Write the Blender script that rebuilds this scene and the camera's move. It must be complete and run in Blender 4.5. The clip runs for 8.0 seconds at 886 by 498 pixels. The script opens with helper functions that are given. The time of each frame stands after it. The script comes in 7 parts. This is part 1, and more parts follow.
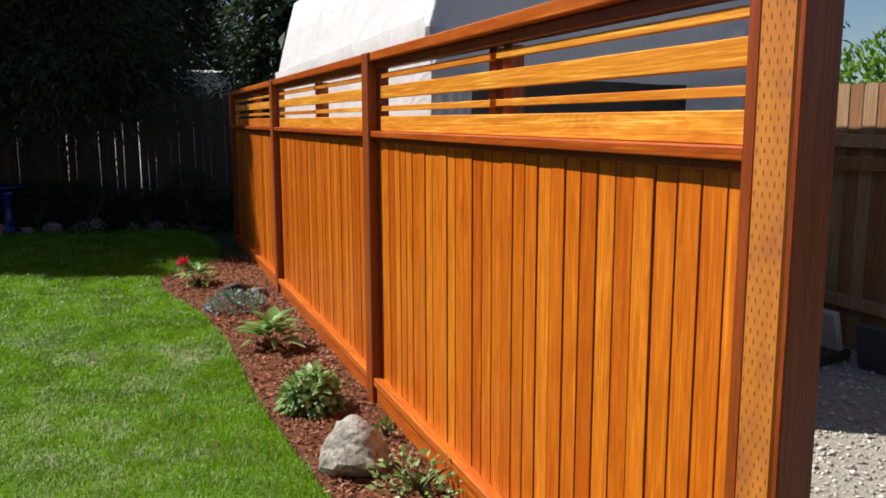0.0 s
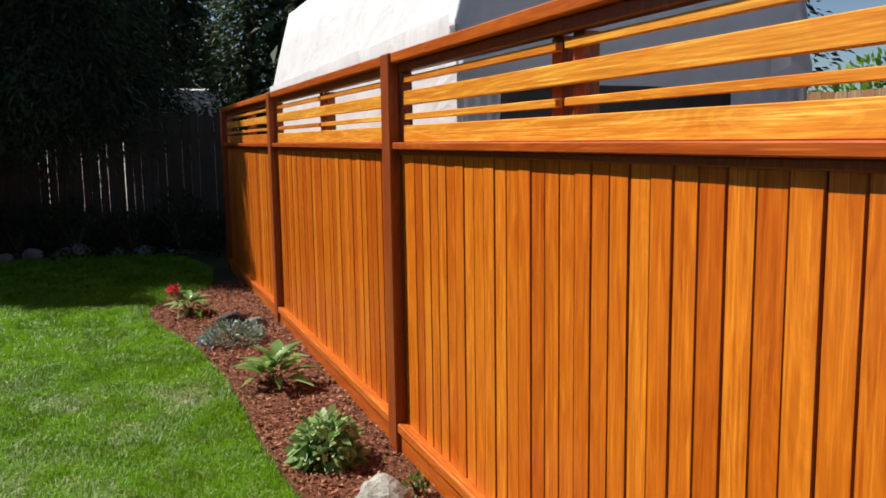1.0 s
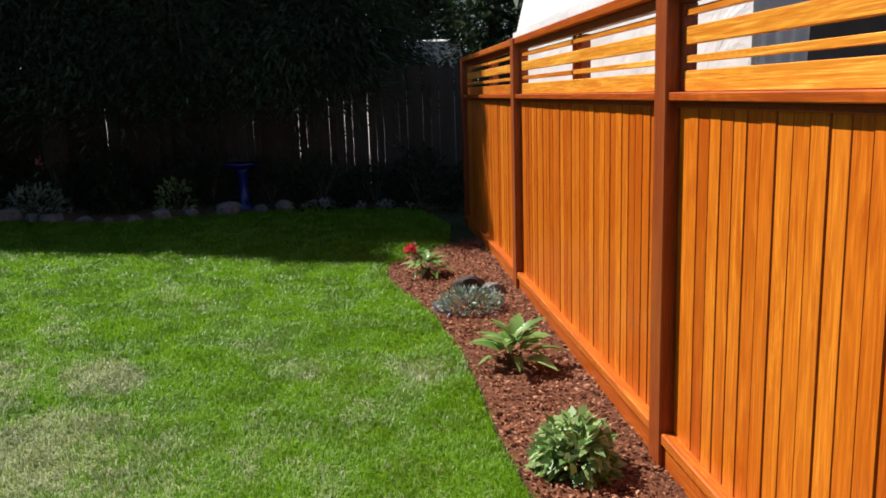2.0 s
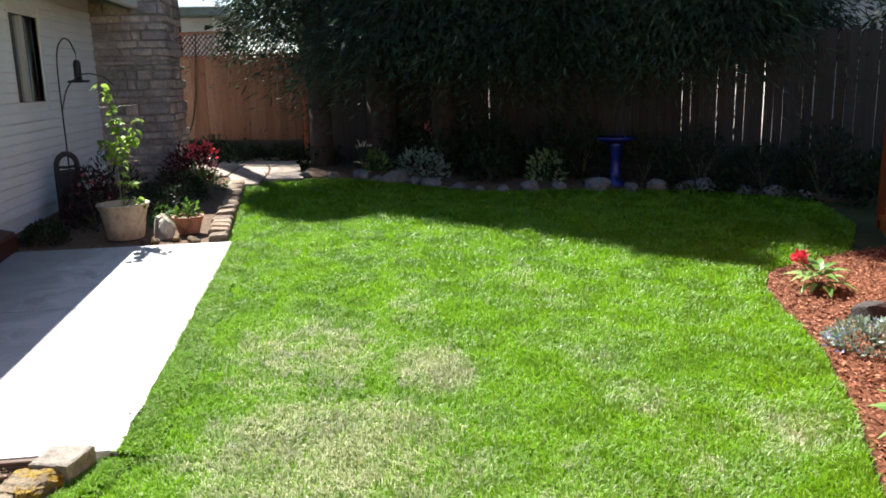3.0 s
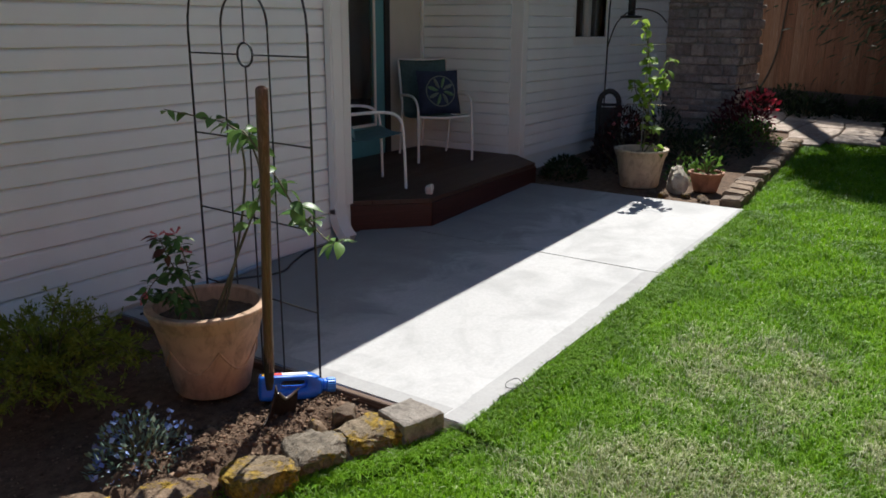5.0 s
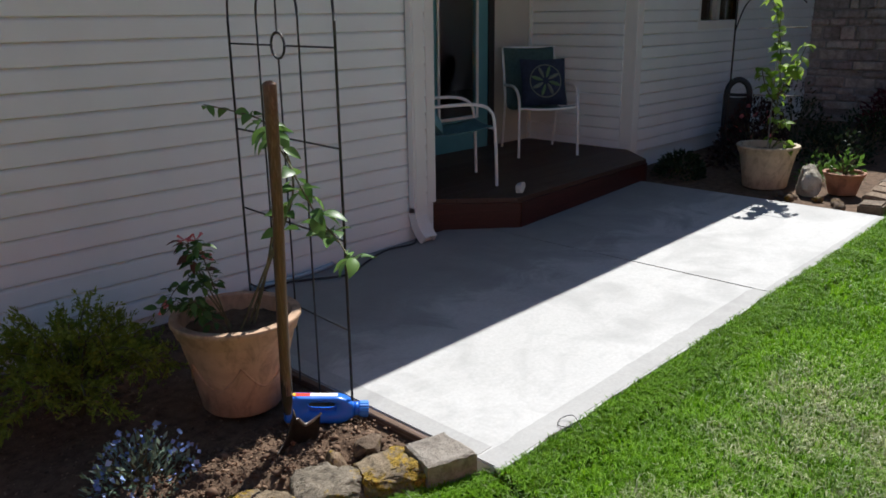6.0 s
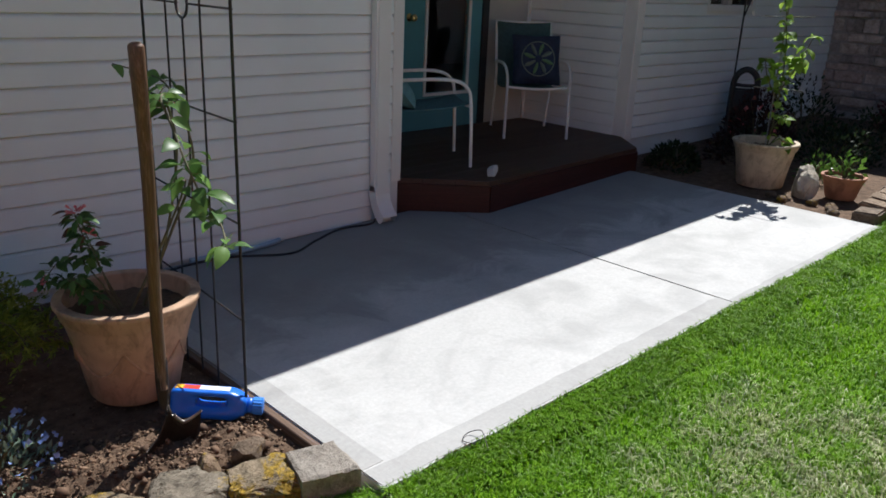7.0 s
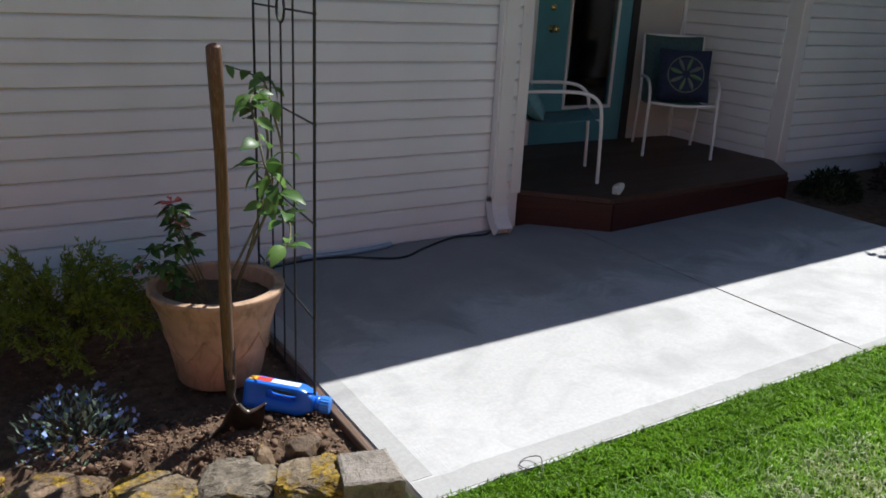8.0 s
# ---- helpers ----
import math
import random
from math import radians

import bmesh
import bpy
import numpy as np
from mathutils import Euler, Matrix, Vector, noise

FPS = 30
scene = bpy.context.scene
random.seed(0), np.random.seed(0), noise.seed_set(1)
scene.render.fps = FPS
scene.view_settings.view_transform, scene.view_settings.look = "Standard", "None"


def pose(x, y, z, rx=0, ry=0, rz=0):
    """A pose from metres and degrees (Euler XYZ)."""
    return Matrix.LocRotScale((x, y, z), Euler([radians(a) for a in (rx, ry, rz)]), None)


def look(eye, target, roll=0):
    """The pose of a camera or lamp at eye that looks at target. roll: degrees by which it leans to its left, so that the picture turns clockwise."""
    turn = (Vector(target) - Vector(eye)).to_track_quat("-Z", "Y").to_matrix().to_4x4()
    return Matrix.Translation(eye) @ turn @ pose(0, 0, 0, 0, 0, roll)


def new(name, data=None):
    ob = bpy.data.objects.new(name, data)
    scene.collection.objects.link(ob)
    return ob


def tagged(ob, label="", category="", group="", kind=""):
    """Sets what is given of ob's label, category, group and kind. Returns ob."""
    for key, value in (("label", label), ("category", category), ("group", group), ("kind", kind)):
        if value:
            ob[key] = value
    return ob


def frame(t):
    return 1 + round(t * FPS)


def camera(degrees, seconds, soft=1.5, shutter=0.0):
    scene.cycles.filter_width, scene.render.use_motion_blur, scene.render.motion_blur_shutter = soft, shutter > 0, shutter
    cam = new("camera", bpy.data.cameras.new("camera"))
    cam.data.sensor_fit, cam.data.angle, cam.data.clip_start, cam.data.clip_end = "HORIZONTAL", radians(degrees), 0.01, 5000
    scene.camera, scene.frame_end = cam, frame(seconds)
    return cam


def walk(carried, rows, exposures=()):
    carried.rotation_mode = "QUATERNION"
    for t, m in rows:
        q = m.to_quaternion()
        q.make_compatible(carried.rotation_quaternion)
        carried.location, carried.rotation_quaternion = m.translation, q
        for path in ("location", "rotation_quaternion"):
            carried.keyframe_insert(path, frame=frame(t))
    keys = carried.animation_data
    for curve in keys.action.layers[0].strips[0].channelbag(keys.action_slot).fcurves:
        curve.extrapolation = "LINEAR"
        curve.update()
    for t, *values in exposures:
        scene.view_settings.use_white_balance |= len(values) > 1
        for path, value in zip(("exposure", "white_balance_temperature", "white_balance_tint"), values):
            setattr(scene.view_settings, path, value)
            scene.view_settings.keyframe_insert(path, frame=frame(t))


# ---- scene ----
cam = camera(58.0, 8.0, 1.7)
PATH = [
    (0, (0.047, 0.227, 1.504), (-1.215, 1.744, 1.18), 0.7),
    (0.5, (-0.214, 0.354, 1.468), (-1.361, 1.954, 1.115), 1.2),
    (1, (-0.448, 0.487, 1.457), (-1.689, 2.031, 1.179), 0.0),
    (1.5, (-0.677, 0.714, 1.446), (-2.149, 2.035, 1.149), 1.4),
    (1.7, (-0.772, 0.772, 1.446), (-2.304, 2.008, 1.096), 0.7),
    (2.8, (-1.436, 1.07, 1.524), (-3.324, 1.572, 1.099), -2.7),
    (3, (-1.521, 1.183, 1.518), (-3.451, 1.433, 1.059), -1.3),
    (3.5, (-1.776, 1.302, 1.5), (-3.682, 1.206, 0.902), -1.4),
    (4, (-2.043, 1.367, 1.454), (-3.907, 1.018, 0.817), -0.8),
    (4.5, (-2.256, 1.466, 1.435), (-4.013, 0.686, 0.882), 0.1),
    (5, (-2.445, 1.634, 1.453), (-4.033, 0.56, 0.883), -0.3),
    (5.2, (-2.518, 1.638, 1.45), (-4.047, 0.476, 0.89), -0.7),
    (6.3, (-3.105, 1.693, 1.43), (-4.423, 0.318, 0.819), -0.3),
    (6.5, (-3.188, 1.716, 1.432), (-4.498, 0.348, 0.791), 1.7),
    (7, (-3.407, 1.734, 1.423), (-4.721, 0.38, 0.762), 1.7),
    (7.5, (-3.538, 1.733, 1.425), (-4.788, 0.33, 0.742), 1.3),
    (8, (-3.672, 1.863, 1.416), (-4.67, 0.255, 0.769), 2.0),
]
# the garden rises gently towards the far fence: the whole path is levelled by this turn about the slab's near corner
PIVOT = Vector((-4.66, 0.24, 0.0))
LEVEL = Matrix.Translation(PIVOT) @ pose(0, 0, 0, 0, 1.1, 0) @ Matrix.Translation(-PIVOT)
EXPOSURES = [(0.0, 0.35, 6500, 10), (1.5, 0.35, 6500, 10), (2.4, 0.95, 6450, 10), (3.0, 1.54, 6400, 10), (3.5, 1.28, 6400, 10), (4.0, 0.76, 6350, 10), (4.5, 0.48, 6300, 10), (5.0, 0.44, 6250, 10), (6.5, 0.46, 6100, 10), (8.0, 0.46, 6050, 10)]
walk(cam, [(t, LEVEL @ look(eye, target, roll)) for t, eye, target, roll in PATH], EXPOSURES)

# ---- light ----
SUN_EL = 49.0
SUN_XY = Vector((-0.937, -0.349)).normalized()
SUN_TO = Vector((SUN_XY.x * math.cos(radians(SUN_EL)), SUN_XY.y * math.cos(radians(SUN_EL)), math.sin(radians(SUN_EL))))
world = bpy.data.worlds.new("sky")
scene.world = world
world.use_nodes = True
sky = world.node_tree.nodes.new("ShaderNodeTexSky")
sky.sky_type = "NISHITA"
sky.sun_disc = False
sky.ozone_density = 3.5
sky.dust_density = 0.4
sky.sun_elevation = radians(SUN_EL)
sky.sun_rotation = math.atan2(SUN_XY.x, SUN_XY.y)
world.node_tree.nodes["Background"].inputs[1].default_value = 0.066
world.node_tree.links.new(sky.outputs[0], world.node_tree.nodes["Background"].inputs[0])
sun = new("sun", bpy.data.lights.new("sun", "SUN"))
sun.data.energy, sun.data.angle, sun.data.color = 5.6, radians(0.5), (1.0, 0.955, 0.885)
sun.matrix_world = look(SUN_TO * 40, (0, 0, 0))

# ---- ground shape ----
SLOPE = math.tan(radians(1.1))


def gz(x):
    """Height of the sloping garden over the level house, at the slab's surface."""
    return SLOPE * (-x - 4.66)


LAWN_Z = -0.06
TURF = [(0.19, -0.09), (0.222, -0.020), (0.25, -0.024), (0.30, -0.04), (0.37, -0.062)]  # y and height of the turf along the slab

# ---- materials ----


class Mat:
    """A small node-graph builder round one Principled material."""

    def __init__(self, name, rough=0.6, metal=0.0, spec=0.5):
        self.m = bpy.data.materials.new(name)
        self.m.use_nodes = True
        self.t = self.m.node_tree
        self.b = self.t.nodes["Principled BSDF"]
        self.b.inputs["Roughness"].default_value = rough
        self.b.inputs["Metallic"].default_value = metal
        self.b.inputs["Specular IOR Level"].default_value = spec
        self.co = self.t.nodes.new("ShaderNodeTexCoord")

    def node(self, kind, **props):
        n = self.t.nodes.new(kind)
        for k, v in props.items():
            n.inputs[k].default_value = v
        return n

    def link(self, a, b):
        self.t.links.new(a, b)

    def coords(self, scale=(1, 1, 1), space="Object", offset=None):
        n = self.t.nodes.new("ShaderNodeMapping")
        n.inputs["Scale"].default_value = scale
        self.link(self.co.outputs[space], n.inputs["Vector"])
        if offset is not None:
            add = self.t.nodes.new("ShaderNodeVectorMath")
            add.operation = "ADD"
            self.link(n.outputs[0], add.inputs[0])
            self.link(offset, add.inputs[1])
            return add.outputs[0]
        return n.outputs[0]

    def noise(self, vec, scale, detail=4.0, rough=0.55, distort=0.0):
        n = self.node("ShaderNodeTexNoise", Scale=scale, Detail=detail, Roughness=rough, Distortion=distort)
        self.link(vec, n.inputs["Vector"])
        return n.outputs["Fac"]

    def voronoi(self, vec, scale, feature="F1"):
        n = self.node("ShaderNodeTexVoronoi", Scale=scale)
        n.feature = feature
        self.link(vec, n.inputs["Vector"])
        return n

    def ramp(self, fac, stops):
        n = self.t.nodes.new("ShaderNodeValToRGB")
        e = n.color_ramp.elements
        while len(e) < len(stops):
            e.new(0.5)
        for el, (p, c) in zip(e, stops):
            el.position = p
            el.color = (*c, 1.0) if len(c) == 3 else c
        self.link(fac, n.inputs[0])
        return n.outputs[0]

    def mix(self, fac, a, b, mode="MIX"):
        n = self.t.nodes.new("ShaderNodeMix")
        n.data_type, n.blend_type = "RGBA", mode
        for val, sock in ((fac, n.inputs[0]), (a, n.inputs[6]), (b, n.inputs[7])):
            if isinstance(val, (int, float)):
                sock.default_value = val
            elif isinstance(val, tuple):
                sock.default_value = (*val, 1.0)
            else:
                self.link(val, sock)
        return n.outputs[2]

    def math(self, op, a, b=0.0):
        n = self.t.nodes.new("ShaderNodeMath")
        n.operation = op
        for val, sock in ((a, n.inputs[0]), (b, n.inputs[1])):
            if isinstance(val, (int, float)):
                sock.default_value = val
            else:
                self.link(val, sock)
        return n.outputs[0]

    def random(self):
        return self.t.nodes.new("ShaderNodeObjectInfo").outputs["Random"]

    def island(self):
        return self.t.nodes.new("ShaderNodeNewGeometry").outputs["Random Per Island"]

    def color(self, sock):
        if isinstance(sock, tuple):
            self.b.inputs["Base Color"].default_value = (*sock, 1.0)
        else:
            self.link(sock, self.b.inputs["Base Color"])
        return self

    def rough(self, sock):
        self.link(sock, self.b.inputs["Roughness"])
        return self

    def bump(self, height, strength=0.3, distance=0.005):
        n = self.node("ShaderNodeBump", Strength=strength, Distance=distance)
        self.link(height, n.inputs["Height"])
        self.link(n.outputs[0], self.b.inputs["Normal"])
        return self

    def thin(self, amount):
        """Light that comes through a leaf."""
        self.b.inputs["Subsurface Weight"].default_value = 0.0
        tr = self.t.nodes.new("ShaderNodeBsdfTranslucent")
        mixer = self.t.nodes.new("ShaderNodeMixShader")
        mixer.inputs[0].default_value = amount
        src = self.b.inputs["Base Color"]
        if src.is_linked:
            self.link(src.links[0].from_socket, tr.inputs[0])
        else:
            tr.inputs[0].default_value = src.default_value
        self.link(self.b.outputs[0], mixer.inputs[1])
        self.link(tr.outputs[0], mixer.inputs[2])
        self.link(mixer.outputs[0], self.t.nodes["Material Output"].inputs[0])
        return self


def scaled(c, k):
    return tuple(v * k for v in c)


def wood(name, dark, light, stretch, rough=0.42, knots=True, spec=0.45, groove=False, rings=0.35, streak=0.75):
    """Stained timber: stretch is the scale along x, y, z, small along the grain."""
    m = Mat(name, rough, spec=spec)
    r = m.random()
    off = m.node("ShaderNodeCombineXYZ")
    for i in range(3):
        m.link(m.math("MULTIPLY", r, 17.0 + 7 * i), off.inputs[i])
    v = m.coords(stretch, offset=off.outputs[0])
    grain = m.noise(v, 9.0, 6.0, 0.6, 1.2)
    broad = m.noise(v, 2.2, 3.0, 0.5, 0.4)
    thin = m.noise(m.coords(tuple(k * (1.0 if k < 1 else 5.0) for k in stretch), offset=off.outputs[0]), 9.0, 5.0, 0.65, 0.3)
    c = m.ramp(grain, [(0.28, dark), (0.72, light)])
    c = m.mix(m.math("MULTIPLY", broad, 0.5), c, scaled(dark, 0.92))
    rn = m.noise(v, 1.1, 2.0, 0.45, 0.5)
    ring = m.ramp(m.math("SINE", m.math("MULTIPLY", rn, 430.0)), [(0.0, (1, 1, 1)), (0.5, (0, 0, 0))])
    c = m.mix(m.math("MULTIPLY", ring, rings), c, scaled(dark, 0.7))
    c = m.mix(m.ramp(thin, [(0.49, (0, 0, 0)), (0.66, (streak, streak, streak))]), c, scaled(dark, 0.68))
    c = m.mix(m.ramp(thin, [(0.32, (streak, streak, streak)), (0.45, (0, 0, 0))]), c, tuple(min(0.95, q * k) for q, k in zip(light, (1.06, 1.35, 2.2))))
    tone = m.ramp(r, [(0.0, (0.80, 0.62, 0.5)), (0.35, (0.96, 0.87, 0.78)), (0.7, (1.04, 1.06, 1.03)), (1.0, (1.14, 1.28, 1.45))])
    c = m.mix(1.0, c, tone, "MULTIPLY")
    if knots:
        along = tuple(0.55 if k < 1 else 1.0 for k in stretch)
        kv = m.coords(along, offset=off.outputs[0])
        kn = m.voronoi(kv, 4.2)
        cell = m.node("ShaderNodeSeparateColor")
        m.link(kn.outputs["Color"], cell.inputs[0])
        some = m.ramp(cell.outputs[0], [(0.62, (0, 0, 0)), (0.64, (1, 1, 1))])
        spot = m.ramp(kn.outputs["Distance"], [(0.028, (1, 1, 1)), (0.07, (0, 0, 0))])
        halo = m.ramp(kn.outputs["Distance"], [(0.04, (1, 1, 1)), (0.22, (0, 0, 0))])
        c = m.mix(m.math("MULTIPLY", m.math("MULTIPLY", halo, some), 0.45), c, scaled(dark, 0.75))
        c = m.mix(m.math("MULTIPLY", m.math("MULTIPLY", spot, some), 0.85), c, scaled(dark, 0.22))
    if groove:
        sx = m.t.nodes.new("ShaderNodeSeparateXYZ")
        m.link(m.co.outputs["Object"], sx.inputs[0])
        near = m.math("ADD", m.math("ABSOLUTE", sx.outputs[0]), m.math("MULTIPLY", grain, 0.01))
        c = m.mix(m.ramp(near, [(0.0435, (0, 0, 0)), (0.0475, (0.9, 0.9, 0.9))]), c, (0.23, 0.032, 0.005))
    m.color(c).bump(grain, 0.18, 0.002)
    return m.m


M_BOARD = wood("stained_board", (0.44, 0.081, 0.004), (0.85, 0.258, 0.016), (3.0, 3.0, 0.35), 0.32, groove=True, rings=0.12, streak=0.42)
M_RAIL = wood("stained_rail", (0.62, 0.175, 0.012), (0.94, 0.44, 0.052), (0.35, 3.0, 3.0), 0.34, rings=0.25, streak=0.7)
M_SHELF = wood("stained_shelf", (0.40, 0.075, 0.007), (0.64, 0.17, 0.014), (0.35, 3.0, 3.0), 0.36, knots=False)
M_POST = wood("stained_post", (0.24, 0.045, 0.008), (0.38, 0.085, 0.012), (3.0, 3.0, 0.3), knots=False)
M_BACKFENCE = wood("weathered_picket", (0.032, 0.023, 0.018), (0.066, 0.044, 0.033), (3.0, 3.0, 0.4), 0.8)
M_GATE = wood("cedar_picket", (0.14, 0.057, 0.026), (0.235, 0.106, 0.049), (3.0, 3.0, 0.4), 0.7)
M_NEIGHBOUR = wood("pale_picket", (0.27, 0.14, 0.06), (0.42, 0.235, 0.11), (3.0, 3.0, 0.4), 0.7)
M_DECK = wood("deck_board", (0.055, 0.028, 0.019), (0.095, 0.048, 0.031), (0.4, 3.0, 3.0), 0.55, False)
M_DECKSIDE = wood("deck_fascia", (0.042, 0.012, 0.009), (0.068, 0.018, 0.012), (0.4, 3.0, 3.0), 0.5, False)
M_FORM = wood("soiled_form_board", (0.10, 0.06, 0.04), (0.19, 0.12, 0.08), (3.0, 0.4, 3.0), 0.85, False)
M_HANDLE = wood("ash_handle", (0.125, 0.075, 0.044), (0.235, 0.15, 0.09), (6.0, 6.0, 0.5), 0.5, False)


def incised_post():
    m = Mat("incised_post", 0.55)
    v = m.coords((3.0, 3.0, 0.35))
    g = m.noise(v, 9.0, 5.0)
    c = m.ramp(g, [(0.3, (0.42, 0.125, 0.012)), (0.7, (0.58, 0.205, 0.026))])
    w = m.noise(m.coords((1, 1, 1)), 7.0, 4.0)
    c = m.mix(m.ramp(w, [(0.5, (0, 0, 0)), (0.62, (0.6, 0.6, 0.6))]), c, (0.34, 0.10, 0.03))
    m.color(c).bump(g, 0.2, 0.002)
    return m.m


M_INCISED = incised_post()


def plain(name, col, rough=0.5, metal=0.0, spec=0.5, vary=0.15, scale=6.0, bump=0.0):
    m = Mat(name, rough, metal, spec)
    n = m.noise(m.coords(), scale, 5.0)
    c = m.ramp(n, [(0.3, scaled(col, 1 - vary)), (0.7, scaled(col, 1 + vary))])
    m.color(c)
    if bump:
        m.bump(m.noise(m.coords(), scale * 8, 4.0), bump, 0.004)
    return m.m


def siding_material():
    m = Mat("white_vinyl_siding", 0.45, spec=0.4)
    v = m.coords((1, 1, 1), "Object")
    grain = m.noise(m.coords((1.2, 30, 30)), 6.0, 4.0)
    dirt = m.noise(v, 1.7, 5.0)
    c = m.ramp(dirt, [(0.3, (0.765, 0.79, 0.78)), (0.7, (0.855, 0.878, 0.87))])
    m.color(c).bump(grain, 0.12, 0.002)
    return m.m


M_SIDING = siding_material()
M_CUT = plain("cut_wood", (0.20, 0.075, 0.018), 0.8, vary=0.3)
M_TRIM = plain("white_trim_paint", (0.78, 0.77, 0.74), 0.45, vary=0.04, scale=3.0)
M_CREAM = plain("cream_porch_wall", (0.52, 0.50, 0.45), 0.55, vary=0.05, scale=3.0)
M_DARK = plain("dark_interior", (0.03, 0.03, 0.032), 0.8)
M_SOFFIT = plain("soffit_paint", (0.7, 0.69, 0.66), 0.6, vary=0.05)
M_SHINGLE = plain("roof_shingle", (0.11, 0.10, 0.095), 0.9, vary=0.3, scale=20, bump=0.5)
M_TEAL = plain("teal_door_paint", (0.10, 0.30, 0.34), 0.4, vary=0.06)
M_BRASS = plain("brass", (0.75, 0.55, 0.25), 0.25, 1.0)
M_WHITEMETAL = plain("white_powder_coat", (0.78, 0.78, 0.76), 0.35, vary=0.03)
M_SLING = plain("green_sling_fabric", (0.05, 0.10, 0.10), 0.8, vary=0.2, scale=40, bump=0.2)
M_SLINGBLUE = plain("teal_sling_fabric", (0.07, 0.17, 0.19), 0.8, vary=0.2, scale=40, bump=0.2)
M_NAVY = plain("navy_cushion_cloth", (0.022, 0.034, 0.07), 0.85, vary=0.2, scale=30, bump=0.2)
M_TEALCLOTH = plain("teal_cushion_cloth", (0.15, 0.33, 0.36), 0.85, vary=0.12, scale=30, bump=0.2)
M_PRINT = plain("cream_print", (0.17, 0.20, 0.17), 0.85, vary=0.1)
M_PRINTGREEN = plain("green_print", (0.14, 0.24, 0.12), 0.85, vary=0.1)
M_BLACKSTEEL = plain("black_steel_rod", (0.022, 0.021, 0.021), 0.5, 0.3, vary=0.4, scale=40)
M_STEEL = plain("worn_steel", (0.34, 0.31, 0.28), 0.42, 0.85, vary=0.35, scale=30, bump=0.2)
M_RUSTY = plain("dull_rusty_steel", (0.040, 0.030, 0.025), 0.6, 0.5, vary=0.4, scale=30, bump=0.3)
M_RUBBER = plain("black_rubber_cord", (0.02, 0.02, 0.022), 0.6)
M_BLUEPLASTIC = plain("blue_plastic", (0.02, 0.16, 0.70), 0.32, vary=0.08)
M_BLUECAP = plain("lighter_blue_plastic", (0.05, 0.24, 0.78), 0.35, vary=0.06)
M_BLUEGLAZE = plain("cobalt_glaze", (0.012, 0.02, 0.17), 0.2, vary=0.2)
M_LABELRED = plain("red_label", (0.65, 0.05, 0.02), 0.4, vary=0.05)
M_LABELYELLOW = plain("yellow_label", (0.85, 0.45, 0.03), 0.4, vary=0.05)
M_LABELWHITE = plain("white_label", (0.8, 0.8, 0.78), 0.4, vary=0.05)
M_BARK = plain("dark_bark", (0.055, 0.04, 0.03), 0.95, vary=0.4, scale=9, bump=0.8)
M_STEM = plain("green_brown_stem", (0.11, 0.10, 0.05), 0.8, vary=0.3, scale=20)


def glass_material():
    m = Mat("window_glass", 0.03)
    m.color((0.75, 0.8, 0.8))
    m.b.inputs["Transmission Weight"].default_value = 1.0
    m.b.inputs["IOR"].default_value = 1.45
    return m.m


M_GLASS = glass_material()


def concrete(name, lo, hi, stains=True, damp_shade=False):
    m = Mat(name, 0.8, spec=0.3)
    v = m.coords()
    big = m.noise(v, 0.9, 6.0, 0.6, 0.5)
    fine = m.noise(v, 70.0, 5.0, 0.7)
    c = m.ramp(big, [(0.3, lo), (0.68, hi)])
    c = m.mix(0.35, c, m.ramp(fine, [(0.3, scaled(lo, 0.8)), (0.7, hi)]))
    if stains:
        st = m.noise(v, 1.5, 3.0, 0.5, 1.5)
        c = m.mix(m.ramp(st, [(0.52, (0, 0, 0)), (0.68, (0.42, 0.42, 0.42))]), c, scaled(lo, 0.66))
        mot = m.noise(v, 7.5, 5.0, 0.65, 0.8)
        c = m.mix(m.ramp(mot, [(0.5, (0, 0, 0)), (0.7, (0.3, 0.3, 0.3))]), c, scaled(lo, 0.75))
    if damp_shade:
        # blotchy damp with the eave's shade painted in, darker towards the house wall
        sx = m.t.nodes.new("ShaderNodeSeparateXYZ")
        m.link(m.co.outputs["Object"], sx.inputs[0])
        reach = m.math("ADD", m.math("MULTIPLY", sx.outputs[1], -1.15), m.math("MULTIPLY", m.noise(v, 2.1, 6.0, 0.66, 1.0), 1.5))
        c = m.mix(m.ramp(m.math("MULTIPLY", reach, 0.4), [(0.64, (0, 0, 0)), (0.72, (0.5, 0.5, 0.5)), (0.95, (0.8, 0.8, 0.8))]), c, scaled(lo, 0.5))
    brush = m.noise(m.coords((60, 6, 60)), 3.0, 3.0)
    m.color(c).bump(m.mix(0.5, fine, brush), 0.35, 0.003)
    return m.m


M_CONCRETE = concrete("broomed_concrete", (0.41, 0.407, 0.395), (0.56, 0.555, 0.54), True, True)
M_BAND = concrete("trowelled_concrete_edge", (0.33, 0.325, 0.315), (0.44, 0.435, 0.42))
M_BLOCK = concrete("concrete_block", (0.36, 0.34, 0.31), (0.50, 0.48, 0.44), False)
M_PATH = concrete("path_stone", (0.34, 0.29, 0.25), (0.50, 0.44, 0.38))


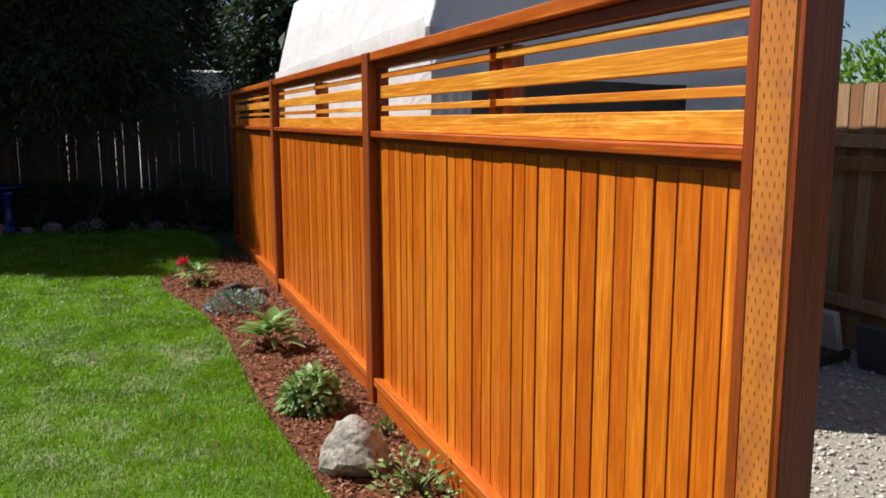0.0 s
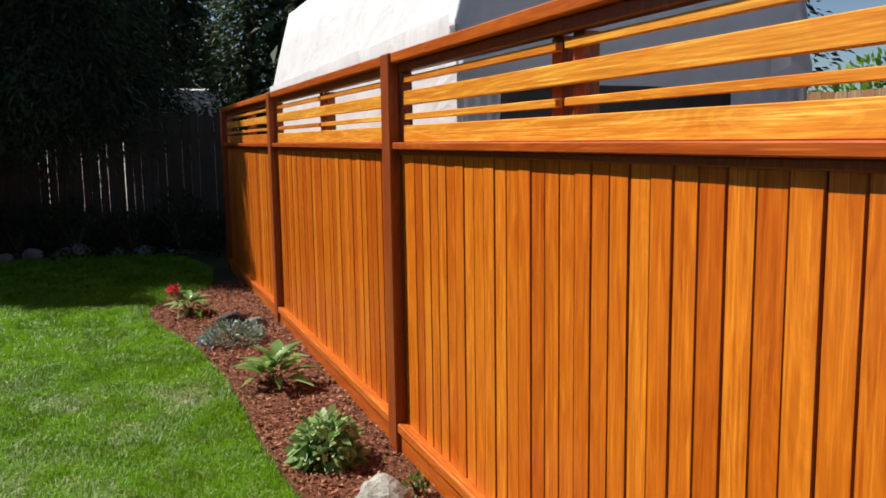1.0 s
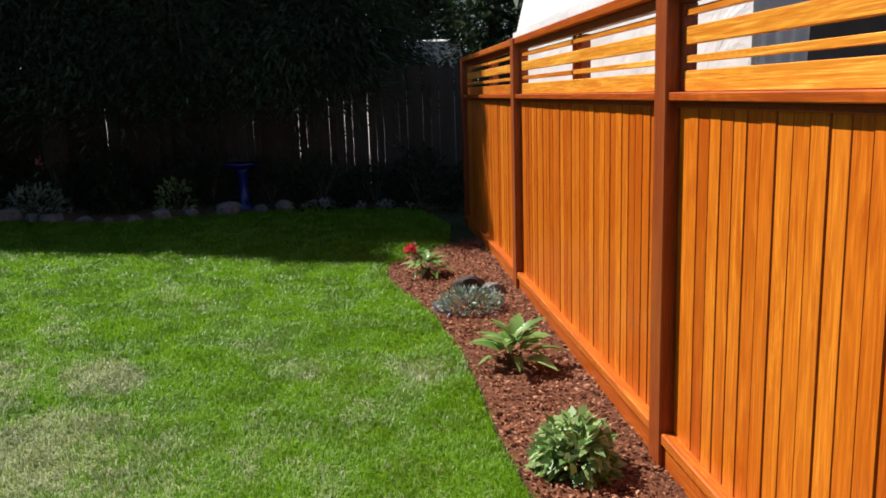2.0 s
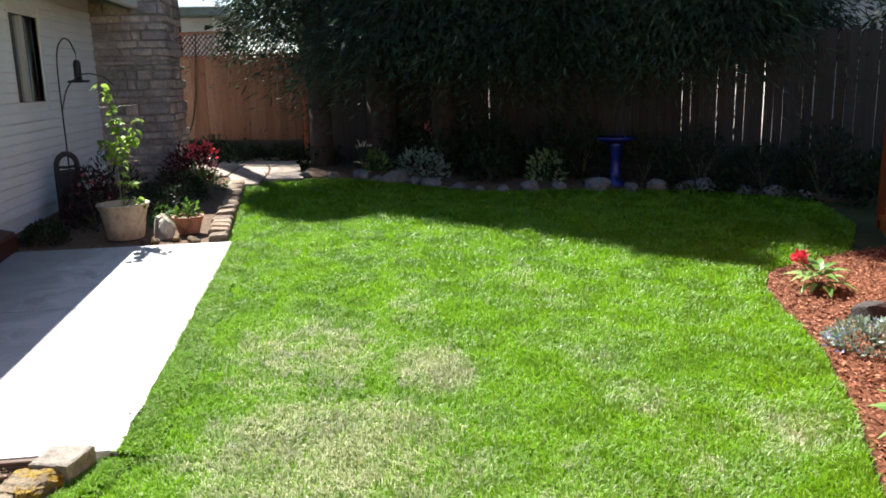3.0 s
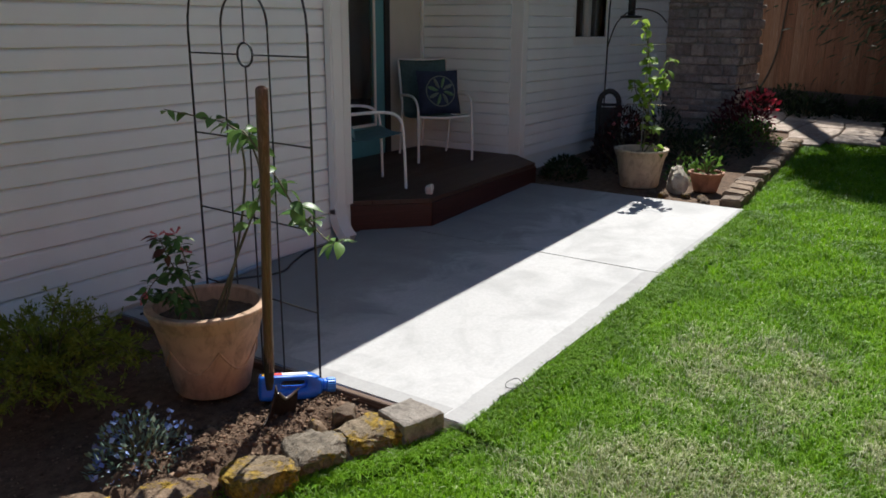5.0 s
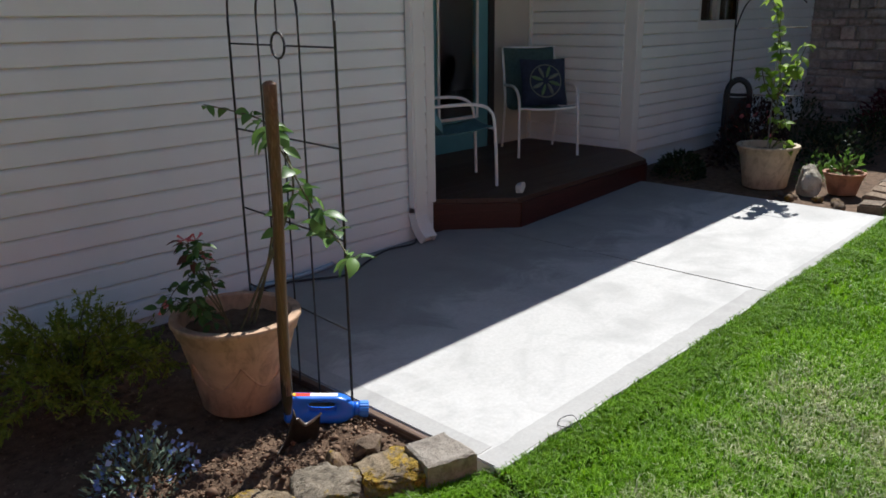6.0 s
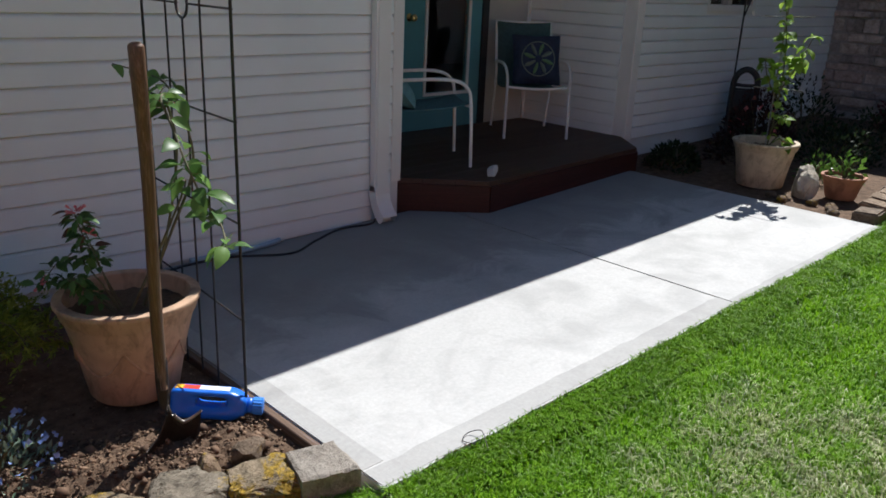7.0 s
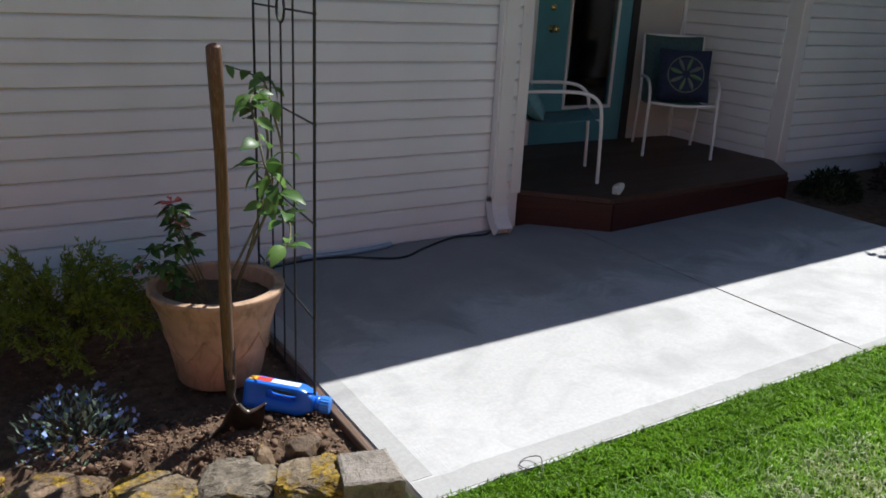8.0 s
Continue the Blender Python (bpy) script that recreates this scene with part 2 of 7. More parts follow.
def stone_material(name, a, b, moss=0.0, mosscol=(0.42, 0.27, 0.025), speck=0.6, tone=0.0):
    """Split stone: broad tints, grain, dark pits and cracks, and ochre moss in ragged patches."""
    m = Mat(name, 0.88, spec=0.25)
    r = m.random()
    off = m.node("ShaderNodeCombineXYZ")
    m.link(m.math("MULTIPLY", r, 31.0), off.inputs[0])
    m.link(m.math("MULTIPLY", r, 53.0), off.inputs[1])
    v = m.coords((1, 1, 1), offset=off.outputs[0])
    n0 = m.noise(v, 4.5, 4.0, 0.6, 0.6)
    n1 = m.noise(v, 14.0, 8.0, 0.72)
    n2 = m.noise(v, 60.0, 5.0, 0.7)
    c = m.ramp(n1, [(0.34, scaled(a, 0.75)), (0.52, tuple((p + q) / 2 for p, q in zip(a, b))), (0.68, b)])
    c = m.mix(m.ramp(n0, [(0.42, (0, 0, 0)), (0.62, (0.5, 0.5, 0.5))]), c, scaled(a, 0.9))
    c = m.mix(m.ramp(n2, [(0.52, (0, 0, 0)), (0.70, (speck, speck, speck))]), c, scaled(a, 0.35))
    crack = m.node("ShaderNodeTexVoronoi", Scale=9.0)
    crack.feature = "DISTANCE_TO_EDGE"
    warped = m.node("ShaderNodeVectorMath")
    warped.operation = "ADD"
    m.link(v, warped.inputs[0])
    m.link(m.math("MULTIPLY", n1, 0.09), warped.inputs[1])
    m.link(warped.outputs[0], crack.inputs["Vector"])
    line = m.math("MULTIPLY", m.ramp(crack.outputs["Distance"], [(0.0, (1, 1, 1)), (0.022, (0, 0, 0))]), m.ramp(n0, [(0.45, (0, 0, 0)), (0.6, (0.8, 0.8, 0.8))]))
    c = m.mix(line, c, scaled(a, 0.3))
    if tone:
        c = m.mix(1.0, c, m.ramp(r, [(0.0, (1 - tone, 1 - tone, 1 - tone * 0.9)), (0.5, (1.0, 0.95, 0.9)), (1.0, (1 + tone, 1 + tone * 0.85, 1 + tone * 0.7))]), "MULTIPLY")
    if moss:
        n3 = m.noise(v, 8.0, 9.0, 0.78, 0.4)
        c = m.mix(m.ramp(m.math("ADD", n3, moss - 0.5), [(0.535, (0, 0, 0)), (0.585, (1, 1, 1))]), c,
                  m.mix(m.ramp(n2, [(0.38, (0, 0, 0)), (0.62, (1, 1, 1))]), mosscol, scaled(mosscol, 0.22)))
    m.color(c).bump(m.mix(0.45, n1, n2), 1.0, 0.02)
    return m.m


M_PAVERGREY = stone_material("weathered_paver", (0.24, 0.21, 0.175), (0.40, 0.36, 0.31), speck=0.35)
M_ROCK = stone_material("pale_granite", (0.26, 0.245, 0.20), (0.56, 0.54, 0.475), 0.42, (0.40, 0.37, 0.20), 0.9)
M_CREAMROCK = stone_material("cream_fieldstone", (0.42, 0.37, 0.29), (0.68, 0.62, 0.52), speck=0.3)
M_ROCKMOSS = stone_material("mossy_stone", (0.13, 0.105, 0.07), (0.33, 0.265, 0.185), 0.565, (0.40, 0.26, 0.035), tone=0.2)
M_ROCKBROWN = stone_material("brown_stone", (0.135, 0.095, 0.062), (0.32, 0.24, 0.165), 0.50, tone=0.25)
M_EDGEGREY = stone_material("dull_brown_grey_stone", (0.125, 0.105, 0.078), (0.30, 0.255, 0.195), 0.47)
M_PAVER = stone_material("tan_paver", (0.20, 0.15, 0.105), (0.35, 0.28, 0.21), tone=0.25)
M_FLAG = stone_material("pale_flagstone", (0.36, 0.30, 0.25), (0.52, 0.45, 0.39), speck=0.3, tone=0.2)
M_ROCKDARK = stone_material("dark_basalt", (0.045, 0.038, 0.034), (0.10, 0.085, 0.075))
M_ROCKGREY = stone_material("grey_fieldstone", (0.16, 0.15, 0.14), (0.32, 0.30, 0.29))
M_CHIMNEY = stone_material("chimney_stone", (0.30, 0.25, 0.225), (0.56, 0.49, 0.45), speck=0.35, tone=0.3)
M_MORTAR = plain("mortar", (0.30, 0.27, 0.25), 0.9, vary=0.2, scale=20, bump=0.4)


def terracotta(name, col):
    m = Mat(name, 0.75, spec=0.3)
    v = m.coords()
    n1 = m.noise(v, 5.0, 6.0, 0.6, 0.8)
    n2 = m.noise(v, 38.0, 4.0)
    c = m.ramp(n1, [(0.3, scaled(col, 0.78)), (0.7, scaled(col, 1.12))])
    streak = m.noise(m.coords((2.5, 2.5, 1.4)), 6.0, 5.0, 0.7, 0.6)
    c = m.mix(m.ramp(streak, [(0.47, (0, 0, 0)), (0.66, (0.8, 0.8, 0.8))]), c, scaled(col, 0.45))
    m.color(c).bump(m.mix(0.5, n1, n2), 0.3, 0.004)
    return m.m


M_POT = terracotta("sandy_terracotta", (0.49, 0.325, 0.215))
M_POTPALE = terracotta("pale_limed_terracotta", (0.56, 0.45, 0.32))
M_POTSMALL = terracotta("red_terracotta", (0.42, 0.20, 0.12))


def soil_material(name, a, b, scale=18.0):
    m = Mat(name, 0.95, spec=0.2)
    v = m.coords()
    n1 = m.noise(v, scale, 8.0, 0.7)
    n2 = m.noise(v, 2.0, 4.0)
    c = m.ramp(n1, [(0.3, a), (0.7, b)])
    c = m.mix(m.math("MULTIPLY", n2, 0.5), c, scaled(a, 0.8))
    m.color(c).bump(n1, 0.9, 0.02)
    return m.m


M_SOIL = soil_material("dark_soil", (0.062, 0.040, 0.027), (0.25, 0.163, 0.105))
M_MULCHBASE = soil_material("bark_mulch_bed", (0.10, 0.036, 0.018), (0.27, 0.105, 0.055), 55.0)
M_GRAVELBASE = soil_material("gravel_bed", (0.32, 0.29, 0.24), (0.58, 0.54, 0.47), 60.0)
M_LAWNBASE = soil_material("lawn_soil", (0.11, 0.22, 0.013), (0.17, 0.30, 0.022), 30.0)
M_FARGROUND = soil_material("far_ground", (0.03, 0.04, 0.015), (0.07, 0.08, 0.03), 4.0)


def chip_material(name, a, b, c3):
    m = Mat(name, 0.9, spec=0.25)
    m.color(m.ramp(m.island(), [(0.0, a), (0.6, b), (1.0, c3)]))
    return m.m


M_CHIP = chip_material("bark_chips", (0.10, 0.036, 0.018), (0.27, 0.10, 0.05), (0.44, 0.22, 0.13))
M_PEBBLE = chip_material("pebbles", (0.30, 0.27, 0.23), (0.54, 0.50, 0.44), (0.72, 0.69, 0.63))
M_CLOD = chip_material("soil_clods", (0.06, 0.036, 0.024), (0.18, 0.112, 0.072), (0.30, 0.20, 0.13))


def leaf_material(name, a, b, thin=0.3, rough=0.45, per="island", spec=0.4, bright=1.0, lumps=0.0):
    m = Mat(name, rough, spec=spec)
    f = m.island() if per == "island" else m.random()
    n = m.noise(m.coords(), 14.0, 3.0)
    c = m.ramp(f, [(0.0, a), (0.9, b), (1.0, scaled(b, bright))])
    c = m.mix(m.math("MULTIPLY", n, 0.4), c, scaled(a, 0.7))
    if lumps:
        c = m.mix(m.ramp(m.noise(m.coords(), lumps, 3.0, 0.6), [(0.42, (0.75, 0.75, 0.75)), (0.62, (0, 0, 0))]), c, scaled(a, 0.8))
    m.color(c).thin(thin)
    return m.m


# worn, straw-coloured lawn patches with a painted sheen: centre, half sizes, how worn
WORN = [(-4.6, 1.05, 0.65, 0.62, 1.15), (-5.75, 0.98, 0.68, 0.5, 0.62), (-5.42, 1.62, 0.42, 0.24, 1.15), (-4.15, 1.35, 0.45, 0.5, 0.6), (-4.45, 3.05, 0.3, 0.3, 0.42), (-4.17, 2.53, 0.24, 0.18, 0.35),
        (-5.33, 2.45, 0.24, 0.15, 0.4), (-4.82, 2.55, 0.3, 0.18, 0.3), (-3.6, 1.75, 0.7, 0.5, 0.12), (-6.6, 1.6, 0.5, 0.12, 0.3), (-6.9, 2.5, 0.6, 0.12, 0.25)]


def grass_material():
    m = Mat("lawn_blades", 0.45, spec=0.3)
    isl = m.island()
    pos = m.co.outputs["Object"]
    n = m.noise(pos, 1.6, 4.0)
    green = m.ramp(isl, [(0.0, (0.130, 0.284, 0.004)), (0.6, (0.176, 0.358, 0.006)), (0.94, (0.23, 0.42, 0.012)), (0.985, (0.45, 0.53, 0.27))])
    green = m.mix(m.ramp(n, [(0.35, (0, 0, 0)), (0.7, (0.6, 0.6, 0.6))]), green, (0.125, 0.27, 0.015))
    # dry blades, paled further for the sheen they show against the sun
    straw = m.ramp(isl, [(0.0, (0.20, 0.25, 0.07)), (0.5, (0.36, 0.39, 0.19)), (1.0, (0.60, 0.60, 0.42))])
    sep = m.t.nodes.new("ShaderNodeSeparateXYZ")
    m.link(pos, sep.inputs[0])
    worn = 0.0
    for cx, cy, rx, ry, much in WORN:
        dx = m.math("DIVIDE", m.math("SUBTRACT", sep.outputs[0], cx), rx)
        dy = m.math("DIVIDE", m.math("SUBTRACT", sep.outputs[1], cy), ry)
        d = m.math("ADD", m.math("MULTIPLY", dx, dx), m.math("MULTIPLY", dy, dy))
        w = m.math("MULTIPLY", m.math("SUBTRACT", 1.0, d), much)
        worn = w if isinstance(worn, float) else m.math("MAXIMUM", worn, w)
    ragged = m.math("MULTIPLY", m.math("SUBTRACT", m.noise(pos, 5.5, 6.0, 0.72), 0.53), 3.4)
    edge = m.math("ADD", m.math("MAXIMUM", worn, -0.75), ragged)
    jitter = m.math("MULTIPLY", m.math("SUBTRACT", isl, 0.5), 0.8)
    mask = m.ramp(m.math("ADD", edge, jitter), [(0.02, (0, 0, 0)), (0.7, (0.95, 0.95, 0.95))])
    bleached = m.ramp(m.noise(pos, 3.1, 4.0, 0.6, 0.6), [(0.68, (0, 0, 0)), (0.78, (1, 1, 1))])
    some = m.ramp(isl, [(0.45, (0, 0, 0)), (0.6, (0.75, 0.75, 0.75))])
    c = m.mix(mask, green, straw)
    m.color(m.mix(m.math("MULTIPLY", bleached, some), c, (0.60, 0.64, 0.46))).thin(0.45)
    return m.m


M_GRASS = grass_material()
M_TREE = leaf_material("cedar_foliage", (0.026, 0.044, 0.024), (0.085, 0.118, 0.056), 0.25, 0.65, spec=0.25, bright=2.2, lumps=0.8)
M_TREELIGHT = leaf_material("light_cedar_foliage", (0.03, 0.055, 0.02), (0.09, 0.13, 0.045), 0.3, 0.6, spec=0.2)
M_HEDGE = leaf_material("hedge_leaves", (0.10, 0.22, 0.02), (0.24, 0.42, 0.05), 0.4, 0.6, spec=0.15)
M_SHRUB = leaf_material("juniper_foliage", (0.14, 0.20, 0.02), (0.36, 0.43, 0.06), 0.45, 0.6)
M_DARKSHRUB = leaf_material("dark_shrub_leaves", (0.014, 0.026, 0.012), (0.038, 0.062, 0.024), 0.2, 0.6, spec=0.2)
M_MAROON = leaf_material("maroon_shrub_leaves", (0.025, 0.012, 0.012), (0.075, 0.035, 0.030), 0.2, 0.6, spec=0.2)
M_HOSTA = leaf_material("hosta_leaf", (0.11, 0.25, 0.045), (0.34, 0.47, 0.16), 0.3, 0.35, "object")
M_VARIEGATED = leaf_material("variegated_leaves", (0.12, 0.26, 0.05), (0.50, 0.62, 0.28), 0.3, 0.4)
M_GREYLEAF = leaf_material("grey_green_leaves", (0.13, 0.21, 0.13), (0.34, 0.44, 0.34), 0.2)
M_GREENLEAF = leaf_material("fresh_leaves", (0.06, 0.14, 0.02), (0.16, 0.30, 0.05), 0.35, 0.4)
M_VINELEAF = leaf_material("vine_leaf", (0.05, 0.12, 0.025), (0.19, 0.33, 0.08), 0.28, 0.4, "object", 0.22)
M_DARKVINE = leaf_material("dark_vine_leaf", (0.035, 0.085, 0.025), (0.12, 0.22, 0.06), 0.3, 0.5, "object", 0.22)
M_LIMELEAF = leaf_material("lime_leaf", (0.14, 0.25, 0.03), (0.36, 0.52, 0.09), 0.45, 0.55, "object", 0.2)
M_REDLEAF = leaf_material("red_leaves", (0.055, 0.007, 0.014), (0.17, 0.014, 0.032), 0.35)
M_BRONZELEAF = leaf_material("bronze_leaf", (0.10, 0.045, 0.03), (0.24, 0.12, 0.07), 0.35, 0.5, "object", 0.2)
M_BLUEPETAL = leaf_material("blue_petals", (0.15, 0.24, 0.60), (0.40, 0.52, 0.88), 0.2)
M_REDPETAL = leaf_material("red_petals", (0.68, 0.03, 0.07), (0.92, 0.16, 0.20), 0.25)
M_PINKPETAL = leaf_material("pink_petals", (0.60, 0.12, 0.14), (0.85, 0.30, 0.30), 0.25)
M_WHITEPETAL = leaf_material("white_petals", (0.6, 0.55, 0.45), (0.85, 0.8, 0.7), 0.25)


def tarp(name, col, rough=0.5, thin=0.0):
    m = Mat(name, rough)
    n = m.noise(m.coords(), 3.0, 5.0, 0.6, 1.0)
    m.color(m.ramp(n, [(0.3, scaled(col, 0.88)), (0.7, col)])).bump(n, 0.5, 0.05)
    if thin:
        m.thin(thin)
    return m.m


M_TARP = tarp("white_tarp", (0.82, 0.82, 0.82), 0.45, 0.15)
# bluish copy of the white tarp: the end's shade is in its colour
M_TARPSHADE = tarp("shade_tinted_tarp", (0.68, 0.72, 0.82), 0.5, 0.5)
M_CHARCOAL = plain("charcoal_sheet", (0.06, 0.06, 0.068), 0.7, vary=0.25)

# ---- building helpers ----


def mesh_data(name, verts, faces, material, smooth=False):
    me = bpy.data.meshes.new(name)
    me.from_pydata([tuple(v) for v in verts], [], [tuple(f) for f in faces])
    if smooth:
        me.polygons.foreach_set("use_smooth", [True] * len(me.polygons))
    me.materials.append(material)
    me.update()
    return me


def data_of(bm, name, material, smooth=False):
    me = bpy.data.meshes.new(name)
    bm.normal_update()
    bm.to_mesh(me)
    bm.free()
    if smooth:
        me.polygons.foreach_set("use_smooth", [True] * len(me.polygons))
    me.materials.append(material)
    return me


def part(name, bm, material, parent=None, label="", m=None, smooth=False):
    """One mesh object, from a bmesh or mesh data, under a thing or a part."""
    me = data_of(bm, name, material, smooth) if isinstance(bm, bmesh.types.BMesh) else bm
    ob = new(name, me)
    ob.parent = parent
    if m is not None:
        ob.matrix_basis = m
    return tagged(ob, label)


def thing(name, x, y, z, rz=0.0, label="", category="", group="", kind=""):
    ob = new(name)
    ob.empty_display_size = 0.1
    ob.matrix_basis = pose(x, y, z, 0, 0, rz)
    return tagged(ob, label, category, group, kind)


def box(bm, x0, x1, y0, y1, z0, z1, bevel=0.0, shear=0.0, seg=1):
    """A box, its z sheared along x, with rounded edges."""
    vs = [bm.verts.new((x, y, z + shear * x)) for x in (x0, x1) for y in (y0, y1) for z in (z0, z1)]
    fs = [bm.faces.new([vs[i] for i in f]) for f in ((0, 1, 3, 2), (4, 6, 7, 5), (0, 4, 5, 1), (2, 3, 7, 6), (0, 2, 6, 4), (1, 5, 7, 3))]
    if bevel:
        es = {e for f in fs for e in f.edges}
        bmesh.ops.bevel(bm, geom=list(es), offset=bevel, segments=seg, affect="EDGES", clamp_overlap=True)
    return bm


def boxed(*a, **k):
    return box(bmesh.new(), *a, **k)


def prism(bm, outline, z0, z1, top=None):
    """A slab over an outline of (x, y); top: a height function added to z."""
    add = top or (lambda x, y: 0.0)
    n = len(outline)
    lo = [bm.verts.new((x, y, z0 + add(x, y))) for x, y in outline]
    hi = [bm.verts.new((x, y, z1 + add(x, y))) for x, y in outline]
    bm.faces.new(hi)
    bm.faces.new(lo[::-1])
    for i in range(n):
        bm.faces.new((lo[i], lo[(i + 1) % n], hi[(i + 1) % n], hi[i]))
    bmesh.ops.recalc_face_normals(bm, faces=bm.faces[:])
    return bm


def tube_into(verts, faces, pts, radii, seg=8, cap=True):
    pts = [Vector(p) for p in pts]
    if isinstance(radii, (int, float)):
        radii = [radii] * len(pts)
    base = len(verts)
    up = Vector((0.13, 0.27, 0.95)).normalized()
    for i, p in enumerate(pts):
        a, b = pts[max(i - 1, 0)], pts[min(i + 1, len(pts) - 1)]
        d = (b - a).normalized()
        u = d.cross(up)
        if u.length < 0.05:
            u = d.cross(Vector((1, 0, 0)))
        u.normalize()
        w = u.cross(d).normalized()
        for k in range(seg):
            an = 2 * math.pi * k / seg
            verts.append(p + (u * math.cos(an) + w * math.sin(an)) * radii[i])
    for i in range(len(pts) - 1):
        for k in range(seg):
            a = base + i * seg + k
            b = base + i * seg + (k + 1) % seg
            faces.append((a, b, b + seg, a + seg))
    if cap:
        faces.append([base + k for k in range(seg)])
        faces.append([base + (len(pts) - 1) * seg + k for k in reversed(range(seg))])


def tube(name, pts, radii, material, seg=8):
    verts, faces = [], []
    tube_into(verts, faces, pts, radii, seg)
    return mesh_data(name, verts, faces, material, True)


def curve_pts(ctrl, n=8):
    """A smooth run of points through the control points."""
    c = [Vector(p) for p in ctrl]
    out = []
    for i in range(len(c) - 1):
        p0, p1, p2, p3 = c[max(i - 1, 0)], c[i], c[i + 1], c[min(i + 2, len(c) - 1)]
        for k in range(n):
            t = k / n
            out.append(0.5 * ((2 * p1) + (p2 - p0) * t + (2 * p0 - 5 * p1 + 4 * p2 - p3) * t * t + (3 * p1 - p0 - 3 * p2 + p3) * t ** 3))
    return out + [c[-1]]


def lathe(profile, seg=40):
    verts, faces = [], []
    for r, z in profile:
        for k in range(seg):
            a = 2 * math.pi * k / seg
            verts.append((r * math.cos(a), r * math.sin(a), z))
    for i in range(len(profile) - 1):
        for k in range(seg):
            a, b = i * seg + k, i * seg + (k + 1) % seg
            faces.append((a, b, b + seg, a + seg))
    return verts, faces


def stone_data(name, dims, seed, material, sub=3, rough=0.16, flat=0.5, power=0.72):
    """A broken stone: a rounded box pushed about by noise, with a few flattened sides."""
    rnd = random.Random(seed)
    bm = bmesh.new()
    bmesh.ops.create_icosphere(bm, subdivisions=sub, radius=1.0)
    planes = []
    for _ in range(7):
        n = Vector((rnd.uniform(-1, 1), rnd.uniform(-1, 1), rnd.uniform(-0.6, 1))).normalized()
        planes.append((n, rnd.uniform(flat, 0.92)))
    off = Vector((rnd.uniform(0, 50), rnd.uniform(0, 50), rnd.uniform(0, 50)))
    for v in bm.verts:
        p = v.co.copy()
        p = Vector((math.copysign(abs(p.x) ** power, p.x), math.copysign(abs(p.y) ** power, p.y), math.copysign(abs(p.z) ** power, p.z)))
        for n, d in planes:
            over = p.dot(n) - d
            if over > 0:
                p -= n * over * 0.85
        p *= 1 + rough * noise.noise(p * 1.4 + off) + rough * 0.45 * noise.noise(p * 4.5 + off)
        v.co = Vector((p.x * dims[0] / 2, p.y * dims[1] / 2, p.z * dims[2] / 2))
    return data_of(bm, name, material, False)


def block_stone(name, x, y, z, dims, seed, material, label, category="stone", group="", rz=0.0):
    """A roughly squared stone: split faces, uneven top, worn corners."""
    rnd = random.Random(seed)
    bm = bmesh.new()
    bmesh.ops.create_cube(bm, size=2.0)
    bmesh.ops.subdivide_edges(bm, edges=bm.edges[:], cuts=15, use_grid_fill=True)
    off = Vector((rnd.uniform(0, 50), rnd.uniform(0, 50), rnd.uniform(0, 50)))
    skew, taper, tip = rnd.uniform(-0.16, 0.16), rnd.uniform(-0.14, 0.14), rnd.uniform(-0.10, 0.10)
    cuts = []
    for _ in range(8):
        n = Vector((rnd.uniform(-1, 1), rnd.uniform(-1, 1), rnd.uniform(-0.2, 0.8))).normalized()
        cuts.append((n, rnd.uniform(0.93, 1.28)))
    for v in bm.verts:
        p = v.co.copy()
        k = (abs(p.x) ** 18 + abs(p.y) ** 18 + abs(p.z) ** 18) ** (1 / 18)
        p = p / k
        for n, d in cuts:
            over = p.dot(n) - d
            if over > 0:
                p -= n * over * 0.9
        p.x += skew * p.y + 0.10 * noise.noise(p * 0.9 + off)
        p.y += 0.12 * noise.noise(p * 0.9 - off) + taper * p.x
        if p.z > 0.62:
            # the split upper face: nearly flat, tipped a little
            p.z = 0.62 + (p.z - 0.62) * 0.35
        p.z += tip * p.x + 0.5 * tip * p.y + 0.07 * noise.noise(p * 1.3 + off * 2)
        p += Vector((noise.noise(p * 3.1 + off), noise.noise(p * 3.3 - off), 0.5 * noise.noise(p * 2.9 + off * 0.5))) * 0.12
        p += Vector((noise.noise(p * 8.0 + off), noise.noise(p * 8.3 - off), 0.7 * noise.noise(p * 7.7 + off * 0.5))) * 0.05
        p += Vector((noise.noise(p * 19.0 + off), noise.noise(p * 18.0 - off), noise.noise(p * 17.0 + off * 0.5))) * 0.036
        v.co = Vector((p.x * dims[0] / 2, p.y * dims[1] / 2, p.z * dims[2] / 2))
    ob = new(name, data_of(bm, name, material, False))
    ob.matrix_basis = pose(x, y, z, 0, 0, rz)
    return tagged(ob, label, category, group)


def stone(name, x, y, z, dims, seed, material, label, category="stone", group="", rz=0.0, sub=3, rough=0.16, flat=0.5, power=0.72):
    me = stone_data(name, dims, seed, material, sub, rough, flat, power)
    ob = new(name, me)
    ob.matrix_basis = pose(x, y, z, 0, 0, rz)
    return tagged(ob, label, category, group)


def leaf_data(name, length, width, material, fold=0.25, droop=0.35, steps=5):
    """One leaf along +x from its stalk: folded along the midrib and drooping."""
    verts, faces = [], []
    for i in range(steps + 1):
        t = i / steps
        w = width * (math.sin(math.pi * min(1.0, t * 0.94 + 0.06) ** 0.85)) * 0.5 + 0.0008
        z = -droop * length * t * t
        x = length * t * (1 - 0.12 * droop * t)
        verts += [(x, -w, z + fold * w), (x, 0, z), (x, w, z + fold * w)]
    for i in range(steps):
        a = 3 * i
        faces += [(a, a + 3, a + 4, a + 1), (a + 1, a + 4, a + 5, a + 2)]
    return mesh_data(name, verts, faces, material, True)


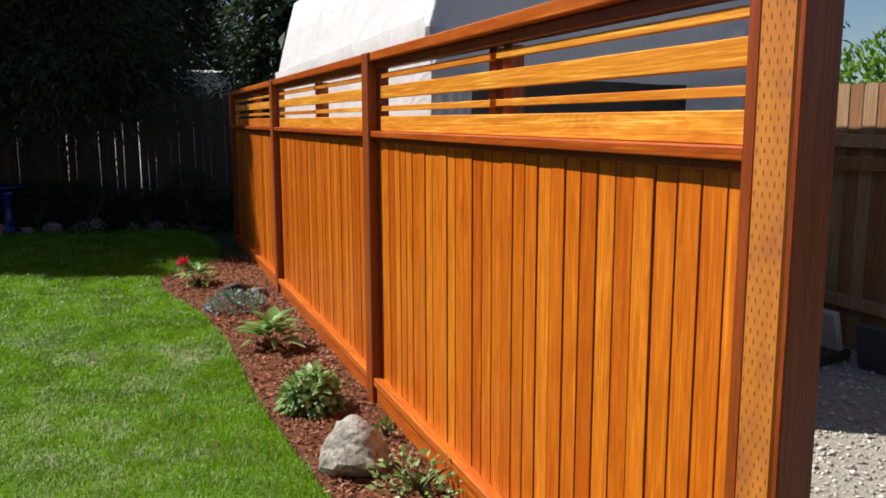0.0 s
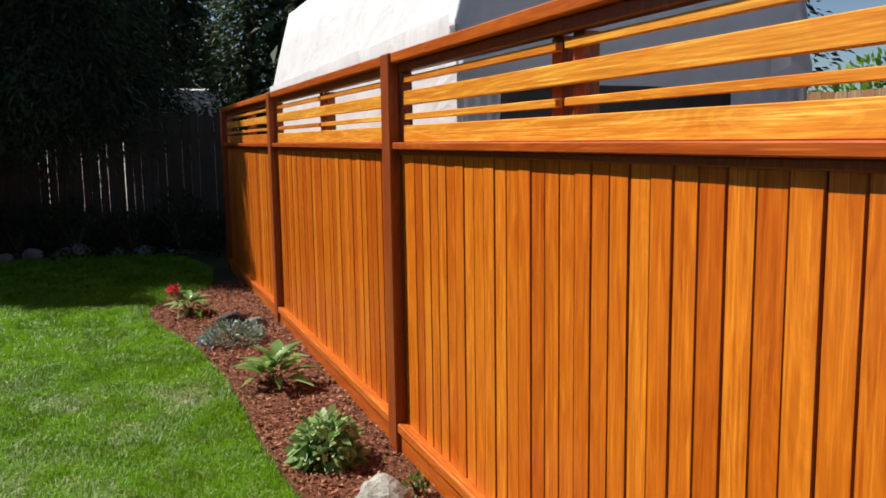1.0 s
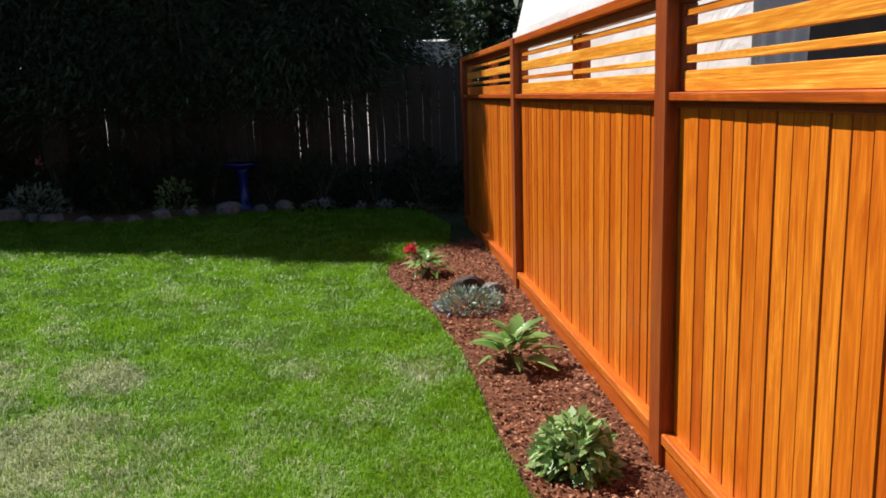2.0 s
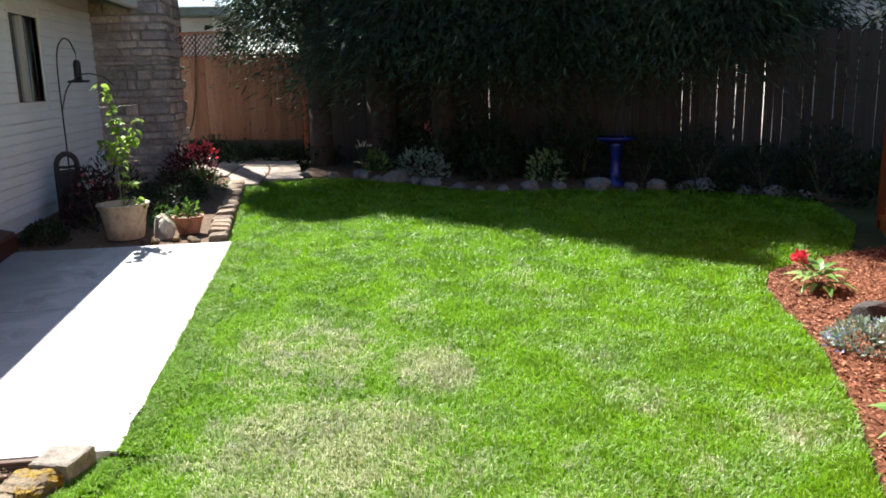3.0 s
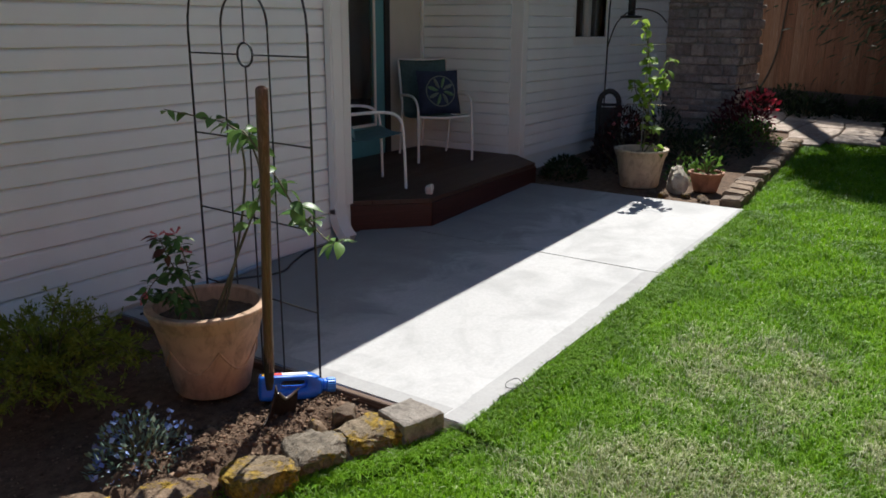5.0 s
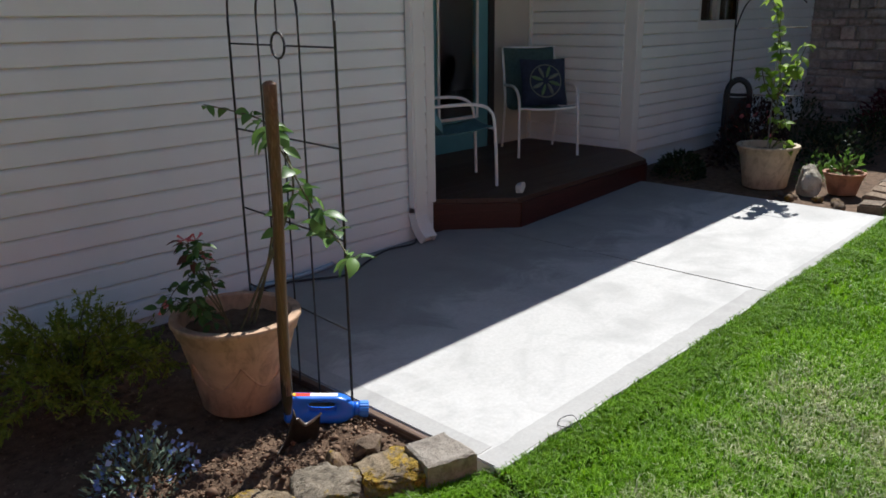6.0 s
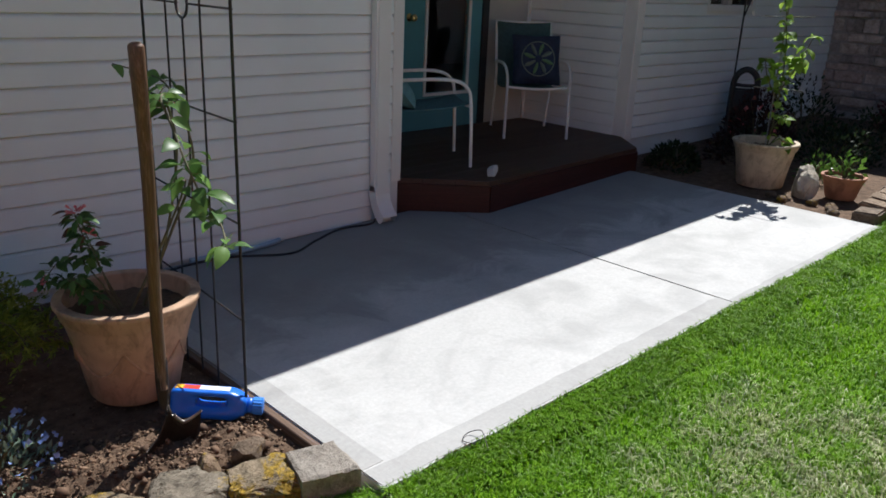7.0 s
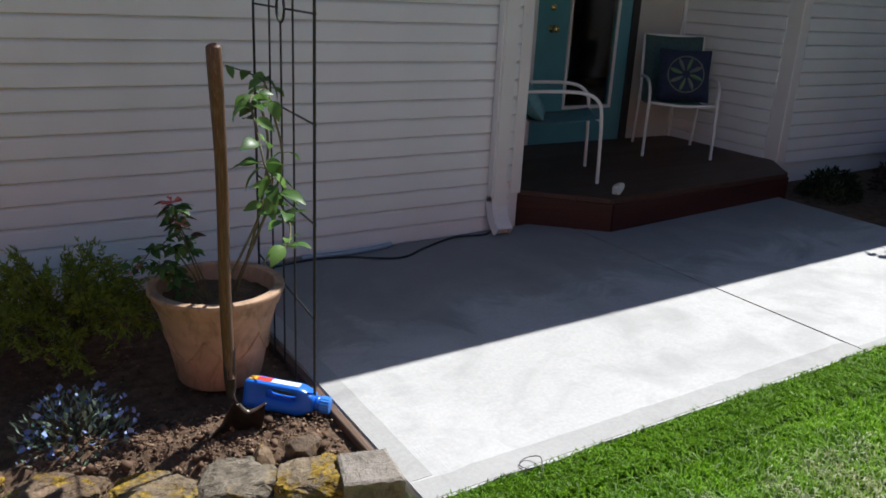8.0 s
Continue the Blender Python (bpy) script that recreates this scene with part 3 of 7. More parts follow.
def leaf_cloud(name, P, Dr, Nn, L, W, material):
    n = len(P)
    Dr = Dr / np.maximum(np.linalg.norm(Dr, axis=1, keepdims=True), 1e-6)
    S = np.cross(Dr, Nn)
    S = S / np.maximum(np.linalg.norm(S, axis=1, keepdims=True), 1e-6)
    U = np.cross(S, Dr)
    V = np.empty((n, 4, 3))
    V[:, 0] = P
    V[:, 1] = P + Dr * L * 0.45 + S * W * 0.5 + U * W * 0.12
    V[:, 2] = P + Dr * L - U * L * 0.12
    V[:, 3] = P + Dr * L * 0.45 - S * W * 0.5 + U * W * 0.12
    return quads(name, V.reshape(-1, 3), n, material)


def quads(name, V, n, material):
    me = bpy.data.meshes.new(name)
    me.vertices.add(4 * n)
    me.loops.add(4 * n)
    me.polygons.add(n)
    me.vertices.foreach_set("co", V.astype(np.float32).ravel())
    me.loops.foreach_set("vertex_index", np.arange(4 * n, dtype=np.int32))
    me.polygons.foreach_set("loop_start", np.arange(0, 4 * n, 4, dtype=np.int32))
    me.materials.append(material)
    me.update(calc_edges=True)
    me.validate()
    return me


def cloud(seed, count, rx, ry, h, leaf, width, shell=0.45, up=0.5, lump=0.25):
    """Leaves for a rounded shrub that stands on its origin, with an uneven outline."""
    rng = np.random.default_rng(seed)
    d = rng.normal(size=(count, 3))
    d[:, 2] = np.abs(d[:, 2]) * 1.0 - 0.15
    d /= np.linalg.norm(d, axis=1, keepdims=True)
    lobes = rng.normal(size=(9, 3))
    lobes /= np.linalg.norm(lobes, axis=1, keepdims=True)
    bulge = 1 - lump + 2 * lump * np.clip((d @ lobes.T).max(axis=1) - 0.45, 0, 0.6)
    r = (1 - shell * rng.random(count) ** 1.6) * bulge
    P = d * r[:, None] * np.array([rx, ry, h])
    P[:, 2] = np.maximum(P[:, 2] + 0.08 * h, 0.01)
    Dr = d + rng.normal(size=(count, 3)) * 0.55 + np.array([0, 0, up])
    Nn = d * 0.6 + rng.normal(size=(count, 3)) * 0.5 + np.array([0, 0, 0.6])
    L = leaf * (0.6 + 0.7 * rng.random((count, 1)))
    return P, Dr, Nn, L, width / leaf * L


def shrub(name, x, y, z, seed, count, rx, ry, h, leaf, width, material, label, category="shrub", group="", stems=6, up=0.5, shell=0.45, lump=0.25, stem_mat=None):
    ob = thing(name, x, y, z, 0, label, category, group)
    part("foliage", leaf_cloud("foliage", *cloud(seed, count, rx, ry, h, leaf, width, shell, up, lump), material), material, ob)
    rnd = random.Random(seed)
    verts, faces = [], []
    for _ in range(stems):
        a, rr = rnd.uniform(0, 6.28), rnd.uniform(0.25, 0.75)
        tip = (rx * rr * math.cos(a), ry * rr * math.sin(a), h * rnd.uniform(0.5, 0.85))
        tube_into(verts, faces, curve_pts([(0, 0, -0.02), (tip[0] * 0.35, tip[1] * 0.35, tip[2] * 0.5), tip], 3), [0.007] * 4 + [0.005, 0.004, 0.003], 5)
    part("stemwork", mesh_data("stemwork", verts, faces, stem_mat or M_STEM, True), None, ob)
    return ob


def feather_shrub(name, x, y, z, seed, stems, reach, h, material, label, category="shrub", group=""):
    """A juniper: arching sprays set with short needles, open between them."""
    rng = np.random.default_rng(seed)
    ob = thing(name, x, y, z, 0, label, category, group)
    verts, faces, P, D = [], [], [], []
    for k in range(stems):
        a = k * 2.4 + rng.uniform(-0.4, 0.4)
        f = rng.uniform(0.35, 1.0)
        out = reach * f
        top = h * rng.uniform(0.55, 1.05) * (1.15 - 0.5 * f)
        c, s = math.cos(a), math.sin(a)
        pts = curve_pts([(0, 0, 0), (c * out * 0.35, s * out * 0.35, top * 0.75), (c * out * 0.75, s * out * 0.75, top), (c * out, s * out, top * 0.82)], 5)
        tube_into(verts, faces, pts, [0.005 * (1 - 0.75 * i / len(pts)) for i in range(len(pts))], 4, False)
        q = np.array([tuple(p) for p in pts])
        for t0 in np.linspace(0.3, 1.0, 13):
            i = min(len(q) - 2, int(t0 * (len(q) - 1)))
            base, along = q[i], q[i + 1] - q[i]
            along = along / np.linalg.norm(along)
            tip = along * 0.7 + rng.normal(size=3) * 0.55 + np.array([0, 0, 0.35])
            tip = tip / np.linalg.norm(tip) * rng.uniform(0.05, 0.11)
            u = rng.random((22, 1))
            P.append(base + tip * u + rng.normal(size=(22, 3)) * 0.004)
            D.append(tip / np.linalg.norm(tip) + rng.normal(size=(22, 3)) * 0.5)
    P, D = np.concatenate(P), np.concatenate(D)
    L = 0.022 * (0.6 + 0.8 * rng.random((len(P), 1)))
    part("foliage", leaf_cloud("foliage", P, D, rng.normal(size=(len(P), 3)) + np.array([0, 0, 0.5]), L, L * 0.3, material), None, ob)
    part("stemwork", mesh_data("stemwork", verts, faces, M_STEM, True), None, ob)
    return ob


def in_poly(x, y, poly):
    inside = np.zeros(len(x), dtype=bool)
    n = len(poly)
    for i in range(n):
        x0, y0 = poly[i]
        x1, y1 = poly[(i + 1) % n]
        cross = ((y0 > y) != (y1 > y)) & (x < (x1 - x0) * (y - y0) / ((y1 - y0) if y1 != y0 else 1e-9) + x0)
        inside ^= cross
    return inside


# ---- plan ----
FP = Vector((-2.9164, 3.2031, 0))  # the second fence post
FD = Vector((-0.8763, 0.4817, 0))  # along the fence, away
FN = Vector((-0.4817, -0.8763, 0))  # out of its garden face
F_RZ = math.degrees(math.atan2(FD.y, FD.x))
F_SHEAR = 0.009


def fence_xy(s, n):
    p = FP + FD * s + FN * n
    return p.x, p.y


BED = [(-6.85, 4.3), (-6.45, 4.06), (-6.0, 3.93), (-5.3, 3.75), (-4.6, 3.45), (-4.0, 3.15), (-3.5, 2.87), (-2.9, 2.6), (-2.35, 2.36), (-1.5, 1.93),
       (-0.7, 1.5), (0.1, 1.05), (0.35, 1.35), (-0.3, 1.75)] + [fence_xy(s, -0.1) for s in (0.0, 2.0, 4.0, 5.2)] + [(-7.25, 5.2), (-7.1, 4.75)]
DIRT = [(-4.67, -1.84), (-4.67, -0.03), (-4.52, 0.03), (-4.3, -0.09), (-4.1, -0.2), (-3.9, -0.28), (-3.66, -0.43), (-3.3, -0.66), (-2.8, -0.9), (-2.2, -1.1), (-2.2, -1.84)]
LAWN = [(-4.56, 0.1), (-4.66, 0.2), (-4.66, 0.24), (-8.6, 0.24), (-8.62, 0.16), (-10.0, 0.1), (-12.4, -0.05), (-12.7, 0.5), (-12.6, 1.3), (-11.0, 2.9), (-10.9, 3.7),
        (-10.7, 4.4), (-10.4, 5.4), (-9.5, 6.3), (-8.2, 5.9), (-7.3, 5.25), (-7.12, 4.75), (-6.88, 4.3), (-6.45, 4.04), (-6.0, 3.91), (-5.3, 3.73), (-4.6, 3.43),
        (-4.0, 3.13), (-3.5, 2.85), (-2.9, 2.58), (-2.35, 2.34), (-1.5, 1.91), (-0.7, 1.48), (0.1, 1.03), (2.5, -0.3), (2.5, -1.0), (-2.2, -1.0),
        (-2.8, -0.8), (-3.3, -0.56), (-3.66, -0.33), (-3.9, -0.18), (-4.1, -0.08), (-4.3, 0.02)]

# ---- ground ----


def sheet(name, outline, z, material, label, category="ground", step=0.0, rough=0.0):
    """A flat piece of the garden at height z over the slab's slope."""
    bm = prism(bmesh.new(), outline, z - 0.05, z, lambda x, y: gz(x))
    return tagged(part(name, bm, material, None), label, category, "", "structure")


def ground_height(x):
    return gz(max(min(x, 6.0), -22.0)) - 0.075


bm = bmesh.new()
xs = [-3000, -300, -60, -22, -16, -12, -8, -4, 0, 6, 60, 300, 3000]
ys = [-3000, -300, -60, -20, -8, -4, 0, 4, 8, 20, 60, 300, 3000]
grid = [[bm.verts.new((x, y, ground_height(x))) for y in ys] for x in xs]
for i in range(len(xs) - 1):
    for j in range(len(ys) - 1):
        bm.faces.new((grid[i][j], grid[i + 1][j], grid[i + 1][j + 1], grid[i][j + 1]))
tagged(part("ground", bm, M_FARGROUND), "dark earth of the yard and beyond", "ground", "", "structure")
sheet("lawn", LAWN, LAWN_Z, M_LAWNBASE, "lawn soil under the mown grass", "lawn")
sheet("mulch_bed", BED, -0.05, M_MULCHBASE, "planting bed of red-brown bark mulch along the fence", "garden bed")
GRAVEL = [fence_xy(-2.9, -0.2), fence_xy(6.0, -0.2), fence_xy(6.0, -7), fence_xy(-6, -7), fence_xy(-6, -0.2)]
sheet("gravel_yard", GRAVEL, -0.05, M_GRAVELBASE, "pale gravel yard behind the fence", "gravel")
bm = bmesh.new()
for k in range(40):
    xa, xb = -4.66 - 3.96 * k / 40, -4.66 - 3.96 * (k + 1) / 40
    for (y0, z0), (y1, z1) in zip(TURF, TURF[1:]):
        bm.faces.new([bm.verts.new((x, y, gz(x) + z)) for x, y, z in ((xa, y0, z0), (xb, y0, z0), (xb, y1, z1), (xa, y1, z1))])
bmesh.ops.remove_doubles(bm, verts=bm.verts[:], dist=0.0005)
tagged(part("turf_edge", bm, M_LAWNBASE), "turf grown up against the patio slab", "lawn", "", "structure")

# ---- stained fence ----
fence = new("privacy_fence")
fence.matrix_basis = Matrix.Translation((FP.x, FP.y, gz(FP.x))) @ pose(0, 0, 0, 0, 0, F_RZ)
tagged(fence, "orange-stained cedar privacy fence with a slatted open top", "fence")
POSTS = [(-2.874, -2.776), (0.0, 0.12), (2.98, 3.10), (5.96, 6.08)]
BACK = -0.054


def fpart(name, s0, s1, n0, n1, z0, z1, material, bevel=0.004, label=""):
    return part(name, boxed(s0, s1, n0, n1, z0, z1, bevel, F_SHEAR), material, fence, label)


def incised(parent):
    """Rows of short cuts in the face of the treated end post."""
    verts, faces = [], []
    rnd = random.Random(4)
    for row in range(86):
        z = -0.02 + row * 0.0215
        for k in range(4):
            s = -2.862 + 0.0215 * k + (0.011 if row % 2 else 0.0) + rnd.uniform(-0.001, 0.001)
            b = len(verts)
            zz = z + F_SHEAR * s
            for ds, dz in ((-0.0013, 0), (0.0013, 0), (0.0013, 0.0105), (-0.0013, 0.0105)):
                verts.append((s + ds, 0.0006, zz + dz))
            faces.append((b, b + 1, b + 2, b + 3))
    ob = part("incised_pattern", mesh_data("incised_pattern", verts, faces, M_CUT), None, parent, "rows of dark pressure-treatment cuts")
    return tagged(ob, kind="stuff")


for i, (a, b) in enumerate(POSTS):
    p = fpart("post", a, b, -0.115 if i else -0.095, 0.0, -0.25, 1.832 if i else 1.95, M_POST if i else M_INCISED, 0.005, "" if i else "treated end post with incised face")
    if not i:
        incised(p)
        # added board: its darker stain stands in for shade on this side
        fpart("end_trim", -2.892, -2.8745, -0.095, -0.002, -0.2, 1.94, M_POST, 0.003, "thin dark board added for the end post's shaded side")
        fpart("post_trim", -2.7755, -2.738, -0.075, -0.004, -0.2, 1.83, M_POST)
for i in range(3):
    a = POSTS[i][1] + (0.038 if i == 0 else 0.0)
    b = POSTS[i + 1][0]
    fpart("cap_rail", a, b, -0.105, -0.012, 1.787, 1.832, M_SHELF)
    fpart("top_rail", a, b, -0.095, -0.048, 1.745, 1.7865, M_POST)
    mid = (a + b) / 2 - 0.036 if i == 0 else (a + b) / 2
    for z0, z1, split in ((1.70, 1.725, True), (1.597, 1.66, False), (1.535, 1.559, True)):
        if split:
            fpart("slat", a + 0.03, mid - 0.025, -0.085, -0.060, z0, z1, M_RAIL, 0.002)
            fpart("slat", mid + 0.025, b - 0.03, -0.085, -0.060, z0 - 0.002, z1, M_RAIL, 0.002)
        else:
            fpart("wide_slat", a + 0.03, b - 0.03, -0.085, -0.057, z0, z1, M_RAIL, 0.003)
    for d in (-0.06, 0.06):
        fpart("stub_post", mid + d - 0.032, mid + d + 0.032, -0.14, -0.0855, 1.44, 1.745, M_POST)
    for e0, e1 in ((a, a + 0.03), (b - 0.03, b)):
        fpart("nailing_strip", e0 + 0.0005, e1 - 0.0005, -0.105, -0.052, 1.432, 1.745, M_POST)
    fpart("kick_board", a + 0.0305, b - 0.0305, -0.085, -0.056, 1.432, 1.507, M_RAIL, 0.003)
    fpart("shelf_rail", a, b, -0.105, -0.010, 1.40, 1.4315, M_SHELF)
    fpart("under_rail", a, b, -0.105, -0.040, 1.375, 1.3995, M_POST)
    fpart("base_rail", a, b, -0.105, -0.006, 0.053, 0.101, M_SHELF, 0.006, "two-tier base rail")
    fpart("base_board", a, b, -0.105, -0.022, -0.05, 0.0525, M_SHELF, 0.004)
BOARD_W = 0.0889
bm = bmesh.new()
w, t = BOARD_W / 2 - 0.0012, 0.018
prof = [(-w, -t), (w, -t), (w, -0.004), (w - 0.0035, 0.0), (-w + 0.0035, 0.0), (-w, -0.004)]
lo = [bm.verts.new((x, y, 0.06)) for x, y in prof]
hi = [bm.verts.new((x, y, 1.39)) for x, y in prof]
bm.faces.new(hi)
bm.faces.new(lo[::-1])
for k in range(6):
    bm.faces.new((lo[k], lo[(k + 1) % 6], hi[(k + 1) % 6], hi[k]))
bmesh.ops.recalc_face_normals(bm, faces=bm.faces[:])
BOARD = data_of(bm, "board", M_BOARD)
rnd = random.Random(11)
for i in range(3):
    a = POSTS[i][1] + (0.038 if i == 0 else 0.0)
    b = POSTS[i + 1][0]
    n = round((b - a) / BOARD_W)
    for k in range(n):
        s = a + (k + 0.5) * (b - a) / n
        part("board", BOARD, None, fence, "", pose(s, BACK + rnd.uniform(-0.002, 0.002), F_SHEAR * s + rnd.uniform(-0.004, 0.004), 0, rnd.uniform(-0.08, 0.08), rnd.uniform(-0.4, 0.4)))

# ---- slab ----
PX0, PX1, PY0, PY1, JOINT = -4.66, -8.62, -1.84, 0.215, -6.77


def slab_part(x0, x1, wob):
    bm = bmesh.new()
    n = 24
    lo, hi = [], []
    pts = [(x0, PY0), (x0, PY1)] + [(x0 + (x1 - x0) * k / n, PY1 + 0.008 * noise.noise(Vector((k * 0.5 + wob, 3, 1)))) for k in range(1, n)] + [(x1, PY1), (x1, PY0)]
    prism(bm, pts, -0.12, 0.0, lambda x, y: gz(x))
    es = [e for e in bm.edges if all(v.co.z > gz(v.co.x) - 0.01 for v in e.verts)]
    bmesh.ops.bevel(bm, geom=es, offset=0.005, segments=2, affect="EDGES")
    return bm


patio = new("patio")
tagged(patio, "new pale concrete patio slab, half in the eave's shade", "patio", "", "structure")
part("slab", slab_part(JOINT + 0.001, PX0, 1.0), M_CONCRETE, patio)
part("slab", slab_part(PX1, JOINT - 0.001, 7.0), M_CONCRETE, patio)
n = 60
lip = [(PX0 + (PX1 - PX0) * k / n, PY1 - 0.012) for k in range(n + 1)] + [(PX0 + (PX1 - PX0) * k / n, PY1 + 0.016 + 0.016 * noise.noise(Vector((k * 0.35, 7, 2)))) for k in range(n, -1, -1)]
part("edge_lip", prism(bmesh.new(), lip, -0.12, -0.0006, lambda x, y: gz(x)), M_CONCRETE, patio, "rough concrete lip along the lawn")
for x0, x1, w in ((PX0 - 0.004, JOINT + 0.004, 0.085), (JOINT - 0.004, PX1 + 0.004, 0.03)):
    n = 30
    inner = [(x0 + (x1 - x0) * k / n, PY1 - w - 0.014 * noise.noise(Vector((k * 0.7 + x0, 5, 3)))) for k in range(n + 1)]
    outer = [(x1, PY1 + 0.007), (x0, PY1 + 0.007)]
    part("edge_band", prism(bmesh.new(), (inner + outer)[::-1], 0.0, 0.0012, lambda x, y: gz(x)), M_BAND, patio, "smooth trowelled band along the slab edge")
n = 24
inner = [(PX0 - 0.085 - 0.008 * noise.noise(Vector((k * 0.6, 2, 9))), PY1 - 0.095 + (PY0 + 0.01 - PY1 + 0.095) * k / n) for k in range(n + 1)]
part("edge_band", prism(bmesh.new(), inner + [(PX0 - 0.004, PY0 + 0.01), (PX0 - 0.004, PY1 - 0.095)], 0.0, 0.0012, lambda x, y: gz(x)), M_BAND, patio, "smooth trowelled band along the slab's end")
part("form_board", boxed(PX0 + 0.001, PX0 + 0.030, PY0 + 0.01, -0.03, -0.11, -0.003, 0.003), M_FORM, patio, "soil-stained brown form board left against the slab's end")
part("joint_filler", prism(bmesh.new(), [(JOINT - 0.0035, PY0), (JOINT + 0.0035, PY0), (JOINT + 0.0035, PY1), (JOINT - 0.0035, PY1)], -0.1, -0.004, lambda x, y: gz(x)), M_PAVERGREY, patio)

# ---- house ----
Y1, Y2, YB = -1.875, -1.96, -3.05  # front wall, set-back wall, porch back wall
CX1, CX2 = -6.50, -9.02  # the porch's corners
COURSE, Z_COURSE = 0.0992, 0.513
TOP = 2.62


def wall(name, x0, x1, y0, y1, z0, z1, label, material=None):
    return tagged(part(name, boxed(x0, x1, y0, y1, z0, z1), material or M_TRIM), label, "wall", "", "structure")


def siding(parent, length, along, origin, z0, z1, hole=None):
    """Lapped boards over a wall face, one object a course, sharing one mesh. along: degrees of the run about z; hole: (from, to, z0, z1)."""
    k = 0
    z = Z_COURSE - COURSE * 8
    cache = {}

    def board(ln):
        key = round(ln, 3)
        if key not in cache:
            bm = bmesh.new()
            prof = [(0.0, 0.012), (0.022, 0.0), (0.024, 0.003), (0.024, 0.006), (0.019, 0.080), (0.015, 0.087), (0.003, 0.097), (0.002, COURSE + 0.014), (0.0, COURSE + 0.014)]
            a = [bm.verts.new((0, -y, zz)) for y, zz in prof]
            b = [bm.verts.new((ln, -y, zz)) for y, zz in prof]
            bm.faces.new(a)
            bm.faces.new(b[::-1])
            for i in range(len(prof)):
                j = (i + 1) % len(prof)
                bm.faces.new((a[i], b[i], b[j], a[j]))
            bmesh.ops.recalc_face_normals(bm, faces=bm.faces[:])
            cache[key] = data_of(bm, "siding_board", M_SIDING)
        return cache[key]

    run = pose(*origin, 0, 0, along)
    while z < z1:
        if z > z0 - 0.02:
            spans = [(0.0, length)]
            if hole and hole[2] < z + COURSE * 0.6 and z < hole[3]:
                spans = [(0.0, hole[0]), (hole[1], length)]
            for a, b in spans:
                part("siding_board", board(b - a), None, parent, "", run @ pose(a, 0, z))
        z += COURSE


w1 = wall("wall_1", CX1, 4.0, Y1 - 0.16, Y1, -0.05, TOP, "white vinyl-sided house wall above the patio")
# the run goes along -x, so the face turns towards +y
siding(w1, 4.0 - CX1 - 0.075, 180.0, (4.0, Y1 + 0.0005, 0), 0.03, TOP)
part("foundation", boxed(CX1 + 0.02, 4.0, Y1 - 0.15, Y1 - 0.001, -0.2, 0.10), M_BLOCK, w1)
part("corner_trim", boxed(CX1 - 0.003, CX1 + 0.075, Y1 - 0.1, Y1 + 0.027, 0.235, TOP - 0.01, 0.004), M_TRIM, w1)
wall("wall_2", CX1, CX1 + 0.15, YB, Y1 - 0.161, -0.05, TOP, "side wall of the recessed porch")
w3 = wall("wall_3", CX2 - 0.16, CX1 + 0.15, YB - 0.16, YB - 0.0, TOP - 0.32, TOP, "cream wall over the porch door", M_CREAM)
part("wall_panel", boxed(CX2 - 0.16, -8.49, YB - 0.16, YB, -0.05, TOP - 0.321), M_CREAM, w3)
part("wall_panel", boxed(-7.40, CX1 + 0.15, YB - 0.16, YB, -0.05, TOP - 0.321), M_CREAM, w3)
w4 = wall("wall_4", CX2 - 0.16, CX2, YB + 0.001, Y2 - 0.02, -0.05, TOP, "sided wall of the porch recess")
siding(w4, (Y2 - 0.02) - YB - 0.1, 90.0 + 180.0 - 180.0, (CX2 + 0.0005, YB + 0.02, 0), 0.19, TOP)
part("inner_trim", boxed(CX2 + 0.001, CX2 + 0.05, YB + 0.002, YB + 0.02, 0.2, TOP - 0.01), M_TRIM, w4)
WX0, WX1, WZ0, WZ1 = -10.12, -10.92, 1.30, 2.18
w5 = tagged(new("wall_5"), "white vinyl-sided house wall with a small window", "wall", "", "structure")
for x0, x1, z0, z1 in ((WX0, CX2, -0.05, TOP), (-13.0, WX1, -0.05, TOP), (WX1, WX0, -0.05, WZ0), (WX1, WX0, WZ1, TOP)):
    part("wall_panel", boxed(x0, x1, Y2 - 0.16, Y2, z0, z1), M_TRIM, w5)
siding(w5, 13.0 + CX2 - 0.09, 180.0, (CX2 - 0.085, Y2 + 0.0005, 0), 0.16, TOP, (-WX0 + CX2 - 0.085 - 0.05, -WX1 + CX2 - 0.085 + 0.05, WZ0 - 0.05, WZ1 + 0.05))
part("corner_trim", boxed(CX2 - 0.085, CX2 + 0.012, Y2 - 0.1, Y2 + 0.022, 0.14, TOP - 0.01, 0.004), M_TRIM, w5)
part("foundation", boxed(-13.0, CX2, Y2 - 0.15, Y2 - 0.002, -0.2, 0.16), M_BLOCK, w5)
win = tagged(new("window_1"), "narrow two-light window with a white frame and dark glass", "window", "", "structure")
for x0, x1, z0, z1 in ((WX0, WX0 + 0.05, WZ0 - 0.05, WZ1 + 0.05), (WX1 - 0.05, WX1, WZ0 - 0.05, WZ1 + 0.05), (WX1, WX0, WZ1, WZ1 + 0.05), (WX1, WX0, WZ0 - 0.05, WZ0)):
    part("window_frame", boxed(x0, x1, Y2 - 0.1, Y2 + 0.02, z0, z1, 0.003), M_TRIM, win)
xm = (WX0 + WX1) / 2
# added black sheet, so that the panes show an unlit room
part("dark_backing", boxed(WX1 + 0.002, WX0 - 0.002, Y2 - 0.14, Y2 - 0.12, WZ0 + 0.002, WZ1 - 0.002), M_DARK, win, "dark sheet added behind the panes for an unlit room")
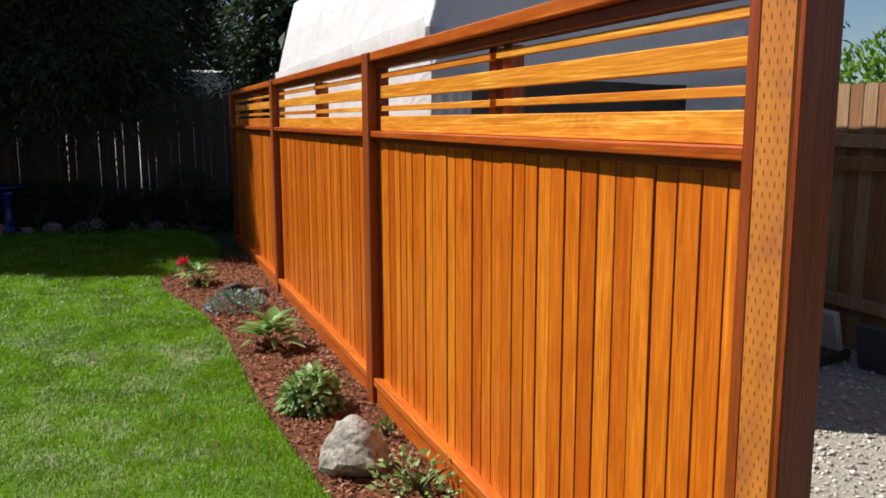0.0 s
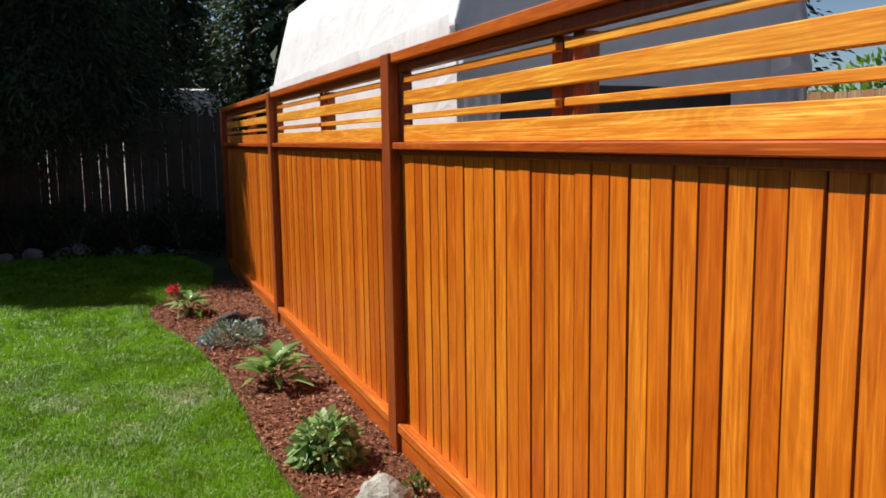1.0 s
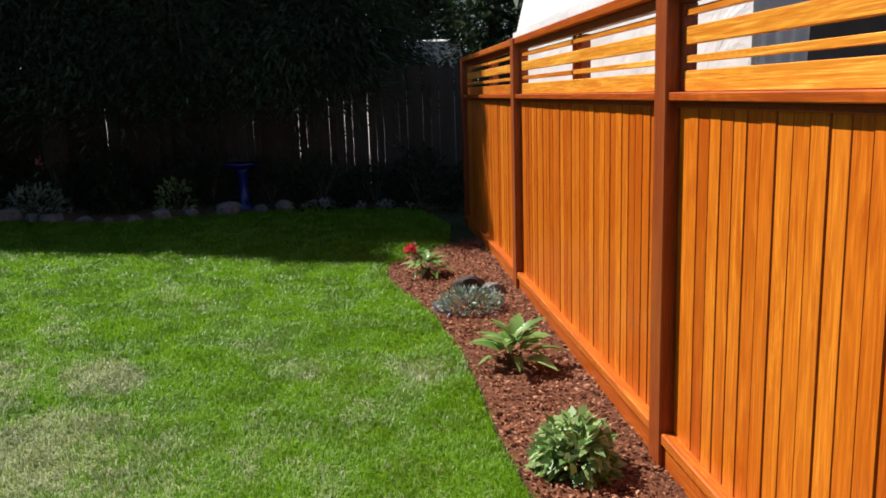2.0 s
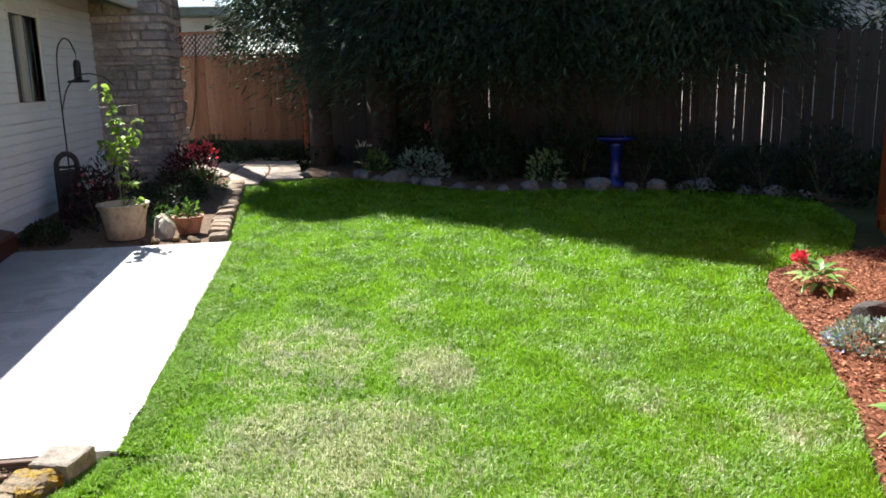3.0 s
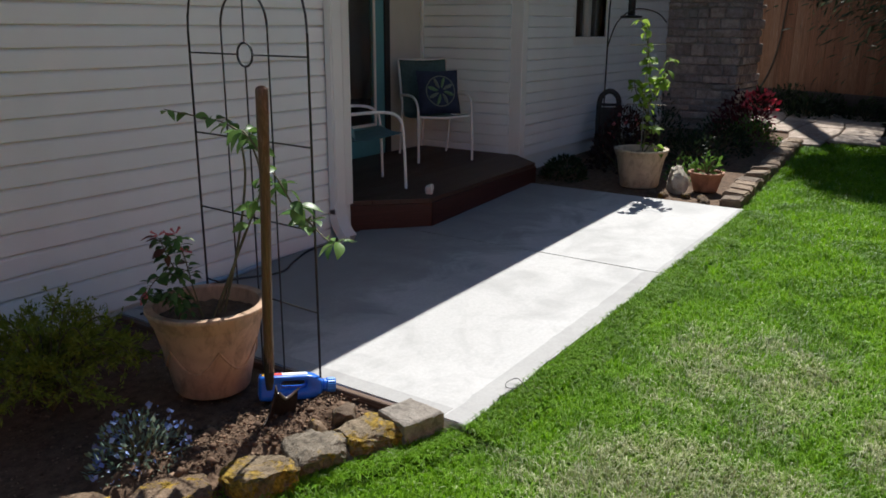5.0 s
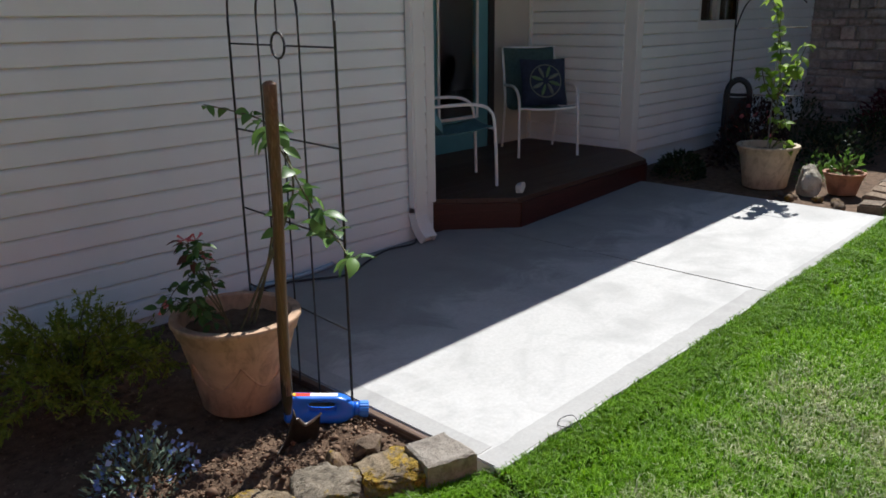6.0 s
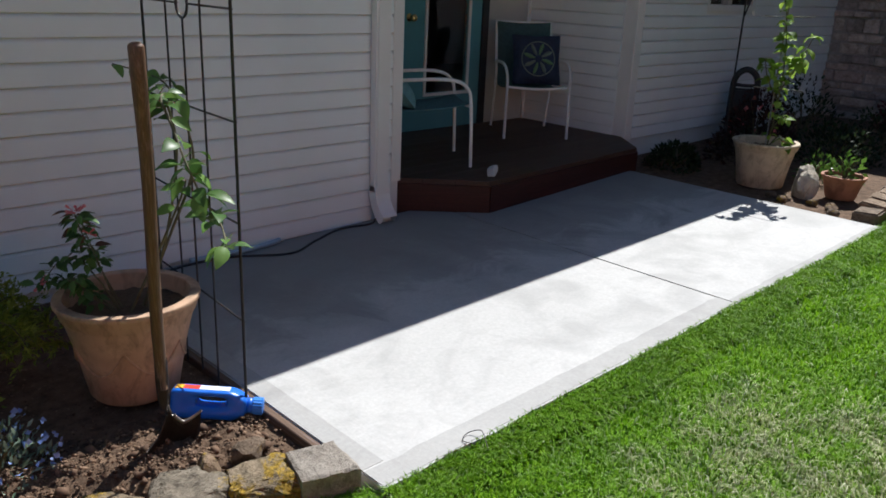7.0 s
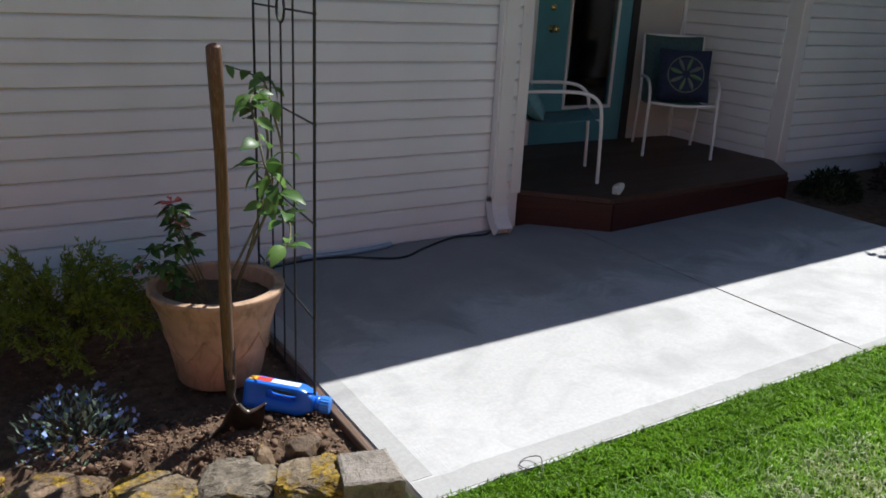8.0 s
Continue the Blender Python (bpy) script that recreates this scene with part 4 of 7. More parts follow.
part("mullion", boxed(xm - 0.04, xm + 0.04, Y2 - 0.08, Y2 - 0.01, WZ0, WZ1, 0.003), M_CREAM, win)
for x0, x1 in ((WX1 + 0.001, xm - 0.0405), (xm + 0.0405, WX0 - 0.001)):
    part("pane", boxed(x0, x1, Y2 - 0.06, Y2 - 0.055, WZ0 + 0.001, WZ1 - 0.001), M_GLASS, win)
# the rest of the house closes it behind
tagged(part("wall_6", boxed(-14.2, 4.1, -8.2, -8.0, -0.1, TOP), M_TRIM), "back wall of the house", "wall", "", "structure")
tagged(part("wall_7", boxed(4.001, 4.15, -8.0, Y1, -0.1, TOP), M_TRIM), "end wall of the house", "wall", "", "structure")
tagged(part("wall_8", boxed(-14.2, -14.05, -8.0, Y2, -0.1, TOP), M_TRIM), "end wall of the house", "wall", "", "structure")
tagged(part("wall_9", boxed(-14.05, -13.001, Y2 - 0.16, Y2, -0.1, TOP), M_TRIM), "house wall behind the chimney", "wall", "", "structure")
tagged(part("floor", boxed(-14.0, 4.0, -7.99, YB - 0.165, 0.0, 0.1), M_DARK), "dark floor inside the house", "floor", "", "structure")
EAVE_Y, EAVE_Z = -1.405, 2.40
bm = bmesh.new()
prof = [(EAVE_Y, EAVE_Z), (EAVE_Y, EAVE_Z + 0.16), (-5.2, EAVE_Z + 1.45), (-9.0, EAVE_Z + 0.16), (-9.0, EAVE_Z), (Y1 - 0.3, TOP + 0.04)]
a = [bm.verts.new((4.6, y, z)) for y, z in prof]
b = [bm.verts.new((-14.6, y, z)) for y, z in prof]
bm.faces.new(a)
bm.faces.new(b[::-1])
for i in range(6):
    bm.faces.new((a[i], b[i], b[(i + 1) % 6], a[(i + 1) % 6]))
bmesh.ops.recalc_face_normals(bm, faces=bm.faces[:])
roof = tagged(part("roof", bm, M_SHINGLE), "low shingled roof with a wide eave", "roof", "", "structure")
part("gutter", boxed(-14.6, 4.6, EAVE_Y + 0.001, EAVE_Y + 0.09, EAVE_Z + 0.03, EAVE_Z + 0.14, 0.01), M_TRIM, roof)
tagged(part("ceiling", boxed(CX2, CX1, YB, Y1, TOP + 0.0, TOP + 0.03), M_SOFFIT), "white porch ceiling", "ceiling", "", "structure")

# porch door
door = tagged(new("door_1"), "teal painted door with a tall glass light, closed", "door", "", "structure")
DX0, DX1 = -7.46, -8.42
for x0, x1, z0, z1 in ((-7.80, DX0, 0.21, 2.09), (DX1, -8.26, 0.21, 2.09), (-8.26, -7.80, 0.21, 0.53), (-8.26, -7.80, 1.95, 2.09)):
    part("door_leaf", boxed(x0, x1, YB - 0.06, YB - 0.02, z0, z1), M_TEAL, door)
for x0, x1, z0, z1 in ((-7.80, -7.775, 0.53, 1.95), (-8.285, -8.26, 0.53, 1.95), (-8.285, -7.775, 0.505, 0.53), (-8.285, -7.775, 1.95, 1.975)):
    part("light_frame", boxed(x0, x1, YB - 0.0195, YB - 0.004, z0, z1, 0.003), M_TRIM, door, "white glazing bead")
part("pane", boxed(-8.259, -7.801, YB - 0.045, YB - 0.038, 0.531, 1.949), M_GLASS, door)
knob = part("knob", mesh_data("knob", *lathe([(0.0, 0.075), (0.018, 0.073), (0.028, 0.06), (0.026, 0.045), (0.012, 0.035), (0.012, 0.012), (0.03, 0.008), (0.032, 0.0)], 20), M_BRASS, True), None, door, "round brass knob", pose(-7.615, YB - 0.02, 1.12, -90, 0, 0))
part("deadbolt", mesh_data("deadbolt", *lathe([(0.0, 0.02), (0.02, 0.018), (0.026, 0.0)], 20), M_BRASS, True), None, door, "", pose(-7.615, YB - 0.02, 1.275, -90, 0, 0))
for x0, x1 in ((DX1 - 0.07, DX1 - 0.001), (DX0 + 0.001, DX0 + 0.06)):
    part("door_jamb", boxed(x0, x1, YB - 0.1, YB - 0.001, 0.2, TOP - 0.33), M_DARK if x0 < -8 else M_TRIM, door)
part("door_head", boxed(DX1, DX0, YB - 0.1, YB - 0.002, 2.091, TOP - 0.323), M_TRIM, door)

# downspout
spout = thing("downspout", -6.305, Y1 + 0.06, 0, 0, "white metal downspout with an elbow at its foot", "downspout")
bm = boxed(-0.052, 0.052, -0.032, 0.032, 0.20, 2.4, 0.010, 0, 2)
part("pipe", bm, M_TRIM, spout)
bm = bmesh.new()
rings = []
for y, z, rx in ((0.0, 0.2, 0), (0.005, 0.14, 15), (0.025, 0.085, 30), (0.06, 0.035, 45), (0.095, 0.004, 55)):
    rings.append([bm.verts.new((x, y + dy * math.cos(radians(rx)), z + dy * math.sin(radians(rx)))) for x, dy in ((-0.052, -0.032), (0.052, -0.032), (0.052, 0.032), (-0.052, 0.032))])
for r0, r1 in zip(rings, rings[1:]):
    for k in range(4):
        bm.faces.new((r0[k], r0[(k + 1) % 4], r1[(k + 1) % 4], r1[k]))
bmesh.ops.recalc_face_normals(bm, faces=bm.faces[:])
bmesh.ops.translate(bm, verts=bm.verts[:], vec=(0, 0, gz(-6.335) + 0.01))
part("elbow", bm, M_TRIM, spout)

# deck
deck = new("deck")
tagged(deck, "low brown-stained porch deck with an angled front", "deck", "", "structure")
DECK = [(CX1 + 0.0, Y1 - 0.05), (-6.52, -1.90), (-6.93, -1.50), (-8.70, -1.61), (-8.98, -1.94), (CX2, -1.99), (CX2, YB), (CX1, YB)]
DZ = 0.24


def clip_y(poly, y0, y1):
    """The part of a convex-ish outline between two lines of y."""
    def half(pts, keep, yy):
        out = []
        for i in range(len(pts)):
            p, q = pts[i], pts[(i + 1) % len(pts)]
            if keep(p[1]):
                out.append(p)
            if keep(p[1]) != keep(q[1]):
                f = (yy - p[1]) / (q[1] - p[1])
                out.append((p[0] + f * (q[0] - p[0]), yy))
        return out
    pts = half(poly, lambda y: y >= y0, y0)
    return half(pts, lambda y: y <= y1, y1) if pts else pts


y = YB
while y < -1.50:
    pts = clip_y(DECK, y + 0.002, min(y + 0.138, -1.49))
    if len(pts) > 2:
        part("deck_board", prism(bmesh.new(), pts, DZ - 0.03, DZ), M_DECK, deck)
    y += 0.14
for (ax, ay), (bx, by) in zip(DECK[1:4], DECK[2:5]):
    d = Vector((bx - ax, by - ay, 0))
    ln = d.length
    nrm = Vector((d.y, -d.x, 0)).normalized()
    if nrm.y < 0 and abs(nrm.y) > 0.2:
        nrm = -nrm
    ang = math.degrees(math.atan2(d.y, d.x))
    part("fascia", boxed(0, ln, -0.012, 0.012, -0.02, DZ - 0.031), M_DECKSIDE, deck, "", Matrix.Translation((ax, ay, 0)) @ pose(0, 0, 0, 0, 0, ang))

# ---- back fence, gate, neighbour's fence ----


def picket_data(name, w, h, t, material, ear=0.03):
    bm = bmesh.new()
    pts = [(-w / 2, 0), (w / 2, 0), (w / 2, h - ear), (w / 2 - ear, h), (-w / 2 + ear, h), (-w / 2, h - ear)]
    a = [bm.verts.new((x, -t / 2, z)) for x, z in pts]
    b = [bm.verts.new((x, t / 2, z)) for x, z in pts]
    bm.faces.new(a)
    bm.faces.new(b[::-1])
    for i in range(6):
        bm.faces.new((a[i], b[i], b[(i + 1) % 6], a[(i + 1) % 6]))
    bmesh.ops.recalc_face_normals(bm, faces=bm.faces[:])
    return data_of(bm, name, material)


def picket_fence(name, p0, p1, h, w, gap, material, label, seed, jitter=0.01, rails=(0.3, 1.5), facing=-1, ear=0.03, post_every=2.4):
    """A board fence between two points on the ground."""
    p0, p1 = Vector((*p0, 0)), Vector((*p1, 0))
    d = (p1 - p0)
    ln = d.length
    z0 = gz(max(p0.x, -22)) - 0.06
    ob = thing(name, p0.x, p0.y, z0, math.degrees(math.atan2(d.y, d.x)), label, "fence")
    shear = (gz(p1.x) - gz(p0.x)) / ln
    rnd = random.Random(seed)
    me = picket_data("picket", w, h, 0.018, material, ear)
    n = int(ln / (w + gap))
    for k in range(n):
        x = (k + 0.5) * (w + gap)
        part("picket", me, None, ob, "", pose(x, rnd.uniform(-0.004, 0.004), shear * x + rnd.uniform(-jitter, jitter), 0, rnd.uniform(-0.22, 0.22), 0))
    for z in rails:
        part("rail", boxed(0, ln, facing * 0.05 - 0.019, facing * 0.05 + 0.019, z, z + 0.09, 0.004, shear), material, ob)
    x = 0.0
    while x <= ln:
        part("post", boxed(x - 0.045, x + 0.045, facing * 0.12 - 0.045, facing * 0.12 + 0.045, -0.1, h + 0.04 + shear * x, 0.005), material, ob)
        x += post_every
    return ob


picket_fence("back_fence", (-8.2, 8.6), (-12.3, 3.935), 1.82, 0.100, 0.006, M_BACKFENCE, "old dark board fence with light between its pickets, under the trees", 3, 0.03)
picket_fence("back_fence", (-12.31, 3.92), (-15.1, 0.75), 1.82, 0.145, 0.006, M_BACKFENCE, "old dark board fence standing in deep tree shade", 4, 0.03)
# pale sheet added so that brightness shows between the fence boards
sheet("far_yard", [(-9.5, 9.5), (-16.5, 1.6), (-30.0, 1.6), (-70.0, 20.0), (-70.0, 70.0), (-9.5, 70.0)], -0.055, M_PATH, "pale ground added beyond the back fence to brighten its gaps", "yard")
gate = picket_fence("gate_fence", (-15.15, 0.65), (-16.6, -2.6), 1.72, 0.135, 0.002, M_GATE, "cedar board side gate fence with a lattice top", 5, 0.003, (0.12, 1.60))
lat = []
for k in range(44):
    x = -0.4 + k * 0.09
    for sgn in (1, -1):
        a = (x, 1.76)
        b = (x + 0.35 * sgn, 2.11)
        if 0 <= a[0] <= 3.55 and 0 <= b[0] <= 3.55:
            v, f = [], []
            tube_into(v, f, [(a[0], 0.006 * sgn, a[1]), (b[0], 0.006 * sgn, b[1])], 0.011, 4)
            lat.append((v, f))
vv, ff = [], []
for v, f in lat:
    o = len(vv)
    vv += v
    ff += [[i + o for i in q] for q in f]
part("lattice", mesh_data("lattice", vv, ff, M_GATE), None, gate, "criss-cross wooden lattice")
part("lattice_rail", boxed(0, 3.55, -0.03, 0.03, 2.11, 2.16, 0.004), M_GATE, gate)
part("lattice_rail", boxed(0, 3.55, -0.03, 0.03, 1.722, 1.762, 0.004), M_GATE, gate)
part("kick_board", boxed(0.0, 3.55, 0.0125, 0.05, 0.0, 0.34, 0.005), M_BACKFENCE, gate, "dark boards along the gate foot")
nb = picket_fence("neighbour_fence", fence_xy(-8.0, -3.45), fence_xy(2.6, -3.45), 1.83, 0.105, 0.003, M_NEIGHBOUR, "pale dog-eared board fence across the gravel yard", 9, 0.006, (0.3, 1.40), 1, 0.016)
for k in range(3):
    part("fascia_rail", boxed(0.5 + 3 * k, 3.48 + 3 * k, 0.0695, 0.105, 1.385, 1.475, 0.004), M_NEIGHBOUR, nb)

# ---- white shelter behind the fence ----
tent = new("canopy_shelter")
tent.matrix_basis = Matrix.Translation((FP.x, FP.y, gz(FP.x))) @ pose(0, 0, 0, 0, 0, F_RZ)
tagged(tent, "white tarpaulin garage shelter with a grey shaded end", "shelter")
TS0, TS1, TN0, TN1, TEAVE = 0.22, 5.0, -0.42, -2.75, 2.02


def cloth(grid_pts, material, name, label="", wob=0.02):
    verts, faces = [], []
    nu, nv = len(grid_pts), len(grid_pts[0])
    for i, row in enumerate(grid_pts):
        for j, p in enumerate(row):
            q = Vector(p)
            verts.append(q + Vector((noise.noise(q * 2.1), noise.noise(q * 2.3 + Vector((5, 1, 2))), noise.noise(q * 1.9 + Vector((1, 9, 4))))) * wob)
    for i in range(nu - 1):
        for j in range(nv - 1):
            a = i * nv + j
            faces.append((a, a + 1, a + nv + 1, a + nv))
    ob = part(name, mesh_data(name, verts, faces, material, True), None, tent, label)
    return ob


def lerp(a, b, t):
    return a + (b - a) * t


nm = (TN0 + TN1) / 2


def roof_line(n):
    """Height of the shelter's kinked roof: steep at the eave, then flatter."""
    d = abs(n - (TN0 if n > nm else TN1))
    return TEAVE + (d * 4.0 if d < 0.2 else 0.8 + (d - 0.2) * 0.42)


for n0 in (TN0, TN1):
    cloth([[(lerp(TS0, TS1, i / 24), lerp(n0, nm, j / 12), roof_line(lerp(n0, nm, j / 12))) for j in range(13)] for i in range(25)], M_TARP, "roof_sheet")
for n0 in (TN0, TN1):
    cloth([[(lerp(TS0, TS1, i / 24), n0 + 0.02 * math.sin(i * 1.9) * j / 8, lerp(TEAVE, -0.02, j / 8)) for j in range(9)] for i in range(25)], M_TARP, "side_wall")
cloth([[(lerp(TS0 - 0.01, 1.72, i / 12), TN0 + 0.03, lerp(TEAVE + 0.03, TEAVE - 0.10, j / 3)) for j in range(4)] for i in range(13)], M_TARP, "valance", wob=0.012)
cloth([[(lerp(1.74, TS1, i / 24), TN0 + 0.03, lerp(TEAVE + 0.03, TEAVE - 0.10, j / 3)) for j in range(4)] for i in range(25)], M_TARP, "valance", wob=0.012)


for s, mat in ((TS0 - 0.005, M_TARPSHADE), (TS1, M_TARPSHADE)):
    cloth([[(s + 0.03 * math.sin(j * 1.3), lerp(TN0, TN1, i / 16), lerp(roof_line(lerp(TN0, TN1, i / 16)) - 0.01, 1.72, j / 6)) for j in range(7)] for i in range(17)], mat, "end_wall", "end panel, its grey-blue shade put in the tarp colour")
# dark cloth added to stand in for the shelter's unlit interior
cloth([[(TS0 + 0.45, lerp(TN0 - 0.12, TN1 + 0.12, i / 8), lerp(1.78, -0.02, j / 8)) for j in range(9)] for i in range(9)], M_CHARCOAL, "inner_curtain", "dark sheet put in for the shelter's unlit inside")
for n0, n1, mat in ((TN0 - 0.01, -0.70, M_TARP), (TN1 + 0.01, -2.22, M_TARPSHADE)):
    # gathered curtains, tied back half-way down; the far one in the shade-tinted tarp
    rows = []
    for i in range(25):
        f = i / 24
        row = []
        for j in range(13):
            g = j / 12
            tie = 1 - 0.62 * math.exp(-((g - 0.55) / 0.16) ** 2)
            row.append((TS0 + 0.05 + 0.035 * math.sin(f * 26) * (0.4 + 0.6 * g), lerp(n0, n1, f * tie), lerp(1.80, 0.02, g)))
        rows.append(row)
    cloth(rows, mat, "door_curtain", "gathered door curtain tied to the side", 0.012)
cloth([[(TS0 - 0.03 - 0.05 * math.sin(i * 0.9), lerp(TN1 + 0.32, TN1 - 0.02, i / 8), lerp(2.08, 1.80 + 0.02 * i, j / 5)) for j in range(6)] for i in range(9)], M_TARP, "loose_flap", "loose white flap at the eave", 0.02)
for n0 in (TN0 - 0.03, TN1 + 0.03):
    part("pole", tube("pole", [(TS0 + 0.02, n0, -0.05), (TS0 + 0.02, n0, TEAVE - 0.01)], 0.02, M_WHITEMETAL), None, tent)

# ---- trees ----


def conifer(x, y, h, r, seed, count, material, label, skirt=0.12, leaf=0.24, lean=0.0, wide=0.42, limbs=64, low=1.0):
    """A drooping conifer: tapered trunk, limbs and a crown of many small sprays."""
    rng = np.random.default_rng(seed)
    rnd = random.Random(seed)
    ob = thing("conifer_tree", x, y, gz(max(x, -22)) - 0.08, rnd.uniform(0, 360), label, "tree", "trees behind the garden")
    part("trunk", tube("trunk", [(0, 0, 0), (0.03, 0.0, h * 0.3), (lean, 0.05, h * 0.7), (lean, 0, h * 0.98)], [0.03 * h, 0.024 * h, 0.012 * h, 0.01], M_BARK, 10), None, ob)
    verts, faces, P, Dr = [], [], [], []
    per = count // limbs
    for k in range(limbs):
        f = skirt + (1 - skirt) * ((k + rnd.random()) / limbs) ** low
        z = h * f * 0.97
        a = k * 2.4 + rnd.uniform(-0.4, 0.4)
        ln = r * (1 - f) ** (0.75 if low == 1.0 else 0.45) * rnd.uniform(0.7, 1.15) + 0.25
        dx, dy = math.cos(a), math.sin(a)
        pts = [Vector((0, 0, z)), Vector((dx * ln * 0.5, dy * ln * 0.5, z + 0.06 * ln)), Vector((dx * ln, dy * ln, z - 0.28 * ln))]
        tube_into(verts, faces, pts, [0.02 + 0.012 * ln, 0.015, 0.005], 4, False)
        t = rng.random(per) ** 0.7
        base = np.where(t[:, None] < 0.5, np.array(pts[0]) + (np.array(pts[1]) - np.array(pts[0])) * t[:, None] * 2, np.array(pts[1]) + (np.array(pts[2]) - np.array(pts[1])) * (t[:, None] * 2 - 1))
        spread = (0.12 + 0.22 * ln * (0.35 + t))[:, None]
        side = rng.normal(size=(per, 1)) * spread * np.array([-dy, dx, 0])
        hang = -np.abs(rng.normal(size=(per, 1))) * (0.10 + 0.12 * ln) * np.array([0, 0, 1.0])
        P.append(base + side + hang + rng.normal(size=(per, 3)) * 0.05)
        Dr.append(np.array([dx, dy, -0.55]) + np.sign(side) * 0.5 + rng.normal(size=(per, 3)) * 0.45)
    P, Dr = np.concatenate(P), np.concatenate(Dr)
    part("branchwork", mesh_data("branchwork", verts, faces, M_BARK, True), None, ob)
    n = len(P)
    L = leaf * (0.5 + rng.random((n, 1)))
    crown = part("crown", leaf_cloud("crown", P, Dr, rng.normal(size=(n, 3)) * 0.7 + np.array([0, 0, 1.0]), L, L * wide, material), None, ob)
    return ob


TREES = [(-16.5, 2.4, 13.2, 2.0, 1), (-14.6, 4.3, 6.0, 2.5, 2), (-13.4, 6.2, 5.9, 2.5, 3), (-17.2, 11.2, 7.0, 2.4, 4), (-10.6, 10.6, 5.2, 2.4, 5), (-8.4, 11.4, 5.5, 2.6, 6),
         (-19.5, 4.2, 9.0, 3.2, 7), (-18.0, 7.2, 9.0, 3.2, 8), (-18.0, 11.4, 9.0, 2.8, 9), (-13.5, 12.6, 9.0, 3.2, 10), (-10.5, 14.5, 9.0, 3.2, 11), (-21.0, 0.6, 8.0, 3.0, 12), (-6.5, 16.0, 9.0, 3.2, 13)]
for x, y, h, r, sd in TREES:
    conifer(x, y, h, r, sd, 9000 if sd == 1 else 15000 if sd < 7 else 11000, M_TREE, "tall dark drooping conifer behind the back fence", 0.16 if sd == 1 else 0.36, 0.15)
conifer(-14.2, 0.95, 6.5, 1.9, 21, 50000, M_TREE, "dark cedar hanging over the side gate", 0.335, 0.085, 0.0, 0.26)
for x, y, h, r, sd in ((-13.2, 2.75, 6.4, 2.2, 22), (-12.5, 4.3, 6.6, 2.2, 23), (-11.6, 6.0, 5.6, 1.8, 24)):
    conifer(x, y, h, r, sd, 72000, M_TREE, "dark cedar with low drooping branches over the back fence", 2.15 / h, 0.13, 0.0, 0.13, 110, 1.8)
for x, y, h, r, sd in ((-13.9, 1.9, 8.3, 1.9, 26), (-13.5, 3.1, 6.7, 1.7, 27)):
    conifer(x, y, h, r, sd, 26000, M_TREE, "tall dark conifer rising behind the back fence", 0.42, 0.14, 0.0, 0.2)
# added out of view behind the chimney, only for its shadow on the lawn
conifer(-18.0, -1.95, 10.3, 1.1, 28, 9000, M_TREE, "unseen tall conifer added beyond the side gate to shade the lawn", 0.84, 0.16, 0.0, 0.3)

# ---- lawn grass ----


def blades(name, poly, count, seed, dense=None):
    rng = np.random.default_rng(seed)
    xs, ys = [p[0] for p in poly], [p[1] for p in poly]
    x = rng.uniform(min(xs), max(xs), count * 3)
    y = rng.uniform(min(ys), max(ys), count * 3)
    keep = in_poly(x, y, poly)
    d = np.hypot(x + 2.5, y - 1.2)
    if not dense:
        keep &= rng.random(count * 3) < np.clip(2.6 / np.maximum(d, 0.5), 0.10, 1.0)
    x, y, d = x[keep][:count], y[keep][:count], d[keep][:count]
    n = len(x)
    ln = (0.028 + 0.028 * rng.random(n)) * (0.9 + 0.03 * d) * (dense or 1.0)
    wd = 0.0012 + 0.00042 * d
    a = 1.6 * np.sin(4.1 * x + 2.3 * y) + 1.6 * np.sin(5.7 * y - 3.1 * x + 1.0) + 1.3 * np.sin(9.3 * x + 7.7 * y) + 1.2 * np.sin(11.0 * y - 8.1 * x) + rng.normal(size=n) * 1.3
    lean = rng.uniform(0.3, 1.1, n)
    hx, hy = np.cos(a), np.sin(a)
    low = np.full(n, LAWN_Z)
    beside = (x < -4.66) & (x > -8.62) & (y < TURF[-1][0])
    low[beside] = np.maximum(LAWN_Z, np.interp(y[beside], [p[0] for p in TURF], [p[1] for p in TURF]))
    ln[beside] *= np.interp(y[beside], [0.22, 0.37], [0.55, 0.95])
    base = np.stack([x, y, SLOPE * (-x - 4.66) + low - 0.002], 1)
    side = np.stack([-hy, hx, np.zeros(n)], 1) * wd[:, None]
    mid = base + np.stack([hx * lean * 0.35, hy * lean * 0.35, np.full(n, 0.62)], 1) * ln[:, None]
    tip = base + np.stack([hx * lean * 1.0, hy * lean * 1.0, 1.0 - 0.45 * lean], 1) * ln[:, None]
    V = np.empty((n, 5, 3))
    V[:, 0], V[:, 1], V[:, 2], V[:, 3], V[:, 4] = base - side, base + side, mid + side * 0.8, mid - side * 0.8, tip
    me = bpy.data.meshes.new(name)
    me.vertices.add(5 * n)
    me.vertices.foreach_set("co", V.astype(np.float32).ravel())
    o = 5 * np.arange(n)[:, None]
    loops = np.concatenate([o + np.array([[0, 1, 2, 3]]), o + np.array([[3, 2, 4]])], 1).astype(np.int32)
    me.loops.add(7 * n)
    me.loops.foreach_set("vertex_index", loops.ravel())
    me.polygons.add(2 * n)
    starts = np.stack([7 * np.arange(n), 7 * np.arange(n) + 4], 1).astype(np.int32)
    me.polygons.foreach_set("loop_start", starts.ravel())
    me.materials.append(M_GRASS)
    me.update(calc_edges=True)
    return tagged(new(name, me), "mown green lawn grass with worn straw patches", "grass", "", "stuff")


